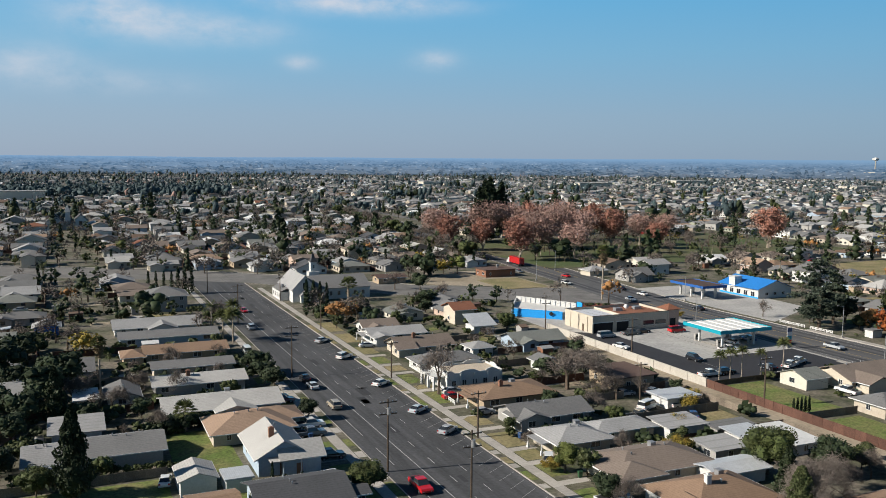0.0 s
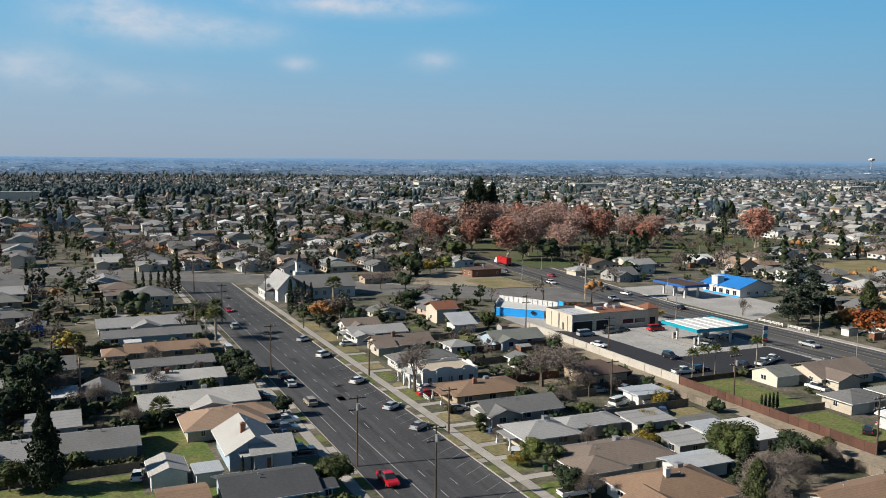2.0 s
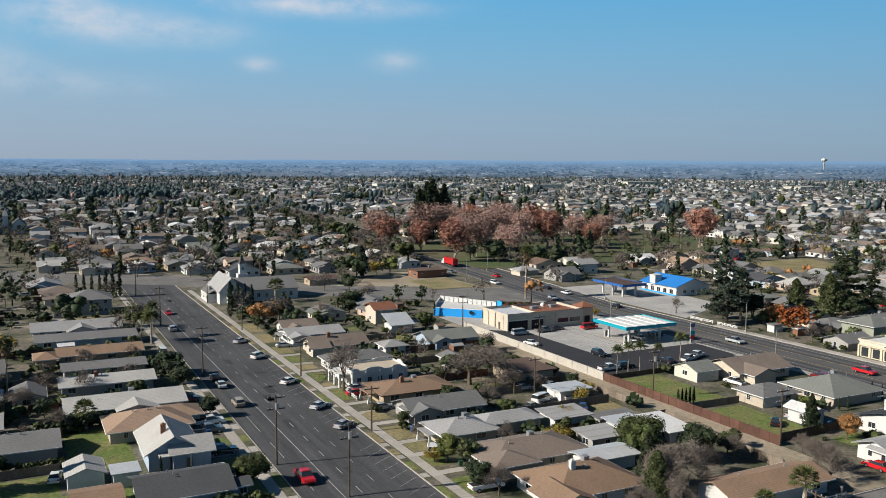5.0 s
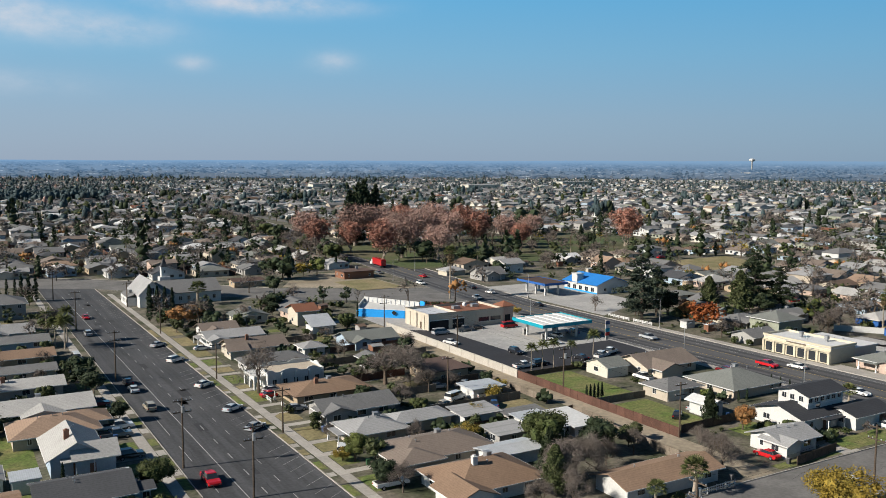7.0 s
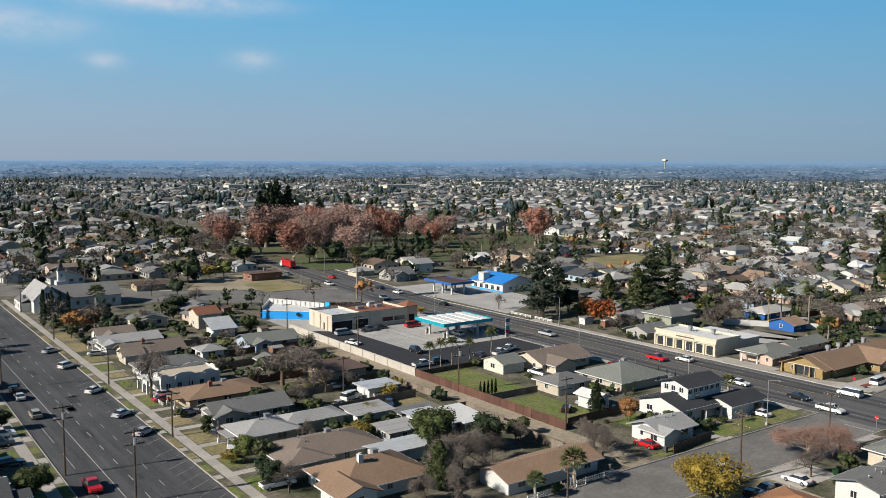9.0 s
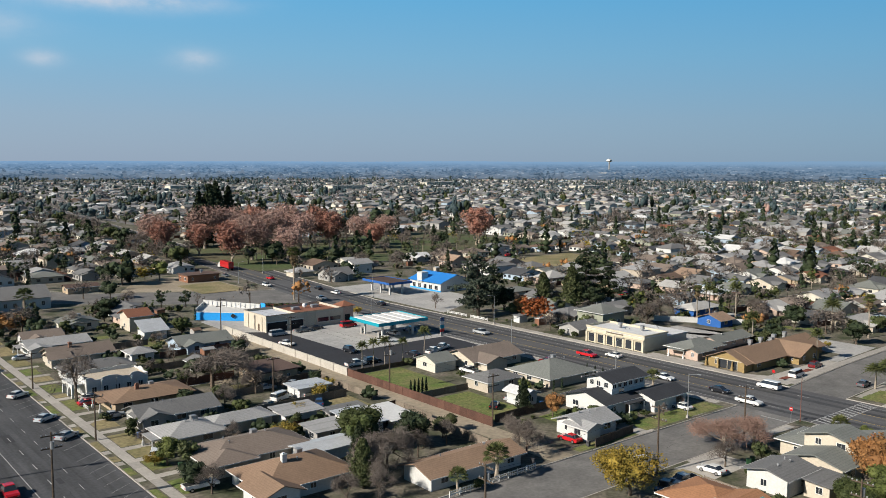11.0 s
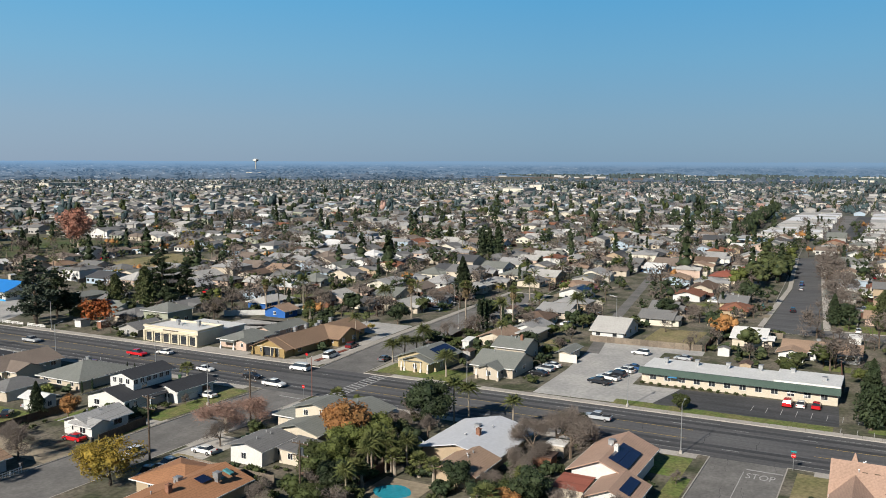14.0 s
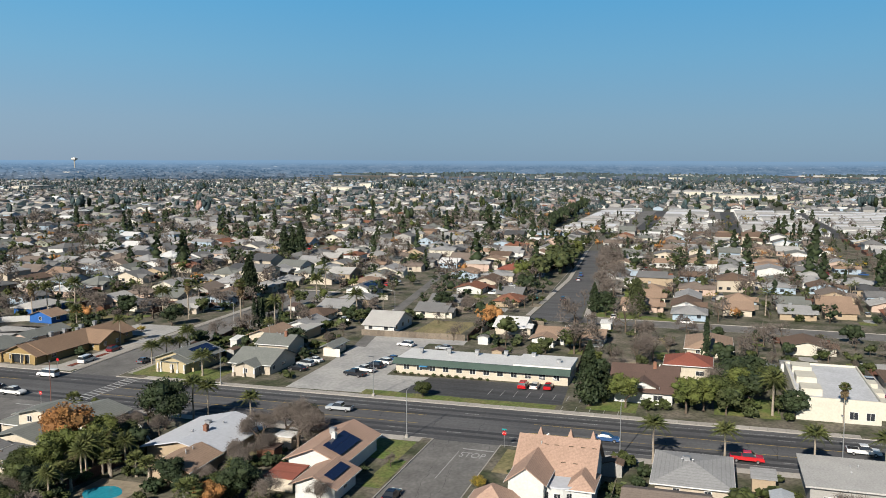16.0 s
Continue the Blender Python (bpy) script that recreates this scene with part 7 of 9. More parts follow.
def with_core(me, clumps, share=0.62, rough=False):
    """Adds an uneven dark inside to a crown: a rough lump in each clump."""
    vs = [tuple(v.co) for v in me.vertices]
    fs = [tuple(p.vertices) for p in me.polygons]
    for x, y, z, r in clumps:
        k = len(vs)
        base, face = (OCTA * 1.15, OCTF) if rough else (ICO, ICOF)
        q = base * (r * share * rng.uniform(0.8, 1.15, (len(base), 1))) * np.array([1, 1, 0.8]) @ np.array(Matrix.Rotation(rng.random() * 6, 3, "Z"))
        vs += [tuple(a) for a in (q + np.array([x, y, z]))]
        fs += [tuple(k + i for i in f) for f in face]
    m = bpy.data.meshes.new("crown")
    m.from_pydata(vs, [], fs)
    m.materials.append(me.materials[0])
    m.update()
    return m


def clump_points(clumps, n, shell=0.55):
    """Points in uneven clumps (x, y, z, r), denser towards their outsides."""
    cl = np.array(clumps)
    w = cl[:, 3] ** 2
    k = rng.choice(len(cl), n, p=w / w.sum())
    d = rng.normal(size=(n, 3))
    d /= np.linalg.norm(d, axis=1)[:, None]
    r = cl[k, 3] * (shell + (1 - shell) * rng.random(n) ** 0.6)
    p = cl[k, :3] + d * r[:, None] * np.array([1, 1, 0.8])
    return p


def limbs(s, start, length, radius, depth, spread, tips, up=0.25, n=5):
    """Forking limbs from start; the ends are collected in tips."""
    def grow(p, d, ln, r, k):
        q = p + d * ln
        s.tube(p, q, r, r * 0.62, max(3, n - (depth - k)), cap=False)
        if k == 0:
            tips.append(q)
            return
        for i in range(3 if k > 1 else 2):
            a = Vector(rng.normal(size=3)) * spread
            nd = (d + a + Vector((0, 0, up))).normalized()
            grow(q if i else p + d * ln * 0.8, nd, ln * rng.uniform(0.62, 0.85), r * 0.58, k - 1)
    grow(Vector(start), Vector((0, 0, 1)), length, radius, depth)


TREES = {}


def tree_kind(key, trunk, trunk_mat, crown, label, category="tree", name="tree", crown_name="crown"):
    """A template, kept below the horizon's edge far outside the view and used by its meshes alone."""
    TREES[key] = (trunk.mesh("trunk", trunk_mat) if trunk.v else None, crown, label, category, name, crown_name)


def broad(key, h, r, n, leaf, material, label, trunk_h=0.3, k=16, gaps=0.5, bark=None, squash=0.75, core=0.76, lo=True):
    s, tips = Shape(), []
    limbs(s, (0, 0, -0.1), h * trunk_h, 0.035 * h, 2, 0.55, tips, 0.35, 6)
    clumps = []
    zc = h * (1 + trunk_h * 0.8) / 2
    for i in range(k):
        d = rng.normal(size=3)
        d /= np.linalg.norm(d)
        q = r * rng.uniform(0.45, 0.8)
        clumps.append((d[0] * q, d[1] * q, zc + d[2] * q * squash * (h * 0.42 / r), r * rng.uniform(0.28, 0.48)))
    clumps.append((0, 0, zc, r * 0.6))
    for tag, nn, lf in (("", int(n * 0.92), leaf * 1.06), ("_mid", int(n * 0.26), leaf * 1.7)):
        me = leaf_mesh("crown", clump_points(clumps, nn, gaps), lf, material)
        if core:
            me = with_core(me, clumps, core)
        tree_kind(key + tag, s, bark or BARK, me, label)
    if lo:
        s2 = Shape()
        s2.tube((0, 0, -0.1), (0, 0, h * 0.6), 0.03 * h, 0.015 * h, 5)
        tree_kind(key + "_lo", s2, bark or BARK, with_core(leaf_mesh("crown", clump_points(clumps, n // 22, gaps), leaf * 3.4, material), clumps[::2], core * 1.2 or 0.3), label)
        tree_kind(key + "_vlo", s2, bark or BARK, with_core(leaf_mesh("crown", clump_points(clumps, 46, gaps), leaf * 3.4, material), clumps[1::5], core * 0.9 or 0.35, True), label)


def bare(key, h, spread, depth, label, bark=None, n_twig=900, twig=None):
    s, tips = Shape(), []
    limbs(s, (0, 0, -0.1), h * 0.26, 0.03 * h, depth, spread, tips, 0.2, 6)
    t = np.array([list(p) for p in tips])
    k = rng.integers(0, len(t), n_twig)
    a = t[k] + rng.normal(size=(n_twig, 3)) * h * 0.05
    d = rng.normal(size=(n_twig, 3)) * np.array([1, 1, 0.7]) + np.array([0, 0, 0.35])
    d /= np.linalg.norm(d, axis=1)[:, None]
    ln = h * rng.uniform(0.05, 0.13, n_twig)[:, None]
    side = np.cross(d, rng.normal(size=(n_twig, 3)))
    side = side / (np.linalg.norm(side, axis=1)[:, None]) * 0.022 * (h / 8)
    v = np.stack([a - side, a + side, a + d * ln], 1).reshape(-1, 3)
    me = bpy.data.meshes.new("twigs")
    me.from_pydata(v.tolist(), [], np.arange(n_twig * 3).reshape(-1, 3).tolist())
    me.materials.append(twig or TWIG)
    me.update()
    tree_kind(key, s, bark or BARK, me, label, crown_name="twig_crown")
    m1 = bpy.data.meshes.new("twigs")
    v1 = np.stack([a - side * 1.5, a + side * 1.5, a + d * ln * 1.15], 1)[::3].reshape(-1, 3)
    m1.from_pydata(v1.tolist(), [], np.arange(len(v1)).reshape(-1, 3).tolist())
    m1.materials.append(twig or TWIG)
    m1.update()
    s1, t1 = Shape(), []
    limbs(s1, (0, 0, -0.1), h * 0.26, 0.03 * h, 3, spread, t1, 0.2, 5)
    tree_kind(key + "_mid", s1, bark or BARK, m1, label, crown_name="twig_crown")
    m2 = bpy.data.meshes.new("twigs")
    v2 = np.stack([a - side * 3.6, a + side * 3.6, a + d * ln * 1.3], 1)[::14].reshape(-1, 3)
    m2.from_pydata(v2.tolist(), [], np.arange(len(v2)).reshape(-1, 3).tolist())
    m2.materials.append(twig or TWIG)
    m2.update()
    s2, t2 = Shape(), []
    limbs(s2, (0, 0, -0.1), h * 0.26, 0.03 * h, 3, spread, t2, 0.2, 4)
    tree_kind(key + "_lo", s2, bark or BARK, m2, label, crown_name="twig_crown")
    m3 = bpy.data.meshes.new("twigs")
    v3 = np.stack([a - side * 6.5, a + side * 6.5, a + d * ln * 1.6], 1)[::44].reshape(-1, 3)
    m3.from_pydata(v3.tolist(), [], np.arange(len(v3)).reshape(-1, 3).tolist())
    m3.materials.append(twig or TWIG)
    m3.update()
    s3, t3 = Shape(), []
    limbs(s3, (0, 0, -0.1), h * 0.26, 0.03 * h, 2, spread, t3, 0.2, 3)
    tree_kind(key + "_vlo", s3, bark or BARK, m3, label, crown_name="twig_crown")


def spire(key, h, r, n, leaf, material, label, power=0.7, lift=0.03, tiers=0):
    s = Shape()
    s.tube((0, 0, -0.1), (0, 0, h * 0.9), 0.025 * h * (r / h * 6 + 0.2), 0.02, 6)
    u = rng.random(n) ** 0.75
    z = lift * h + u * h * (1 - lift)
    prof = np.minimum(1, (u + 0.02) * 6) * (1 - u) ** power * 1.05 if not tiers else (1 - u) ** 0.85 * (0.62 + 0.38 * (1 - (u * tiers) % 1))
    a = rng.random(n) * 2 * np.pi
    lump = 1 + 0.22 * np.sin(a * 3 + z * 1.3) + 0.15 * np.sin(a * 5 - z * 2.1)
    q = r * prof * lump * (0.55 + 0.45 * rng.random(n) ** 0.5)
    p = np.stack([q * np.cos(a), q * np.sin(a), z - (0.12 * q if tiers else 0)], 1)
    me = leaf_mesh("crown", p, leaf, material, 1.6 if not tiers else 0.4)
    core = []
    for i in range(9):
        u = (i + 0.5) / 9
        pr = min(1, (u + 0.02) * 6) * (1 - u) ** power if not tiers else 0.7 * (1 - u) ** 0.85
        core.append((0, 0, lift * h + u * h * (1 - lift), r * pr * 0.95 + 0.1))
    me = with_core(me, core, 0.75)
    tree_kind(key, s, BARK, me, label)
    lo = rng.choice(n, n // 2, replace=False)
    tree_kind(key + "_mid", s, BARK, with_core(leaf_mesh("crown", p[lo], leaf * 1.35, material, 1.6 if not tiers else 0.4), core, 0.75), label)
    lo = rng.choice(n, n // 8, replace=False)
    tree_kind(key + "_lo", s, BARK, with_core(leaf_mesh("crown", p[lo], leaf * 2.0, material, 1.6 if not tiers else 0.4), core, 0.75), label)
    tree_kind(key + "_vlo", s, BARK, with_core(leaf_mesh("crown", p[lo[:44]], leaf * 4.4, material, 1.6 if not tiers else 0.4), core[1::2], 0.95, True), label)


def cedar(key, h, r, n, leaf, material, label):
    """A broad old cedar: level plates of foliage on long limbs, ragged, with gaps of sky between them."""
    s = Shape()
    s.tube((0, 0, -0.1), (0.3, 0.2, h * 0.55), 0.045 * h * 0.6, 0.3, 7)
    s.tube((0.3, 0.2, h * 0.55), (0.1, 0.5, h * 0.97), 0.3, 0.05, 6)
    plates = []
    for i in range(30):
        u = 0.16 + 0.8 * (i + rng.random() * 0.7) / 30
        a = i * 2.4 + rng.normal() * 0.3
        reach = r * min(1.0, (u - 0.02) * 3.2) * (1 - u) ** 0.55 * rng.uniform(0.55, 1.15) * 1.25
        z = u * h
        s.tube((0.2, 0.2, z - 0.06 * h * (1 - u)), (reach * 0.85 * math.cos(a), reach * 0.85 * math.sin(a), z + 0.2), 0.11, 0.04, 4, cap=False)
        for f in (0.35, 0.62, 0.9):
            plates.append((reach * f * math.cos(a) + rng.normal() * 0.4, reach * f * math.sin(a) + rng.normal() * 0.4, z + rng.normal() * 0.35 - 0.3 * f, 0.6 + 0.26 * reach * (1.15 - 0.4 * f)))
    plates += [(0.1, 0.5, h * q, 1.1 * (1.35 - q)) for q in (0.88, 0.93, 0.98)]
    p = clump_points(plates, n, 0.3)
    c = np.array(plates)
    near = c[np.argmin(((p[:, None, :] - c[None, :, :3]) ** 2).sum(2), 1), 2]
    p[:, 2] = near + (p[:, 2] - near) * 0.5
    tree_kind(key, s, BARK, with_core(leaf_mesh("crown", p, leaf, material, 0.5), [(x, y, z, q * 0.6) for x, y, z, q in plates], 0.55), label)


def palm(key, h, fronds, length, label, feather=False, skirt=True, trunk_r=0.22):
    s = Shape()
    for i in range(8):
        s.tube((0.05 * math.sin(i), 0, -0.1 + i * h / 8), (0.05 * math.sin(i + 1), 0, -0.1 + (i + 1) * h / 8), trunk_r * (1.25 - 0.05 * i), trunk_r * (1.15 - 0.05 * i), 7)
    vs, fs = [], []
    def frond(a, tilt, ln, droop, wid):
        pts = []
        for j in range(7):
            u = j / 6
            rr = ln * (math.cos(tilt) * u)
            z = ln * (math.sin(tilt) * u - droop * u * u)
            pts.append((rr, z))
        if feather:
            for j in range(1, 19):
                u = j / 19
                q = u * 6
                i0 = int(q)
                fr = q - i0
                x = pts[i0][0] * (1 - fr) + pts[min(6, i0 + 1)][0] * fr
                z = pts[i0][1] * (1 - fr) + pts[min(6, i0 + 1)][1] * fr
                w = wid * math.sin(math.pi * min(1, u * 0.9 + 0.12))
                for sgn in (-1, 1):
                    k = len(vs)
                    tri = [(x - 0.09, 0.0, z), (x + 0.13, 0.0, z), (x + 0.3, sgn * w, z - w * 0.5)]
                    vs.extend((t[0] * math.cos(a) - t[1] * math.sin(a), t[0] * math.sin(a) + t[1] * math.cos(a), h + t[2]) for t in tri)
                    fs.append((k, k + 1, k + 2))
        else:
            stem, rad = ln * 0.5, ln * 0.5
            cx, cz = pts[3]
            dirz = math.atan2(pts[6][1] - pts[3][1], pts[6][0] - pts[3][0])
            for j in range(9):
                b = (j - 4) * 0.34
                tip = (cx + rad * math.cos(b) * math.cos(dirz), rad * math.sin(b), cz + rad * math.cos(b) * math.sin(dirz) - 0.12 * rad)
                b1, b2 = b - 0.13, b + 0.13
                k = len(vs)
                tri = [(cx, 0, cz), (cx + 0.6 * rad * math.cos(b1) * math.cos(dirz), 0.6 * rad * math.sin(b1), cz + 0.6 * rad * math.cos(b1) * math.sin(dirz)), tip,
                       (cx + 0.6 * rad * math.cos(b2) * math.cos(dirz), 0.6 * rad * math.sin(b2), cz + 0.6 * rad * math.cos(b2) * math.sin(dirz))]
                tri += [(0, -0.03, 0), (0, 0.03, 0), (cx, 0.03, cz), (cx, -0.03, cz)] if j == 0 else []
                vs.extend((t[0] * math.cos(a) - t[1] * math.sin(a), t[0] * math.sin(a) + t[1] * math.cos(a), h + t[2]) for t in tri)
                fs.append((k, k + 1, k + 2, k + 3))
                if j == 0:
                    fs.append((k + 4, k + 5, k + 6, k + 7))
    for i in range(fronds):
        u = i / fronds
        frond(i * 2.4, 1.35 - 1.6 * u, length * random.uniform(0.85, 1.1), 0.25 + 0.5 * u if feather else 0.12, 0.55 * length / 2.5)
    me = bpy.data.meshes.new("crown")
    me.from_pydata(vs, [], fs)
    me.materials.append(LEAVES["palm"])
    me.update()
    tree_kind(key, s, PALEBARK, me, label, "palm", "palm_tree", "fronds")
    if skirt:
        p = rng.normal(size=(420, 3)) * np.array([0.36, 0.36, 0.75]) * length / 2 + np.array([0, 0, h - length * 0.7])
        TREES[key] += (leaf_mesh("dead_fronds", p, 0.45, LEAVES["deadpalm"], 2.5),)


broad("round", 6.5, 3.4, 7600, 0.12, LEAVES["green"], "dense round dark evergreen tree", 0.14, 34, 0.75, core=0.76)
broad("round_dark", 7.5, 3.6, 4000, 0.16, LEAVES["dark"], "dense dark green broadleaf tree", 0.16, 30, 0.65, core=0.74)
broad("round_olive", 5.5, 2.8, 1800, 0.17, LEAVES["olive"], "small olive-green yard tree", 0.22, 14, 0.5)
broad("red", 9.0, 5.0, 2400, 0.26, LEAVES["rust"], "orange-red leafy autumn tree", 0.22, 20, 0.5, core=0.35)
broad("sycamore", 26.0, 10.2, 5200, 0.36, LEAVES["sycamore"], "tall sycamore with rust-brown winter leaves", 0.13, 46, 0.3, PALEBARK, core=0.24, lo=False)
broad("sycamore_red", 24.0, 8.8, 4600, 0.34, LEAVES["red"], "park tree with red-brown autumn leaves", 0.12, 30, 0.35, PALEBARK, core=0.4, lo=False)
broad("yellow", 6.0, 4.0, 7600, 0.105, LEAVES["yellow"], "yellowing green street tree", 0.2, 18, 0.4, core=0.4)
broad("orange", 7.0, 3.6, 5600, 0.125, LEAVES["hazel"], "tree with orange-brown winter leaves", 0.25, 16, 0.45)
broad("willow", 7.5, 3.4, 5600, 0.13, LEAVES["willow"], "yellow-green drooping yard tree", 0.25, 16, 0.4)
broad("shrub", 1.6, 1.1, 420, 0.14, LEAVES["green"], "rounded green garden shrub", 0.08, 8, 0.6)
broad("shrub_dry", 1.4, 1.0, 380, 0.14, LEAVES["olive"], "dull olive garden shrub", 0.08, 8, 0.6)
broad("shrub_dark", 1.6, 1.2, 420, 0.14, LEAVES["dark"], "dark green garden shrub", 0.08, 8, 0.6)
bare("bare", 8.5, 0.6, 4, "bare grey winter tree with fine twigs", None, 3200)
bare("bare_wide", 10.0, 0.75, 4, "wide bare tree with dense grey-brown twigs", None, 7000)
bare("bare_pink", 6.5, 0.95, 4, "bare pinkish-brown pruned street tree", PALEBARK, 5600, mat("pink_twigs", (0.3, 0.19, 0.15), 0.95, 0.2, 0.5, 4.0, 0))
spire("cypress", 8.0, 0.8, 1300, 0.17, LEAVES["cypress"], "slim dark Italian cypress", 0.55)
spire("conifer", 15.0, 3.7, 4200, 0.3, LEAVES["dark"], "tall dark green conifer", 0.75)
cedar("cedar", 20.0, 8.4, 7000, 0.3, LEAVES["deodar"], "large ragged grey-green cedar")
cedar("cedar_dark", 20.0, 7.0, 6500, 0.3, LEAVES["dark"], "large ragged dark green cedar")
spire("olive_spire", 13.0, 3.6, 5200, 0.24, LEAVES["olive"], "tall olive-green cypress tree", 0.5)
spire("deodar", 20.0, 7.2, 6000, 0.42, LEAVES["deodar"], "large grey-green deodar cedar", 0.9, 0.12, 9)
palm("palm_fan", 13.0, 46, 2.2, "tall fan palm with a shaggy skirt")
palm("palm_short", 3.2, 30, 2.0, "short fan palm with green fronds", skirt=False, trunk_r=0.26)
palm("palm_date", 7.0, 60, 3.2, "bushy palm with arching feathered fronds", True, False, 0.2)
palm("palm_queen", 9.0, 40, 2.9, "slender queen palm with arching fronds", True, False, 0.16)

TREE_AT = []
for key, spec in (("palm_fan", (9, 1.9)), ("palm_date", (12, 3.0))):
    palm(key + "_lo", TREES[key][1].vertices[0].co.z, spec[0], spec[1] * 1.2, TREES[key][2], key == "palm_date", False)
    TREES[key + "_vlo"] = TREES[key + "_lo"]


def tree(key, x, y, size=1.0, tall=1.0, z=K, turn=None, label="", group=""):
    d = math.hypot(x - 15, y + 30)
    small = key[:5] == "shrub"
    t = TREES[key if d < (140 if small else 190) or key[:4] in ("syca", "deod", "ceda") else key + "_mid" if d < 330 and key + "_mid" in TREES else key + "_lo" if d > 330 and key + "_lo" in TREES and key[:4] != "palm" else key]
    a = random.uniform(0, 360) if turn is None else turn
    ob = thing(t[4] if key[:5] != "shrub" else "shrub", x, y, z, a, label or t[2], "shrub" if key[:5] == "shrub" else t[3], group)
    ob.scale = (size, size, size * tall)
    if t[0]:
        part("trunk", t[0], BARK, ob)
    part(t[5], t[1], BARK, ob)
    if len(t) > 6:
        part("dead_fronds", t[6], BARK, ob)
    TREE_AT.append((x, y))
    return ob

# trees that stand out, by their place
for i in range(5):
    tree("cypress", 129.6 + i * 1.15, 123.0 + i * 0.1, 0.45, group="row of small cypresses")
tree("conifer", -0.5, 132.1, 0.85, 1.1), tree("round_dark", -5.0, 183.9, 1.3), tree("round_dark", -1.6, 193.2, 1.4), tree("round_dark", -10.8, 221.8, 1.3), tree("round_olive", -7.2, 233.1, 1.2), tree("round_dark", -14.4, 206.3, 1.5)
tree("palm_fan", 5.4, 190.3, 0.85), tree("round", 39.6, 118.1, 0.85, 1.0, label="clipped round evergreen by the pavement"), tree("palm_date", 40.4, 232.1, 1.1), tree("palm_date", 38.4, 236.1, 1.0), tree("palm_queen", 41.9, 240.3, 1.0), tree("round_dark", 39.7, 193.1, 0.85), tree("round_dark", 38.3, 197.1, 0.8)
tree("shrub", 26.2, 126.5, 0.8), tree("cypress", 27.4, 126.9, 0.45), tree("shrub", 29.4, 126.7, 0.9), tree("shrub", 31.9, 126.8, 0.9), tree("palm_short", 18.6, 158.6, 1.2), tree("round_olive", 16.0, 160.3, 0.6), tree("bare", 14.1, 157.7, 0.7)
for i in range(4):
    tree("cypress", 27.6 + i * 2.6, 334.4 - i * 1.8, 0.95, 1.0, group="hedge of dark cypresses")
for i in range(3):
    tree("cypress", 37.1 + i * 2.3, 323.8 - i * 0.8, 1.25, 1.0, group="hedge of dark cypresses")
for i in range(4):
    tree("cypress", 68.9 + i * 2.9, 262.9 + i * 2.4, 1.45 - i * 0.1, 1.0, group="cypresses by the church")
tree("palm_short", 90.2, 286.5, 1.8), tree("orange", 74.4, 247.2, 1.25, 0.85, label="broad orange-brown winter tree"), tree("orange", 79.9, 252.4, 1.1, 0.85), tree("round_olive", 71.8, 239.9, 0.9), tree("round_dark", 108.8, 262.2, 0.95), tree("round_dark", 113.0, 266.4, 0.8), tree("round_dark", 106.0, 254.0, 0.7), tree("bare", 93.9, 245.5, 0.9), tree("bare", 120.1, 272.7, 1.0)
tree("bare_wide", 98.8, 156.9, 2.0, 0.62, label="great bare tree with dense grey-brown twigs"), tree("bare_wide", 103.7, 166.6, 0.9)
tree("bare", 75.5, 176.4, 0.6), tree("bare", 71.2, 163.6, 1.45, 1.1, label="leafless street tree leaning over a yard")
tree("willow", 71.4, 113.8, 0.75), tree("round_olive", 74.1, 111.6, 0.95), tree("yellow", 69.7, 115.1, 0.45), tree("shrub", 71.9, 133.2, 1.2), tree("shrub_dry", 71.5, 146.0, 1.3), tree("bare", 72.4, 127.5, 0.4), tree("round_olive", 73.1, 135.8, 0.6)
tree("round", 101.2, 100.8, 1.25, 1.1, label="large dense round evergreen tree"), tree("round_dark", 109.0, 95.5, 1.0), tree("round_olive", 112.3, 97.6, 0.75), tree("conifer", 94.1, 90.0, 0.6), tree("olive_spire", 91.5, 85.0, 0.62)
tree("bare_wide", 96.1, 85.7, 1.05), tree("bare_wide", 99.6, 89.9, 1.0), tree("bare", 91.0, 80.1, 0.8), tree("bare", 106.7, 90.7, 0.7), tree("bare_wide", 86.0, 81.1, 0.6)
tree("yellow", 102.0, 124.4, 0.6), tree("yellow", 113.2, 134.5, 0.6), tree("round_olive", 98.6, 119.1, 0.6), tree("round_dark", 118.5, 144.9, 0.5)
tree("palm_short", 110.6, 73.9 + 0.9, 1.25), tree("palm_short", 101.7, 74.1, 0.9), tree("shrub", 105.8, 73.4, 1.2)
tree("yellow", 122.0, 57.0, 1.5, 0.95, label="yellowing green tree at the kerb"), tree("bare_pink", 151.2, 59.4, 2.0, 0.62), tree("bare_pink", 157.2, 57.2, 1.9, 0.62), tree("bare", 122.5, 80.0, 0.85), tree("bare_wide", 125.8, 85.3, 0.7), tree("orange", 142.8, 93.0, 0.7, 1.1, label="weeping tree with orange-brown leaves"), tree("conifer", 140.2, 98.8, 0.5), tree("bare", 129.6, 91.6, 0.5)
tree("bare", 161.5, 79.9, 0.35), tree("bare_pink", 169.6, 81.4, 0.5), tree("shrub", 154.4, 81.7, 1.1), tree("shrub", 157.5, 81.4, 1.0), tree("palm_short", 175.7, 93.3, 1.0), tree("yellow", 175.2, 104.6, 0.3)
for x, y, q in ((134.9, 149.9, 0.68), (138.6, 150.4, 0.7), (142.3, 150.7, 0.7), (147.9, 150.6, 0.6), (154.9, 150.6, 0.8)):
    tree("palm_queen", x, y, q, group="young palms by the car park")
tree("shrub", 166.0, 146.5, 1.4), tree("yellow", 177.6, 216.5, 0.5), tree("palm_fan", 176.0, 256.5, 1.35, label="very tall fan palm by the avenue")
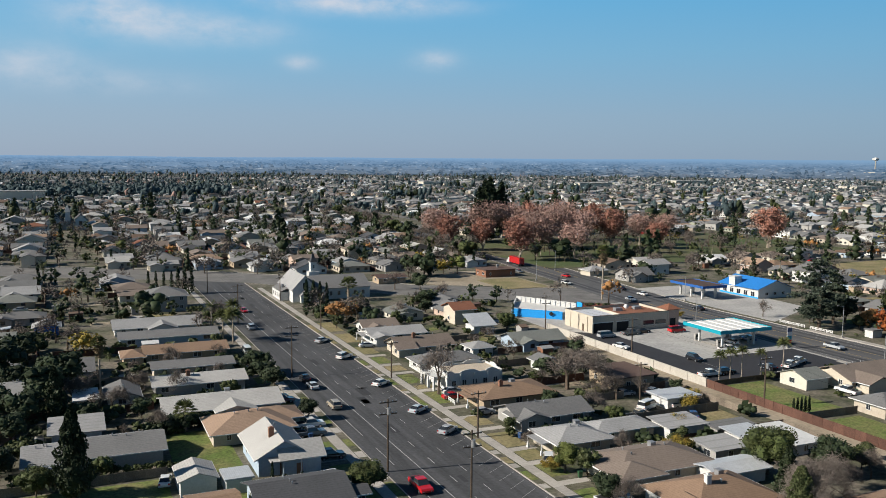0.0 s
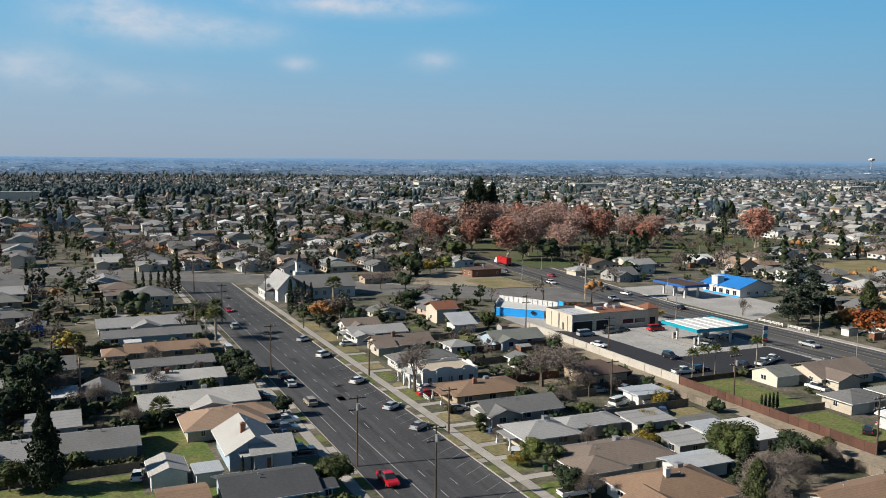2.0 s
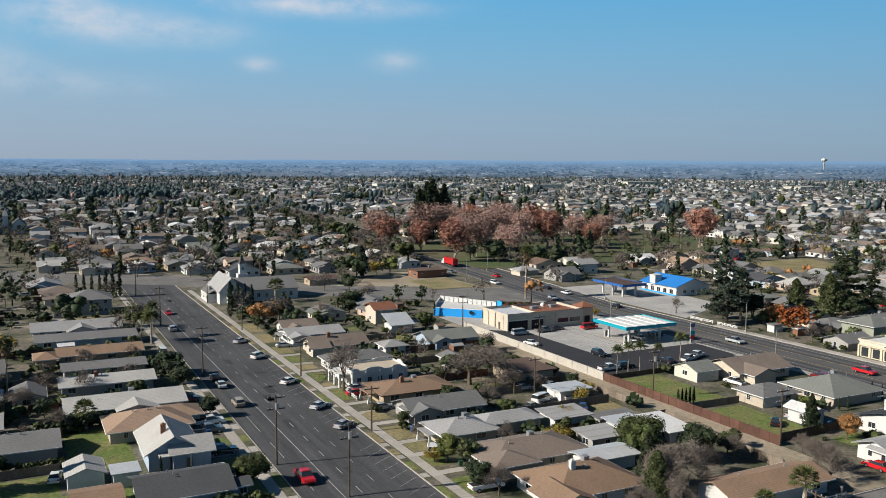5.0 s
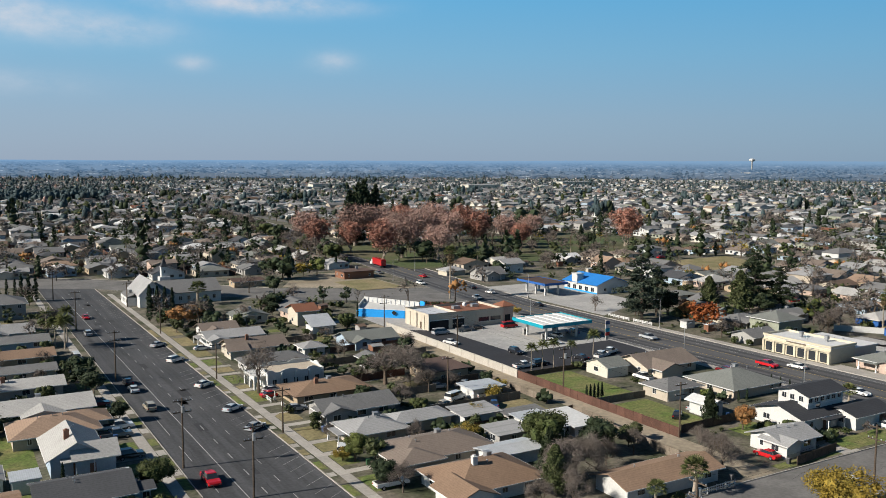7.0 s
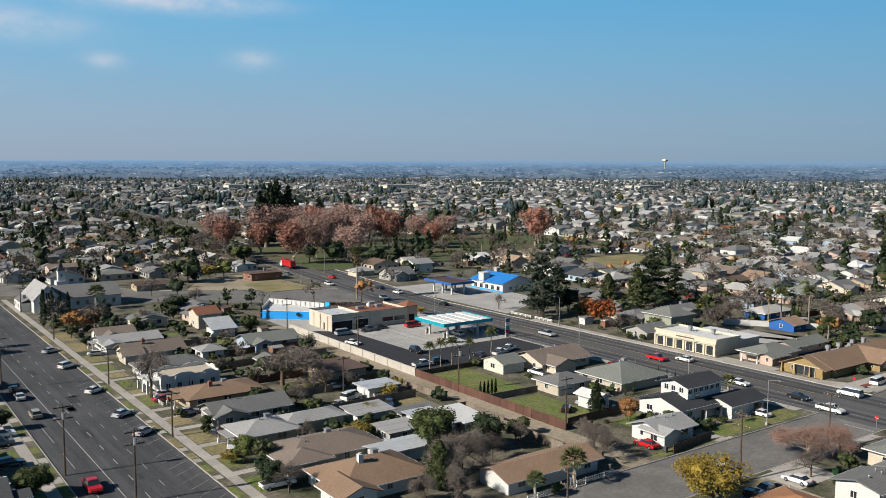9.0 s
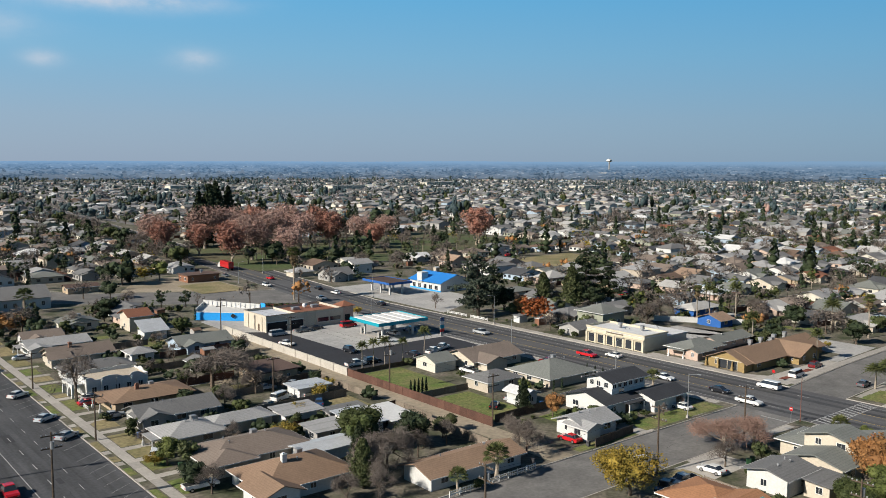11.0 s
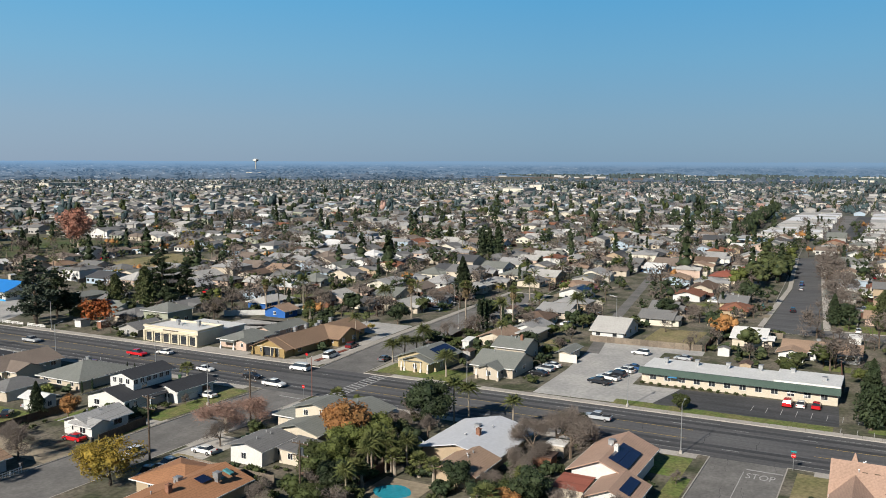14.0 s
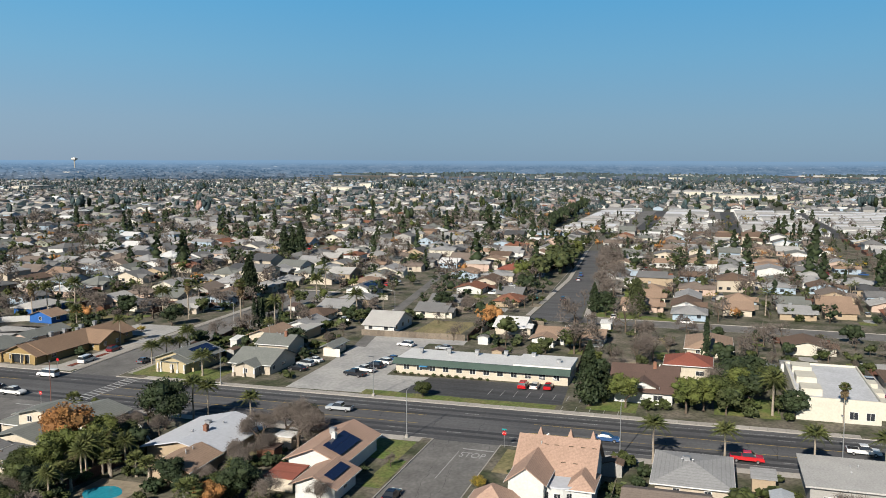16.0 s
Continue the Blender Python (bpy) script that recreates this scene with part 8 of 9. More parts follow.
tree("cedar", 205.6, 186.4, 1.12, label="great ragged grey-green cedar by the avenue"), tree("cedar_dark", 217.0, 191.5, 0.86), tree("round_dark", 222.5, 192.0, 1.2), tree("round_dark", 211.0, 195.0, 0.9), tree("red", 211.2, 165.6, 1.12, label="orange-red autumn tree by the avenue"), tree("cedar_dark", 255.5, 184.0, 1.05), tree("cedar_dark", 262.0, 178.5, 0.8), tree("olive_spire", 244.0, 180.0, 1.15), tree("olive_spire", 238.5, 188.5, 0.95), tree("round_dark", 249.5, 175.0, 1.2), tree("round_olive", 233.0, 176.0, 1.2), tree("bare", 208.1, 156.1, 0.8), tree("bare", 205.5, 208.9, 0.8), tree("bare_wide", 255.0, 150.4, 1.0), tree("shrub", 205.0, 148.3, 1.4), tree("shrub", 206.3, 144.6, 1.2)
# south block
tree("round_dark", 171.2, 26.4, 1.3, 1.15, label="dense dark evergreen beside a white wall"), tree("palm_queen", 177.5, 24.4, 1.1, 0.8), tree("palm_queen", 178.3, 21.6, 1.0, 0.8), tree("palm_queen", 178.0, 12.0, 0.9, 0.75)
for x, y, k, q in ((151.8, 33.4, "orange", 1.5), (148.6, 24.3, "willow", 1.15), (157.0, 29.5, "willow", 1.0), (146.0, 7.8, "round_dark", 0.75), (146.0, 2.4, "bare_wide", 0.55), (147.7, -2.5, "palm_date", 0.6), 
                   (162.7, -1.1, "bare_wide", 0.6), (141.9, 27.5, "willow", 1.0), (145.5, 23.1, "palm_date", 0.85), (138.3, 29.8, "round", 0.9), (151.6, 24.8, "round_olive", 1.2), (135.8, 24.1, "round_dark", 0.8), (145.9, 29.2, "willow", 1.1), (142.8, 32.6, "round", 0.85),
                   (162.0, 26.8, "round_olive", 0.9), (133.2, 27.0, "bare", 0.6), (153.5, 19.8, "round_olive", 0.6), (139.0, 24.5, "round_olive", 0.9), (166.0, 30.0, "bare_wide", 0.6)):
    tree(k, x, y, q)
tree("palm_fan", 148.3, 21.1, 0.5), tree("palm_short", 148.4, 15.8, 0.9)
tree("bare_wide", 171.3, 0.7, 1.15), tree("bare_wide", 168.9, -2.8, 1.0), tree("bare_wide", 166.5, 3.2, 0.9), tree("round_dark", 175.5, -1.0, 1.0), tree("bare", 165.4, 23.6, 0.7), tree("bare", 173.0, 31.6, 0.75), tree("palm_short", 173.8, 49.6, 1.0), tree("willow", 175.7, 45.4, 0.5), tree("round_dark", 145.3, -4.6, 0.9), tree("bare", 144.0, -10.6, 0.7), tree("orange", 140.5, -2.9, 0.7), tree("palm_short", 137.4, -1.1, 1.2), tree("round_olive", 133.5, -7.3, 0.9), tree("bare", 148.8, -2.3, 0.8)
for x, y in ((172.8, -14.7), (165.2, -21.8)):
    tree("bare", x, y, 0.35, 1.0, label="pruned pale stump of a street tree")
for x, y, q in ((180.8, -63.6, 1.1), (181.6, -75.2, 1.05), (183.1, -89.2, 1.1), (183.4, -99.9, 1.1)):
    tree("palm_queen", x, y, q, 0.72, group="street palms along the avenue")
tree("shrub", 179.3, -58.6, 1.5), tree("shrub", 177.3, -59.8, 1.5), tree("yellow", 160.8, -38.0, 0.35)
# east of the avenue
tree("round", 208.0, -12.9, 0.62, label="small dense tree in a car park verge"), tree("conifer", 212.5, -48.4, 0.92, 1.0), tree("conifer", 216.1, -51.1, 0.6)
for x, y, k, q in ((213.2, -56.0, "willow", 1.1), (212.0, -60.4, "shrub", 1.9), (213.0, -68.2, "willow", 1.15), (215.4, -71.6, "willow", 1.1), (214.3, -76.0, "round_olive", 1.25), (222.0, -74.5, "round", 1.1), (227.5, -78.5, "willow", 1.1), (231.0, -74.5, "bare", 0.9), (219.0, -81.0, "shrub", 1.8), (216.5, -79.0, "shrub_dry", 2.0), (214.0, -63.5, "shrub", 1.7), (216.0, -89.0, "round_dark", 0.9), (233.8, -78.1, "round_dark", 1.2), (224.8, -80.9, "round_dark", 1.0), (221.5, -77.2, "round", 0.9), (240.3, -81.9, "round_dark", 1.1), (218.8, -88.8 + 2.5, "round_olive", 0.8), (213.4, -80.7, "shrub_dry", 1.6), (213.2, -87.7, "shrub", 1.3), (237.3, -85.3, "round", 1.0), (227.6, -74.8, "round_olive", 0.9)):
    tree(k, x, y, q)
tree("palm_date", 216.7, -85.0, 1.1, 1.0, label="tall shaggy feather palm"), tree("palm_date", 220.9, -85.7, 0.75), tree("palm_fan", 213.2, -97.7, 0.6), tree("cypress", 260.5, -71.8, 1.5, 1.0, label="tall slim dark cypress"), tree("bare_wide", 258.7, -58.7, 1.05), tree("bare_wide", 251.4, -55.2, 1.0), tree("bare", 265.1, -62.3, 0.9), tree("bare", 249.0, -49.4, 0.9)
for i in range(13):
    tree("shrub_dry" if i % 3 else "shrub", 225.7, -23.1 + i * 1.9, random.uniform(0.45, 0.8), group="low shrubs along the clinic")
tree("palm_fan", 264.9, 65.3, 1.05, label="very tall fan palm"), tree("cypress", 267.9, 60.7, 1.25), tree("cypress", 266.1, 61.3, 1.2), tree("cypress", 269.9, 60.3, 1.1), tree("palm_date", 222.4, 62.1, 1.0, 0.68), tree("palm_date", 216.4, 62.2, 1.0, 0.68), tree("palm_date", 226.0, 60.5, 0.9, 0.68), tree("palm_date", 209.4, 43.0, 1.1, 0.68), tree("bare", 257.8, 58.6, 1.0), tree("round_olive", 250.6, 57.8, 0.8), tree("palm_queen", 243.7, 43.8, 0.8)
tree("round_olive", 239.0, 103.5, 0.9), tree("round_dark", 244.0, 103.0, 0.9), tree("yellow", 251.0, 91.0, 0.35), tree("palm_queen", 233.4, 81.3 + 3.6, 0.8), tree("palm_queen", 270.5, 131.7, 1.2), tree("palm_queen", 264.4, 137.6, 1.1)
for x, y in ((431.0, -1.3), (439.4, -5.8), (447.4, -0.2), (456.8, -2.6), (422.6, 1.1), (466.8, 3.1), (405.0, -1.0), (413.0, 2.5), (478.0, 2.0)):
    tree("round_olive", x, y, random.uniform(1.7, 2.2))
for x, y, k, q in ((446.5, 136.2, "conifer", 1.3), (439.4, 142.1, "conifer", 1.2), (453.5, 144.6, "conifer", 1.1), (331.9, -37.9, "round_dark", 1.1), (327.6, -34.7, "conifer", 0.7)):
    tree(k, x, y, q)
for x, y, q in ((157.0, 106.2, 0.36), (159.8, 106.3, 0.36), (174.9, 107.2, 0.34), (175.1, 109.8, 0.34), (175.2, 112.4, 0.34)):
    tree("cypress", x, y, q, group="clipped cypresses round a house")
# park
PARKTREES = "trees of the park"
for x, y, k, q in ((193.3, 428.0, "sycamore_red", 1.0), (210.2, 421.1, "sycamore_red", 0.9), (205.4, 370.6, "sycamore_red", 1.1), (224.0, 385.8, "sycamore", 1.05), (237.4, 371.2, "sycamore", 0.85), (235.1, 416.5, "sycamore", 1.1), (253.1, 420.0, "sycamore", 1.15), (269.0, 413.1, "sycamore", 1.05),
                   (285.9, 408.4, "sycamore_red", 1.15), (310.8, 399.7, "sycamore_red", 0.75), (374.5, 378.4, "sycamore_red", 1.2), (382.6, 384.8, "sycamore", 1.0), (229.4, 457.4, "sycamore", 1.2), (247.4, 462.9, "sycamore", 1.15), (265.5, 468.3, "sycamore_red", 1.2),
                   (283.3, 458.5, "sycamore", 1.2), (299.2, 448.6, "sycamore_red", 1.2), (321.2, 455.1, "round_dark", 2.4), (203.6, 472.2, "sycamore", 1.0), (348.0, 439.3, "sycamore", 0.8),
                   (224.1, 363.6, "round_dark", 1.7), (236.3, 340.5, "round_dark", 1.5), (252.0, 346.5, "round_dark", 1.3), (292.7, 378.8, "round_dark", 1.3), (302.6, 417.1, "bare", 1.9), (309.7, 397.0, "sycamore_red", 0.75), (324.7, 389.7, "bare", 1.3), (337.8, 403.3, "bare", 1.4), (257.9, 394.5, "bare", 1.4), (232.9, 387.8, "bare", 1.3), (347.7, 388.1, "conifer", 0.9), (354.6, 384.2, "cypress", 1.6), (199.1, 410.7, "bare", 1.5), (229.0, 463.0, "conifer", 2.2), (236.0, 470.0, "conifer", 2.1), (262.0, 522.0, "conifer", 2.4), (270.0, 530.0, "conifer", 2.5), (280.0, 532.0, "conifer", 2.3), (368.0, 472.0, "round_dark", 2.9), (373.0, 478.0, "round_dark", 2.6), (313.0, 418.1, "sycamore", 0.9), (333.0, 428.8, "bare", 1.5)):
    tree(k, x, y, q, group=PARKTREES)
for x, y, k, q in ((222, 384, "round_dark", 1.1), (262, 383, "shrub", 2.2), (276, 386, "bare_wide", 1.1), (305, 380, "bare_wide", 1.0), (238, 376, "shrub_dark", 2.4), (315, 372, "round_olive", 1.2), (340, 380, "bare_wide", 1.1), (360, 396, "round_dark", 1.2), (300, 425, "bare_wide", 1.3), (215, 372, "bare", 1.2), (270, 398, "bare", 1.4), (395, 365, "round_olive", 1.2), (330, 365, "shrub", 2.2)):
    tree(k, x, y, q, group=PARKTREES)
for x, y, k, q in ((138.5, 333.0, "round_dark", 1.6), (143.0, 338.0, "conifer", 0.9), (133.0, 337.0, "round_dark", 1.3), (156.0, 337.5, "willow", 1.3), (151.0, 341.0, "yellow", 1.2), (128.0, 322.0, "bare", 1.0), (123.0, 300.0, "round_dark", 1.0), (115.0, 306.0, "bare", 1.1), (228.0, 301.0, "round_dark", 1.0), (250.0, 322.0, "bare_wide", 1.1), (206.0, 304.0, "bare", 0.7), (262.0, 310.0, "bare_wide", 1.0), (272.0, 318.0, "bare_wide", 1.1)):
    tree(k, x, y, q)
# street trees round the eastern streets
for x, y, k, q in ((338, -37, "bare_wide", 1.0), (352, -36, "bare", 1.2), (366, -37, "bare_wide", 1.1), (381, -34, "bare_wide", 1.2), (396, -35, "bare", 1.3), (407, -33, "bare_wide", 1.2), (424, -32, "bare_wide", 1.1), (440, -31, "bare", 1.2), (325, -49, "olive_spire", 1.0), (345, -46, "willow", 0.9), (372, -48, "round_olive", 1.1), (362, -4, "round_dark", 1.2), (375, -1, "bare_wide", 1.0), (388, 1, "round_olive", 1.3), (398, 6, "willow", 1.4), (312, 4, "bare_wide", 0.9), (318, 16, "round_dark", 1.0),
                   (228, 59.5, "palm_date", 0.95), (236, 61, "round_dark", 0.8), (244, 60.5, "bare", 1.0), (283, 66, "round_dark", 1.1), (295, 67, "bare_wide", 0.9), (310, 68, "round_olive", 1.2), (326, 69, "palm_date", 1.1), (262, 88, "round_dark", 1.0), (274, 90, "palm_fan", 0.9), (285, 92, "round_olive", 1.1), (298, 93, "bare_wide", 1.0), (316, 92, "conifer", 1.1), (322, 94, "conifer", 0.9), (252, 116, "round_olive", 1.0), (248, 112, "palm_date", 0.9), (277, 128, "bare_wide", 1.0), (258, 138, "palm_fan", 0.8), (236, 141, "bare_wide", 1.1), (243, 146, "round_dark", 0.9), (272, 112, "round_dark", 1.1), (280, 104, "palm_date", 1.1), (244, 36, "round_dark", 0.9), (262, 52, "palm_queen", 1.1), (270, 46, "bare", 1.0), (280, 56, "palm_fan", 0.85), (284, 34, "round_olive", 1.0), (296, 40, "palm_date", 1.1)):
    tree(k, x, y, q)
# planting round the pool
for x, y, k, q in ((147.2, 12.5, "palm_short", 0.9), (147.6, 17.0, "shrub", 1.4), (146.9, 19.6, "palm_short", 1.0), (143.6, 21.6, "shrub", 1.3), (140.0, 21.4, "palm_short", 0.9), (137.2, 21.8, "shrub_dark", 1.4), (136.2, 19.2, "shrub", 1.1), (148.6, 14.6, "shrub_dark", 1.3), (134.6, 20.8, "palm_date", 0.7), (145.3, 10.6, "shrub_dry", 1.2), (150.2, 19.2, "palm_date", 0.75)):
    tree(k, x, y, q)
# dark garden trees and hedges of the western yards
for x, y, k, q in ((-10, 161.5, "round_dark", 0.9), (-11.5, 142, "round_dark", 0.95), (-5.5, 135, "round", 0.8), (11.9, 169.5, "round_dark", 0.6), (22.1, 167.5, "round_dark", 0.55), (17.5, 173, "round_olive", 0.6), (-9.5, 151, "round_olive", 0.7), (-11.6, 196, "round_dark", 1.0), (12, 186.5, "bare_wide", 0.7), (0, 183, "bare_wide", 0.8), (7, 176, "bare_wide", 0.7), (20, 184, "bare", 0.8), (21, 215, "bare_wide", 0.5)):
    tree(k, x, y, q)
for x, y, q in ((13.0, 157.2, 1.9), (15.4, 158.4, 2.1), (18.0, 159.4, 2.2), (20.4, 160.3, 2.0), (22.4, 160.9, 1.7)):
    tree("shrub_dark", x, y, q, group="dark hedge behind a garden")
for i in range(8):
    tree("shrub", 2.5 + i * 1.6, 140.9 - i * 0.25, random.uniform(0.8, 1.2), group="hedge along an outbuilding")
for x, y, k, q in ((-8, 118, "round_dark", 0.8), (-3, 114, "round_dark", 0.7), (3, 111.5, "round", 0.6), (-13, 124, "round_dark", 0.9), (-2, 121, "round_olive", 0.6), (9.5, 112.5, "shrub", 1.4), (-8.5, 171, "round_dark", 1.1), (-3, 170, "conifer", 0.75), (2.5, 168.5, "round_dark", 0.7), (-14, 177, "round_dark", 1.1), (41, 157.0, "round_dark", 0.6), (40.0, 181, "round_dark", 0.75), (39.0, 185.5, "round_dark", 0.8)):
    tree(k, x, y, q)
for x, y, k, q in ((117.0, 96.5, "round_olive", 0.8), (120.5, 99.0, "round_olive", 0.7), (115.0, 93.0, "bare", 0.7), (93.5, 113.5, "yellow", 0.65), (95.0, 116.5, "round_olive", 0.6), (118.5, 139.5, "yellow", 0.5), (104, 146, "bare_wide", 0.7), (110, 146.5, "bare", 0.6), (85.0, 117.5, "bare", 0.6), (70.5, 101.0, "round_dark", 0.7), (72.0, 97.5, "bare", 0.7), (88.0, 146.2, "round_dark", 0.55), (93.5, 139.0, "bare", 0.7), (95.5, 146.0, "round_olive", 0.7)):
    tree(k, x, y, q)
for x, y, k, q in ((128.0, 22.5, "round", 0.8), (147.8, 21.8, "palm_date", 0.8), (144.2, 23.0, "palm_date", 0.75), (138.5, 21.8, "palm_short", 1.1), (126.0, 30.0, "bare", 0.7), (141.0, 1.5, "round_dark", 0.7), (150.5, -1.5, "round_dark", 0.6), (157.5, 1.5, "bare_wide", 0.7)):
    tree(k, x, y, q)

# the rest of the town: simple houses as far as single ones can be told apart, then joined
def in_view(x, y, margin=6):
    a = math.degrees(math.atan2(-x + 10, y + 30))
    return -106 - margin < a < 6 + margin


PARK = (208, 430, 348, 480)
keep(*PARK), keep(676, 1016, -304, 46)
simple_roofs = ["light", "grey", "tan", "warm", "pale", "brown", "white", "rust", "sage", "dark"]
# the far walls and far roof weights lean cool, standing in for haze
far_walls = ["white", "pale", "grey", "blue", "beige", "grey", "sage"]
simple_walls = ["white", "cream", "beige", "tan", "pale", "grey", "pink", "blue"]
weights = [23, 29, 5, 11, 11, 6, 6, 2, 9, 10]
tan_weights = [10, 9, 23, 17, 9, 11, 5, 4, 5, 3]
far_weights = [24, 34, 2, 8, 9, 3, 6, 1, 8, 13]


def lots():
    """House places in rows along the town's grid, past the ones placed by hand."""
    for bx in range(-12, 130):
        for by in range(-60, 130):
            x, y = bx * 19.0 + (by % 3) * 2.0, by * 16.5
            if by % 9 == 0 or bx % 14 == 0:
                continue
            yield x, y


def FIELDS(x, y):
    """Open vineyards east of the town's edge."""
    return x > 2720 + 0.474 * y


FAR, YARDS = {}, []
for x, y in lots():
    d = math.hypot(x - 10, y + 30)
    if d > 2620 or d < 75 or not in_view(x, y):
        continue
    if random.random() < (0.06 if d < 700 else 0.16 if d < 1100 else 0.36 if d < 1700 else 0.52):
        continue
    if FIELDS(x, y) or PARK[0] < x < PARK[1] and 330 < y < 490:
        continue
    x, y = x + random.uniform(-2, 2), y + random.uniform(-1.5, 1.5)
    w, dp = random.uniform(10.5, 16), random.uniform(9.5, 13.5)
    if not free(x - w / 2, x + w / 2, y - dp / 2, y + dp / 2):
        continue
    # past 1500 m nearly all greys and blues: haze put into house colours
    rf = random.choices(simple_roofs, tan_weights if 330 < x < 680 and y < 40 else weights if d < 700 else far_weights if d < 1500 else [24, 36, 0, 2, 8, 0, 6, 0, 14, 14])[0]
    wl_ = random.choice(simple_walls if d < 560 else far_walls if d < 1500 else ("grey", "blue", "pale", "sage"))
    kd = random.choice(("hip", "gable", "gable"))
    ax = random.choice("xy")
    pt = random.uniform(0.24, 0.4)
    if d < 760:
        YARDS.append((x, y, w, dp))
    if d < 375:
        wing = ()
        if random.random() < 0.6:
            wing = ((x - w / 2 + 1, x - w / 2 + 7, y - dp / 2 - 2, y + 1, "gable", "y"),)
        house(x - w / 2, x + w / 2, y - dp / 2, y + dp / 2, wl_, rf, kd, ax, pitch=pt, wings=wing, cell=5.0, plain=True, cool=random.random() < 0.2, vents=False,
              label="%s single-storey house with %s roof" % (wl_, {"light": "light grey", "pale": "pale grey", "warm": "grey-brown", "sage": "grey-green", "dark": "dark grey"}.get(rf, rf)))
    else:
        hh = 2.8 if random.random() < 0.88 else 5.0
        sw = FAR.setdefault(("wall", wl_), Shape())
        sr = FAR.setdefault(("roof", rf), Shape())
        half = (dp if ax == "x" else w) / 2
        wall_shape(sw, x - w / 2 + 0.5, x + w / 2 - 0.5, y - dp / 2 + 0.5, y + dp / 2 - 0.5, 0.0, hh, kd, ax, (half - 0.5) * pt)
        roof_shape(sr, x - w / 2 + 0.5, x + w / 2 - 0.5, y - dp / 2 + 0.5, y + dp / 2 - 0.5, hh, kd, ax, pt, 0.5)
        if d < 900:
            sg = FAR.setdefault(("glass", "dark"), Shape())
            for q in (-0.28, 0.05, 0.3):
                yw, xw = y - dp / 2 + 0.46, x - w / 2 + 0.46
                sg.add([(x + q * w, yw, 1.0), (x + q * w + 1.5, yw, 1.0), (x + q * w + 1.5, yw, 2.1), (x + q * w, yw, 2.1)], [(0, 1, 2, 3)])
                sg.add([(xw, y + q * dp + 1.5, 1.0), (xw, y + q * dp, 1.0), (xw, y + q * dp, 2.1), (xw, y + q * dp + 1.5, 2.1)], [(0, 1, 2, 3)])
            if random.random() < 0.6:
                roof_shape(sr, x - w / 2 + 1, x - w / 2 + 6.5, y - dp / 2 - 2, y, hh - 0.1, "gable", "y", pt, 0.4)
                wall_shape(sw, x - w / 2 + 1, x - w / 2 + 6.5, y - dp / 2 - 2, y, 0.0, hh - 0.1, "gable", "y", 2.75 * pt)
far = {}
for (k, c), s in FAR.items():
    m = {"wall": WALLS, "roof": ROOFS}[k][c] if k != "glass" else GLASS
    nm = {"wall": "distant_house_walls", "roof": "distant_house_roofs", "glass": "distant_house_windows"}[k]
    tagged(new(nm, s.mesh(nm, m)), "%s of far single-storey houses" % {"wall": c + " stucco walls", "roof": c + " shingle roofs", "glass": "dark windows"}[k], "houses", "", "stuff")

# patches of grass, dry ground and paving round the nearer houses
patches = 0
for t in HOUSES:
    x0, y0 = t.location.x, t.location.y
    d = math.hypot(x0 - 15, y0 + 30)
    for i in range(4):
        w, dp = random.uniform(3.5, 8.5), random.uniform(3.0, 7.5)
        x, y = x0 + random.uniform(-15, 15), y0 + random.uniform(-14, 14)
        if patches < 180 and d < 430 and free(x - w / 2, x + w / 2, y - dp / 2, y + dp / 2):
            m, lb = random.choice(((GRASS, "small green back lawn"), (GRASS, "small green back lawn"), (DRY, "dry yellow back-yard grass"), (DIRT, "bare pale back-yard earth"), (LOT, "worn grey concrete patio")))
            lawn(x - w / 2, x + w / 2, y - dp / 2, y + dp / 2, m, lb, 0.02 + 0.004 * (patches % 4))
            TAKEN.pop()
            patches += 1

# dry landscaped bed on the avenue corner
poly_slab("planter_bed", [(151, 252.5), (175.5, 236.5), (175.5, 244.5), (154, 259.5)], K, K + 0.1, mat("red_bark_mulch", (0.2, 0.06, 0.04)), "bed of red-brown bark mulch and dry shrubs")
for i in range(16):
    u = (i + 0.5) / 16
    tree("shrub_dry" if i % 3 else "shrub_dark", 153.5 + 21 * u + random.uniform(-1, 1), 254.5 - 13.5 * u + random.uniform(-2, 2), random.uniform(0.7, 1.3), 0.7, group="dry shrubs of a corner bed")

# back-yard sheds
made = 0
for i in range(900):
    x, y = random.uniform(-40, 300), random.uniform(-100, 330)
    d = math.hypot(x - 10, y + 30)
    w, dp = random.uniform(2.2, 4.5), random.uniform(2.2, 4.0)
    if made >= 40 or d < 110 or not in_view(x, y) or not free(x - w / 2 - 0.5, x + w / 2 + 0.5, y - dp / 2 - 0.5, y + dp / 2 + 0.5):
        continue
    kd = random.choice(("gable", "shed", "flat"))
    house(x - w / 2, x + w / 2, y - dp / 2, y + dp / 2, random.choice(("white", "tan", "grey", "beige", "brick")), random.choice(("metal", "light", "grey", "umber", "white", "brown")), kd, "x", h=2.1, pitch=0.12 if kd == "shed" else 0.3, o=0.25,
          windows=False, vents=False, plain=True, name="shed", category="shed", group="back-yard sheds", label="small back-yard shed with a %s roof" % kd.replace("shed", "sloping").replace("gable", "gabled"))
    made += 1

# fences, hedges and parked cars of the far yards
FENCES, PARKED = {}, {}


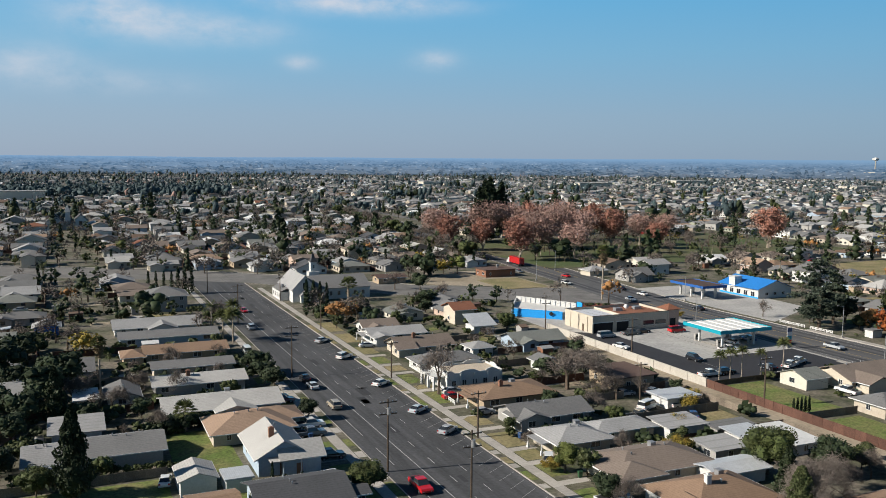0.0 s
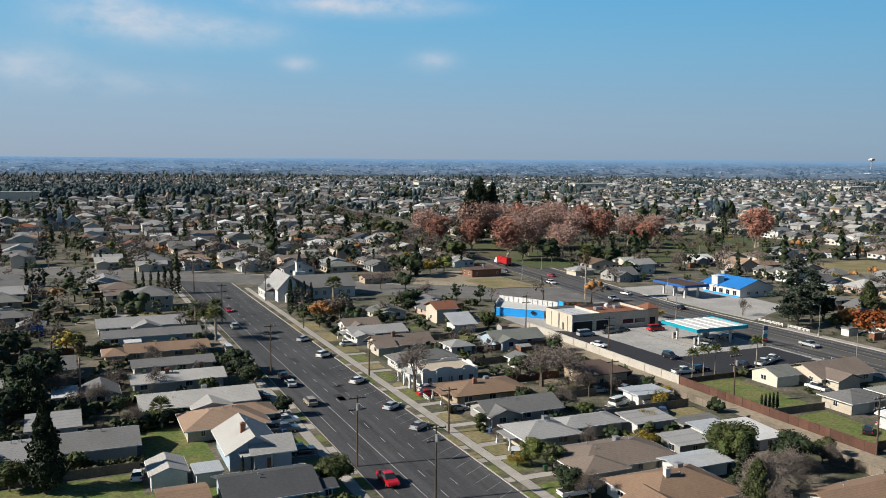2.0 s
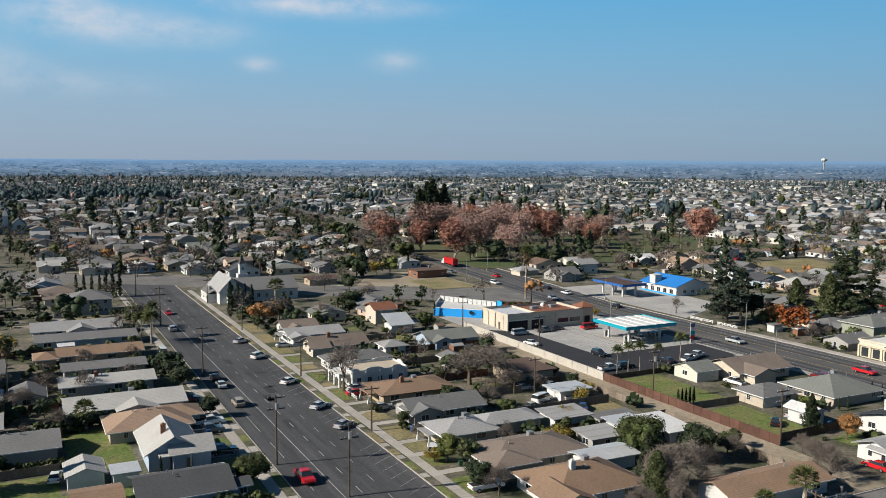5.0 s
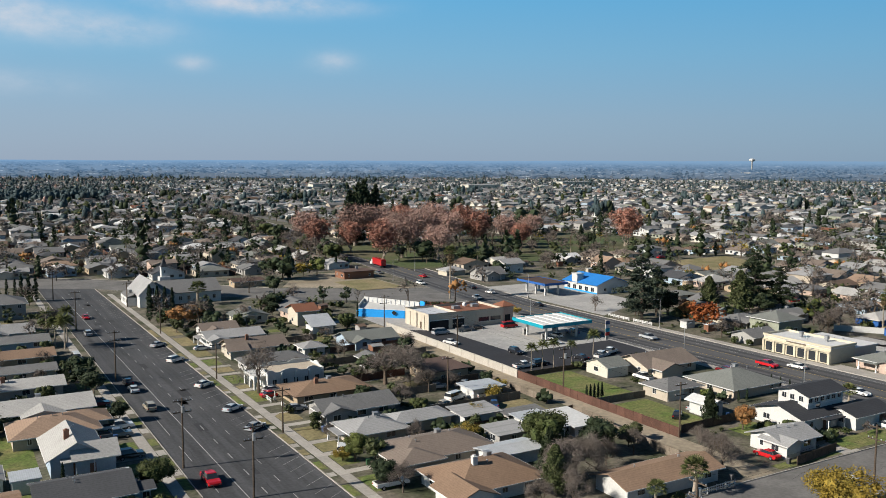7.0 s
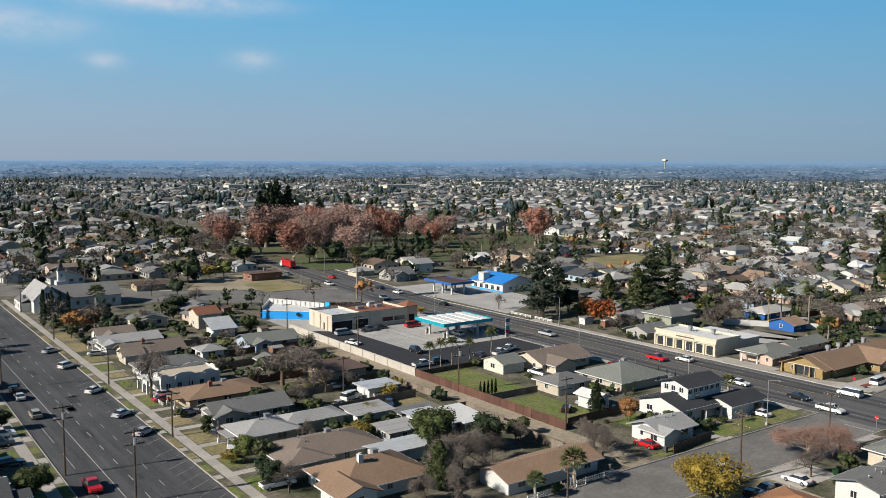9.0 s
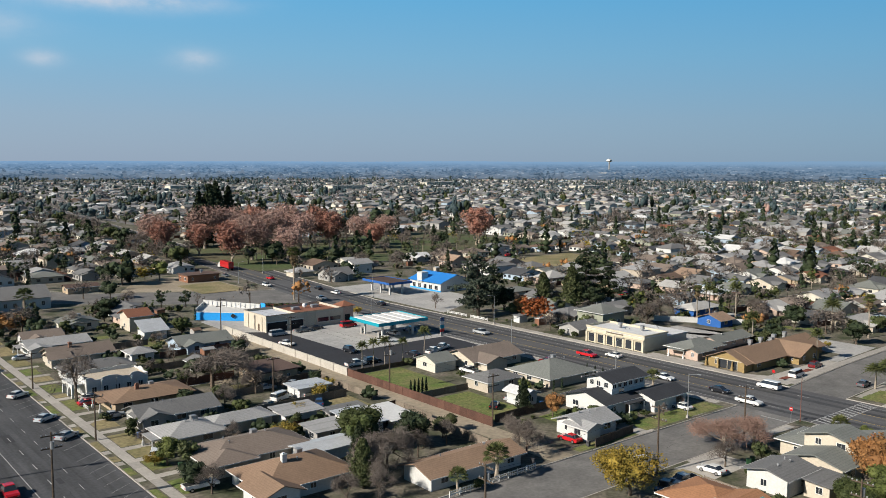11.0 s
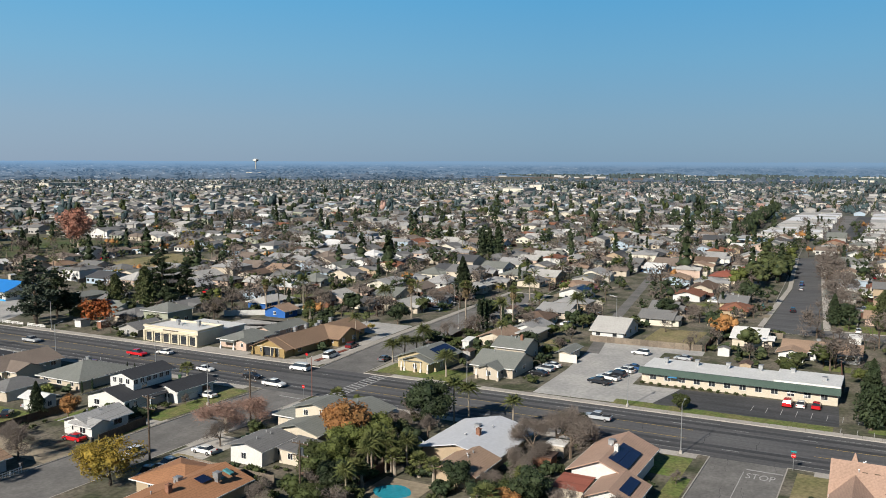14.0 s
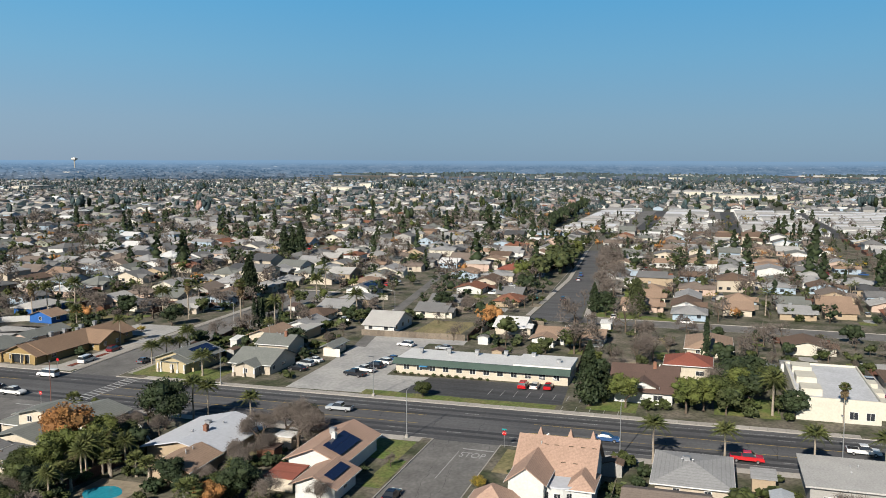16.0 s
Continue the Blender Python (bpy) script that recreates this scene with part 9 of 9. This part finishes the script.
def far_car(x, y, along, col):
    b, g = PARKED.setdefault(col, Shape()), PARKED.setdefault("glass", Shape())
    ln, wd = random.uniform(2.0, 2.4), 0.88
    hx, hy = (ln, wd) if along == "x" else (wd, ln)
    cx, cy = (0.52, 0.9) if along == "x" else (0.9, 0.52)
    b.stack([(hx, hy, 0.3), (hx, hy, 0.85), (hx * 0.94, hy * 0.94, 0.95)], (x, y))
    g.stack([(hx * (cx + 0.08), hy * (cy + 0.02), 0.951), (hx * cx * 0.86, hy * cy * 0.86, 1.42)], (x, y))
    b.stack([(hx * cx * 0.86, hy * cy * 0.86, 1.421), (hx * cx * 0.8, hy * cy * 0.8, 1.5)], (x, y))


for x, y, w, dp in YARDS:
    for fx0, fy0, fx1, fy1 in ((x + 9.3, y - 7.5, x + 9.3, y + 7.8), (x - 9.0, y + 7.9, x + 9.2, y + 7.9)):
        if random.random() < 0.62 and all(free(fx0 + (fx1 - fx0) * u - 0.3, fx0 + (fx1 - fx0) * u + 0.3, fy0 + (fy1 - fy0) * u - 0.3, fy0 + (fy1 - fy0) * u + 0.3) for u in (0, 0.25, 0.5, 0.75, 1)):
            sh = FENCES.setdefault(random.choice(("redwood", "redwood", "grey", "pale")), Shape())
            n = 5
            for i in range(n):
                a0, a1 = i / n + 0.004, (i + 1) / n - 0.004
                q = random.uniform(-0.05, 0.05)
                sh.box(fx0 + (fx1 - fx0) * a0 - 0.04, fx0 + (fx1 - fx0) * a1 + 0.04, fy0 + (fy1 - fy0) * a0 - 0.04, fy0 + (fy1 - fy0) * a1 + 0.04, 0.1, 1.9 + q)
    for i in range(2):
        along = random.choice("xy")
        cx_, cy_ = x + random.uniform(-8, 8), y - dp / 2 - random.uniform(2.5, 4.5)
        if random.random() < 0.42 and free(cx_ - 2.4, cx_ + 2.4, cy_ - 2.4, cy_ + 2.4):
            far_car(cx_, cy_, along, random.choice(("white", "white", "silver", "black", "grey", "red", "blue", "tan")))
for k, sh in FENCES.items():
    m = {"redwood": FENCEWOOD, "grey": GREYWOOD, "pale": BLOCKWALL}[k]
    tagged(new("yard_fences", sh.mesh("yard_fences", m)), "%s fences between far yards" % {"redwood": "dark redwood board", "grey": "grey plank", "pale": "pale block"}[k], "fences", "", "stuff")
for k, sh in PARKED.items():
    tagged(new("distant_cars", sh.mesh("distant_cars", GLASS if k == "glass" else CARS[k])), "%s of cars parked by far houses" % ("dark windows" if k == "glass" else k + " bodies"), "cars", "", "stuff")

# trees in the yards: single ones near by, joined ones past that
kinds = ["round"] * 4 + ["round_dark"] * 7 + ["round_olive"] * 5 + ["bare"] * 13 + ["bare_wide"] * 9 + ["willow", "yellow", "orange"] + ["conifer", "conifer", "cypress", "cypress", "palm_date", "palm_date"]
near_kinds = ["bare"] * 5 + ["bare_wide", "round_olive", "round_olive", "round", "willow", "round_dark"]
OPEN_LOTS = ((200, 258, 200, 275), (106, 182, 290, 360), (203, 266, -46, 22), (130, 181, 147, 249), (203, 254, 76, 140), (314, 384, 256, 311))
n_tree = 0
crowd = Crowd()


def yard_tree(i, near, span, power):
    d = near + span * random.random() ** power
    a = radians(random.uniform(-9, 109))
    return 10 + d * math.sin(a), -30 + d * math.cos(a), d


for i in range(5600):
    x, y, d = yard_tree(i, 90, 760, 0.62)
    if not free(x - 1.5, x + 1.5, y - 1.5, y + 1.5) and not (d > 280 and random.random() < 0.4 and off_road(x, y) and all(not (a < x < b and c < y < e) for a, b, c, e in OPEN_LOTS)):
        continue
    k = random.choice(kinds)
    q = random.uniform(0.55, 1.05) * (1.45 if random.random() < 0.15 else 1.0) * (1.0 if d < 330 else 1.06)
    if d < 250:
        if n_tree >= 42:
            continue
        tree(random.choice(near_kinds), x, y, q * 0.72)
        n_tree += 1
        TAKEN.append((x - 1.5, x + 1.5, y - 1.5, y + 1.5))
    else:
        if d > 520 and k[:4] == "palm":
            k = "round_dark"
        if d < 400 and k == "conifer":
            k = "round_olive"
        t = TREES[k + ("_lo" if d < 300 else "_vlo")]
        a = random.uniform(0, 6.28)
        crowd.add(t[0], x, y, K, a, q), crowd.add(t[1], x, y, K, a, q)
# shrubs and hedges along the walls of the houses
for t in HOUSES:
    x0, y0 = t.location.x, t.location.y
    d = math.hypot(x0 - 15, y0 + 30)
    for i in range(17 if d < 260 else 8 if x0 < 320 else 4):
        x, y = x0 + random.uniform(-12, 12), y0 + random.uniform(-10.5, 10.5)
        if free(x - 0.5, x + 0.5, y - 0.5, y + 0.5):
            sh = TREES[random.choice(("shrub_mid", "shrub_dark_mid", "shrub_dark_mid", "shrub_dry_mid") if d < 150 else ("shrub_lo", "shrub_dark_lo", "shrub_dry_lo") if d < 300 else ("shrub_vlo", "shrub_dark_vlo", "shrub_dry_vlo"))]
            crowd.add(sh[1], x, y, K, random.uniform(0, 6), random.uniform(0.5, 1.8))
    for i in range(5 if d < 300 else 0):
        x, y = x0 + random.uniform(-13, 13), y0 + random.uniform(-11.5, 11.5)
        if free(x - 1.0, x + 1.0, y - 1.0, y + 1.0) and all(not (a < x < b and c < y < e) for a, b, c, e in OPEN_LOTS):
            sh = TREES[random.choice(("round_dark_lo", "round_olive_lo", "bare_lo", "bare_mid", "round_lo", "bare_wide_lo"))]
            a, q = random.uniform(0, 6), random.uniform(0.35, 0.7)
            crowd.add(sh[0], x, y, K, a, q), crowd.add(sh[1], x, y, K, a, q)
# large trees over the eastern street, and a belt of trees along the avenue's far stretch
STREET = [(430, -6.5, "round_olive", 2.0), (444, -5.5, "round_olive", 2.1), (460, -4.5, "round_olive", 2.2), (478, -3.5, "round_olive", 2.0), (496, -2, "willow", 1.6), (511, 0, "round_olive", 1.9), (538, 12, "round_olive", 1.9)]
STREET += [(x, -58.5 + 0.073 * x + random.uniform(-2, 2), random.choice(("bare_wide", "bare")), random.uniform(0.9, 1.25)) for x in range(366, 530, 11)]
STREET += [(av(y, random.uniform(-14, -5)), y, random.choice(("bare_wide", "bare", "round_dark", "round_olive", "round")), random.uniform(1.1, 1.7)) for y in range(385, 760, 9)]
for x, y, k, q in STREET:
    a = random.uniform(0, 6.28)
    crowd.add(TREES[k + "_lo"][0], x, y, K, a, q), crowd.add(TREES[k + "_lo"][1], x, y, K, a, q)
crowd.flush("yard_trees", "yard trees and shrubs of %s between the houses", "trees")

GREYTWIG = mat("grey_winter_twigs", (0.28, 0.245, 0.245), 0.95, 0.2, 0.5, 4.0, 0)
# far trees: rough lumps with loose sprays, thicker in some quarters than in others; distance haze is put into their
# blue-grey and pale colours
far_pts = {"dark": [], "gum": [], "green": [], "bare": [], "rust": []}


def wooded(x, y):
    return 0.5 + 0.28 * math.sin(x * 0.006 + 1.3 * math.sin(y * 0.0042)) + 0.28 * math.sin(y * 0.0075 + 1.1 * math.sin(x * 0.0051 + 2.0))


for i in range(23000):
    x, y, d = yard_tree(i, 740, 1890, 0.82)
    if 676 < x < 1014 and -300 < y < 44 or FIELDS(x, y) or random.random() > 0.2 + 1.05 * wooded(x, y):
        continue
    # past 1500 m mostly the kinds tinted for haze
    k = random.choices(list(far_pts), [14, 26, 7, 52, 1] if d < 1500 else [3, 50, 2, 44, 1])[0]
    big = 1.0 + 0.35 * min(1.0, max(0.0, d - 1200) / 1500)
    far_pts[k].append((x, y, random.uniform(2.3, 4.5) * (1.5 if random.random() < 0.15 else 1) * big, random.uniform(4.5, 9.5) * (1.7 if random.random() < 0.15 else 1) * big, d))
for i in range(44):                               # tall clumps above the roofs, mostly in the haze-tinted leaf colour
    cx_, cy_, d = yard_tree(i, 620, 1950, 0.8)
    if FIELDS(cx_, cy_) or 660 < cx_ < 1030 and -320 < cy_ < 64:
        continue
    for j in range(random.randint(3, 13)):
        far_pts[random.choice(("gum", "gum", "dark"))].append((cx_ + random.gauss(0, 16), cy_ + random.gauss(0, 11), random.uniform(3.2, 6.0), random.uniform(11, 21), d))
for i in range(420):                              # a dense dark wood at the town's north-western edge
    a, d = radians(random.uniform(-9, 9)), random.uniform(1130, 1330)
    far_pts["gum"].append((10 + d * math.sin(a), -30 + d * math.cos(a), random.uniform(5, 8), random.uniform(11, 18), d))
for i in range(150):                              # a hedge of tall trees along the mobile home park
    u = random.random()
    far_pts["dark"].append((684 + 410 * u + random.uniform(-2, 2), 49 + 22 * u + random.uniform(-3, 3), random.uniform(2.5, 4), random.uniform(8, 13), 800))
for k, pts in far_pts.items():
    vs, fs, k0 = [], [], 0
    f = 0.3 if k == "bare" else 0.8
    for x, y, r, h, d in pts:
        n = int(np.clip(12000 / d, 4, 15)) * (2 if k == "bare" else 1)
        if k != "bare":
            for j in range(3 if d < 1100 else 2 if d < 1800 else 1):
                base, face = (ICO, ICOF) if d < 1300 else (OCTA, OCTF)
                q = base * rng.uniform(0.75, 1.0, (len(base), 1)) * np.array([r, r, h / 2]) * (0.78 - 0.12 * j) + np.array([x + rng.normal() * r * 0.45 * (j > 0), y + rng.normal() * r * 0.45 * (j > 0), h * (0.45 + 0.12 * j)])
                vs.append(q)
                fs.append(np.array(face) + k0)
                k0 += len(base)
        q = rng.normal(size=(n, 3))
        q /= np.linalg.norm(q, axis=1)[:, None]
        q = q * (0.6 + 0.4 * rng.random(n))[:, None] * np.array([r, r, h / 2]) + np.array([x, y, h * 0.55])
        dd = rng.normal(size=(n, 3))
        dd /= np.linalg.norm(dd, axis=1)[:, None]
        ee = np.cross(dd, rng.normal(size=(n, 3)))
        ee /= np.linalg.norm(ee, axis=1)[:, None]
        sz = r * (0.3 if d < 1100 else 0.42)
        vs.append(np.stack([q - dd * sz, q + ee * sz * f, q + dd * sz], 1).reshape(-1, 3))
        fs.append(np.arange(3 * n).reshape(-1, 3) + k0)
        k0 += 3 * n
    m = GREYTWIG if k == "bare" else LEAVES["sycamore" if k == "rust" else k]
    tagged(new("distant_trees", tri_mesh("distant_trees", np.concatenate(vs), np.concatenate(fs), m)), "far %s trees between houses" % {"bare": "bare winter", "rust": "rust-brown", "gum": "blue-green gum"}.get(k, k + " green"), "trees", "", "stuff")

# the valley's far edge: upright bands of woods, fields and roofs, 2.8 to 4.6 km off, with haze painted into their glow
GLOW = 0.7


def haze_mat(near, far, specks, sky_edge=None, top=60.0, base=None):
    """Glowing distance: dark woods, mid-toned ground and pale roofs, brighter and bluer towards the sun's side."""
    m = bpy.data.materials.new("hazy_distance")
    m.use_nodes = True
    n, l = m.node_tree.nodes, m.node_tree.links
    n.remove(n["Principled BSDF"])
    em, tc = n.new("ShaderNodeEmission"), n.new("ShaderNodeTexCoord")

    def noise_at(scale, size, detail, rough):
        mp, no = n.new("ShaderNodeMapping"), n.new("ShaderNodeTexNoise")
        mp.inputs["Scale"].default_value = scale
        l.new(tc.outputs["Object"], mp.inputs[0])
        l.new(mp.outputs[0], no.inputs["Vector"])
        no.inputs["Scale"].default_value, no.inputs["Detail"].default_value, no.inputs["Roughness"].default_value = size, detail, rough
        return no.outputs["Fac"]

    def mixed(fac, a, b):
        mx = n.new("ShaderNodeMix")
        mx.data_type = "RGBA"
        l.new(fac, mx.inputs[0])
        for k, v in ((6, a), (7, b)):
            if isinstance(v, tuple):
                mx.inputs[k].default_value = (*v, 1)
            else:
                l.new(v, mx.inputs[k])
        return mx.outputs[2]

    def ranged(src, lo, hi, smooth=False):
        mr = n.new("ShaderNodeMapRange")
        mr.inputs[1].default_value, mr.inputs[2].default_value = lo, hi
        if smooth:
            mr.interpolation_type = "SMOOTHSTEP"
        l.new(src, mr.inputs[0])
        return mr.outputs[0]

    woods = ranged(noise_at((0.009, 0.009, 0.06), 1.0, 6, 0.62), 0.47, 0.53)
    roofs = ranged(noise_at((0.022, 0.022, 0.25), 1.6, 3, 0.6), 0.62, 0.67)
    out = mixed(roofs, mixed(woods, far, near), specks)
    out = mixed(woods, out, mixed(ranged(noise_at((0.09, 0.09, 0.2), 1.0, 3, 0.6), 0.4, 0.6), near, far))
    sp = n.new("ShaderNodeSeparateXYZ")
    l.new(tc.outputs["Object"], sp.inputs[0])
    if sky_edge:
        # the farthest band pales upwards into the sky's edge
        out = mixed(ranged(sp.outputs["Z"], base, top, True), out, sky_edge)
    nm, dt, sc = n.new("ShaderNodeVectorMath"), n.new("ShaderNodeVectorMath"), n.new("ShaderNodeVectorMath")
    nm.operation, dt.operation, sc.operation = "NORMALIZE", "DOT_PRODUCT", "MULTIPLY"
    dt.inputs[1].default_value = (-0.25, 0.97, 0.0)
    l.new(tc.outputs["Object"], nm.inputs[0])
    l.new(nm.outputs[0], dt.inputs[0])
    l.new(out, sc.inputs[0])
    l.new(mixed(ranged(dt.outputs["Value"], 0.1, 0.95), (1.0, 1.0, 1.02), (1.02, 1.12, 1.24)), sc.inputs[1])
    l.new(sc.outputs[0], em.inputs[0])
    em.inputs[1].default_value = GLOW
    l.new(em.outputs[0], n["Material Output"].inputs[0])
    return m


def haze_band(radius, low, high, material, a0=-20, a1=120, lift=0.0, ragged=1.0):
    """An upright band; its crest is broken by single trees and roofs, and the land beyond rises a little towards the east by lift."""
    s = Shape()
    k = int((a1 - a0) * radius / 130)
    tall, left = 0.0, 0
    for i in range(k + 1):
        deg = a0 + (a1 - a0) * i / k
        a = radians(deg)
        if left <= 0:
            left = random.randint(2, 7)
            tall = random.choice((0.0, 0.0, 0.1, 0.3, 0.5, 1.0, 1.5)) * ragged * random.uniform(0.7, 1.2)
        left -= 1
        bump = tall * (1.0 if 0 < left < 5 else 0.7) + random.uniform(-0.08, 0.08)
        z = low + (high - low) * (0.3 + 0.3 * math.sin(a * 23 + radius) * math.sin(a * 7) + 0.6 * bump)
        z = z * min(1.0, max(0.05, (a1 - deg) / 6)) + lift * min(1.0, max(0.0, (deg - 8) / 62))
        s.v += [(radius * math.sin(a), radius * math.cos(a), -0.5), (radius * math.sin(a), radius * math.cos(a), z)]
    s.f = [(2 * i, 2 * i + 1, 2 * i + 3, 2 * i + 2) for i in range(k)]
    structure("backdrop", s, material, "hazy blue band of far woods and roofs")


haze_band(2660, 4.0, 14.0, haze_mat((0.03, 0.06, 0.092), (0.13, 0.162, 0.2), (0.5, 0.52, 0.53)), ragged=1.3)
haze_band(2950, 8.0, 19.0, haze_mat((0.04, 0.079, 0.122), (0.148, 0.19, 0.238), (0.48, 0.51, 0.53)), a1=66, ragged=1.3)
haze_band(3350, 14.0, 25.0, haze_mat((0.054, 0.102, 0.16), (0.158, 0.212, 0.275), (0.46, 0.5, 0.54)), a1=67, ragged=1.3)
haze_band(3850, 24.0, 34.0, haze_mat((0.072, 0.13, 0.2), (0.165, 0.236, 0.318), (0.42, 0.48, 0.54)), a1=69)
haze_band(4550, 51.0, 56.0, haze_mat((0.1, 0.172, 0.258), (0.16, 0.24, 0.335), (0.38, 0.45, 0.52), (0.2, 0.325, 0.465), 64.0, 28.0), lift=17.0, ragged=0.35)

# open vineyards in the east, with far sheds and tree lines
poly_slab("ground_fields", [(2725, 0), (2060, -1400), (3350, -1400), (4500, -1400), (4500, 2100), (3715, 2100)], 0.02, 0.16, FIELD, "bare brown vineyard fields far off")
SPECKS, LINES = Shape(), Shape()
for i in range(150):
    x, y = random.uniform(2600, 4400), random.uniform(-1300, 2000)
    if FIELDS(x, y):
        w, d = random.uniform(10, 60), random.uniform(10, 70)
        SPECKS.box(x, x + w, y, y + d, 0.1, random.uniform(4, 8))
for i in range(70):
    x, y = random.uniform(2700, 4400), random.uniform(-1300, 2000)
    if FIELDS(x - 60, y):
        for j in range(random.randint(4, 26)):
            LINES.stack([(random.uniform(4, 8), random.uniform(5, 9), 0.1), (random.uniform(2, 5), random.uniform(3, 6), random.uniform(7, 14))], (x + random.uniform(-14, 14), y + j * 14 + random.uniform(-5, 5)))
tagged(new("field_sheds", SPECKS.mesh("field_sheds", ROOFS["pale"])), "pale sheds and farm roofs in far fields", "sheds", "", "stuff")
# these tree lines share the leaf colour tinted for haze
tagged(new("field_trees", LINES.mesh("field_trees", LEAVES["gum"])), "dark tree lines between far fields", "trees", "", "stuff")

# water tower and pale works on the skyline
wt = thing("water_tower", 3395, 2794, 0, 0, "white water tower on the skyline", "water tower")
part("stem", Shape().tube((0, 0, 0), (0, 0, 64), 3.4, 2.8, 10), WALLS["grey"], wt)
part("tank", Shape().stack([(4, 4, 62), (10, 10, 67), (10, 10, 73), (3, 3, 77)]), WALLS["white"], wt)
for x, y, w, d, h in ((2960, 2430, 26, 95, 14), (1720, 610, 50, 36, 10), (2705, 30, 30, 40, 13), (-45, 1030, 55, 18, 12), (900, 1350, 70, 30, 9), (1250, 1500, 90, 30, 9), (640, 1480, 60, 26, 9), (1300, 1100, 60, 40, 9), (1480, 560, 60, 40, 9), (1500, -60, 70, 60, 8), (1340, -120, 40, 90, 8)):
    b = thing("works_building", x, y, 0, 0, "long pale flat-roofed building far off", "building")
    part("wall", Shape().box(-w / 2, w / 2, -d / 2, d / 2, 0, h), WALLS["pale"], b)
    part("roof", Shape().box(-w / 2 - 0.5, w / 2 + 0.5, -d / 2 - 0.5, d / 2 + 0.5, h + 0.01, h + 0.6), ROOFS["pale"], b)

# white gabled church far up the town
fc = thing("church", 2.0, 640.0, 0.1, 0, "white timber church with twin gables and turret", "church")
for x0, x1, y0, y1, ax in ((-13, -3, -9, 9, "y"), (3.5, 13, -8, 9, "y"), (-3.02, 3.48, -6, 8, "y")):
    sw, sr = Shape(), Shape()
    wall_shape(sw, x0, x1, y0, y1, 0, 6.0, "gable", ax, (x1 - x0) / 2 * 0.9)
    roof_shape(sr, x0, x1, y0, y1, 6.0, "gable", ax, 0.9, 0.4)
    w = part("wall", sw, WALLS["white"], fc)
    part("roof", sr, ROOFS["dark"], fc)
    window(w, 2.4, 3.0, pose((x0 + x1) / 2, y0, 3.0))
part("turret", Shape().stack([(1.6, 1.6, 0), (1.6, 1.6, 12.5), (1.8, 1.8, 12.51), (0.05, 0.05, 17.0)], (0.2, -7.7)), WALLS["white"], fc)
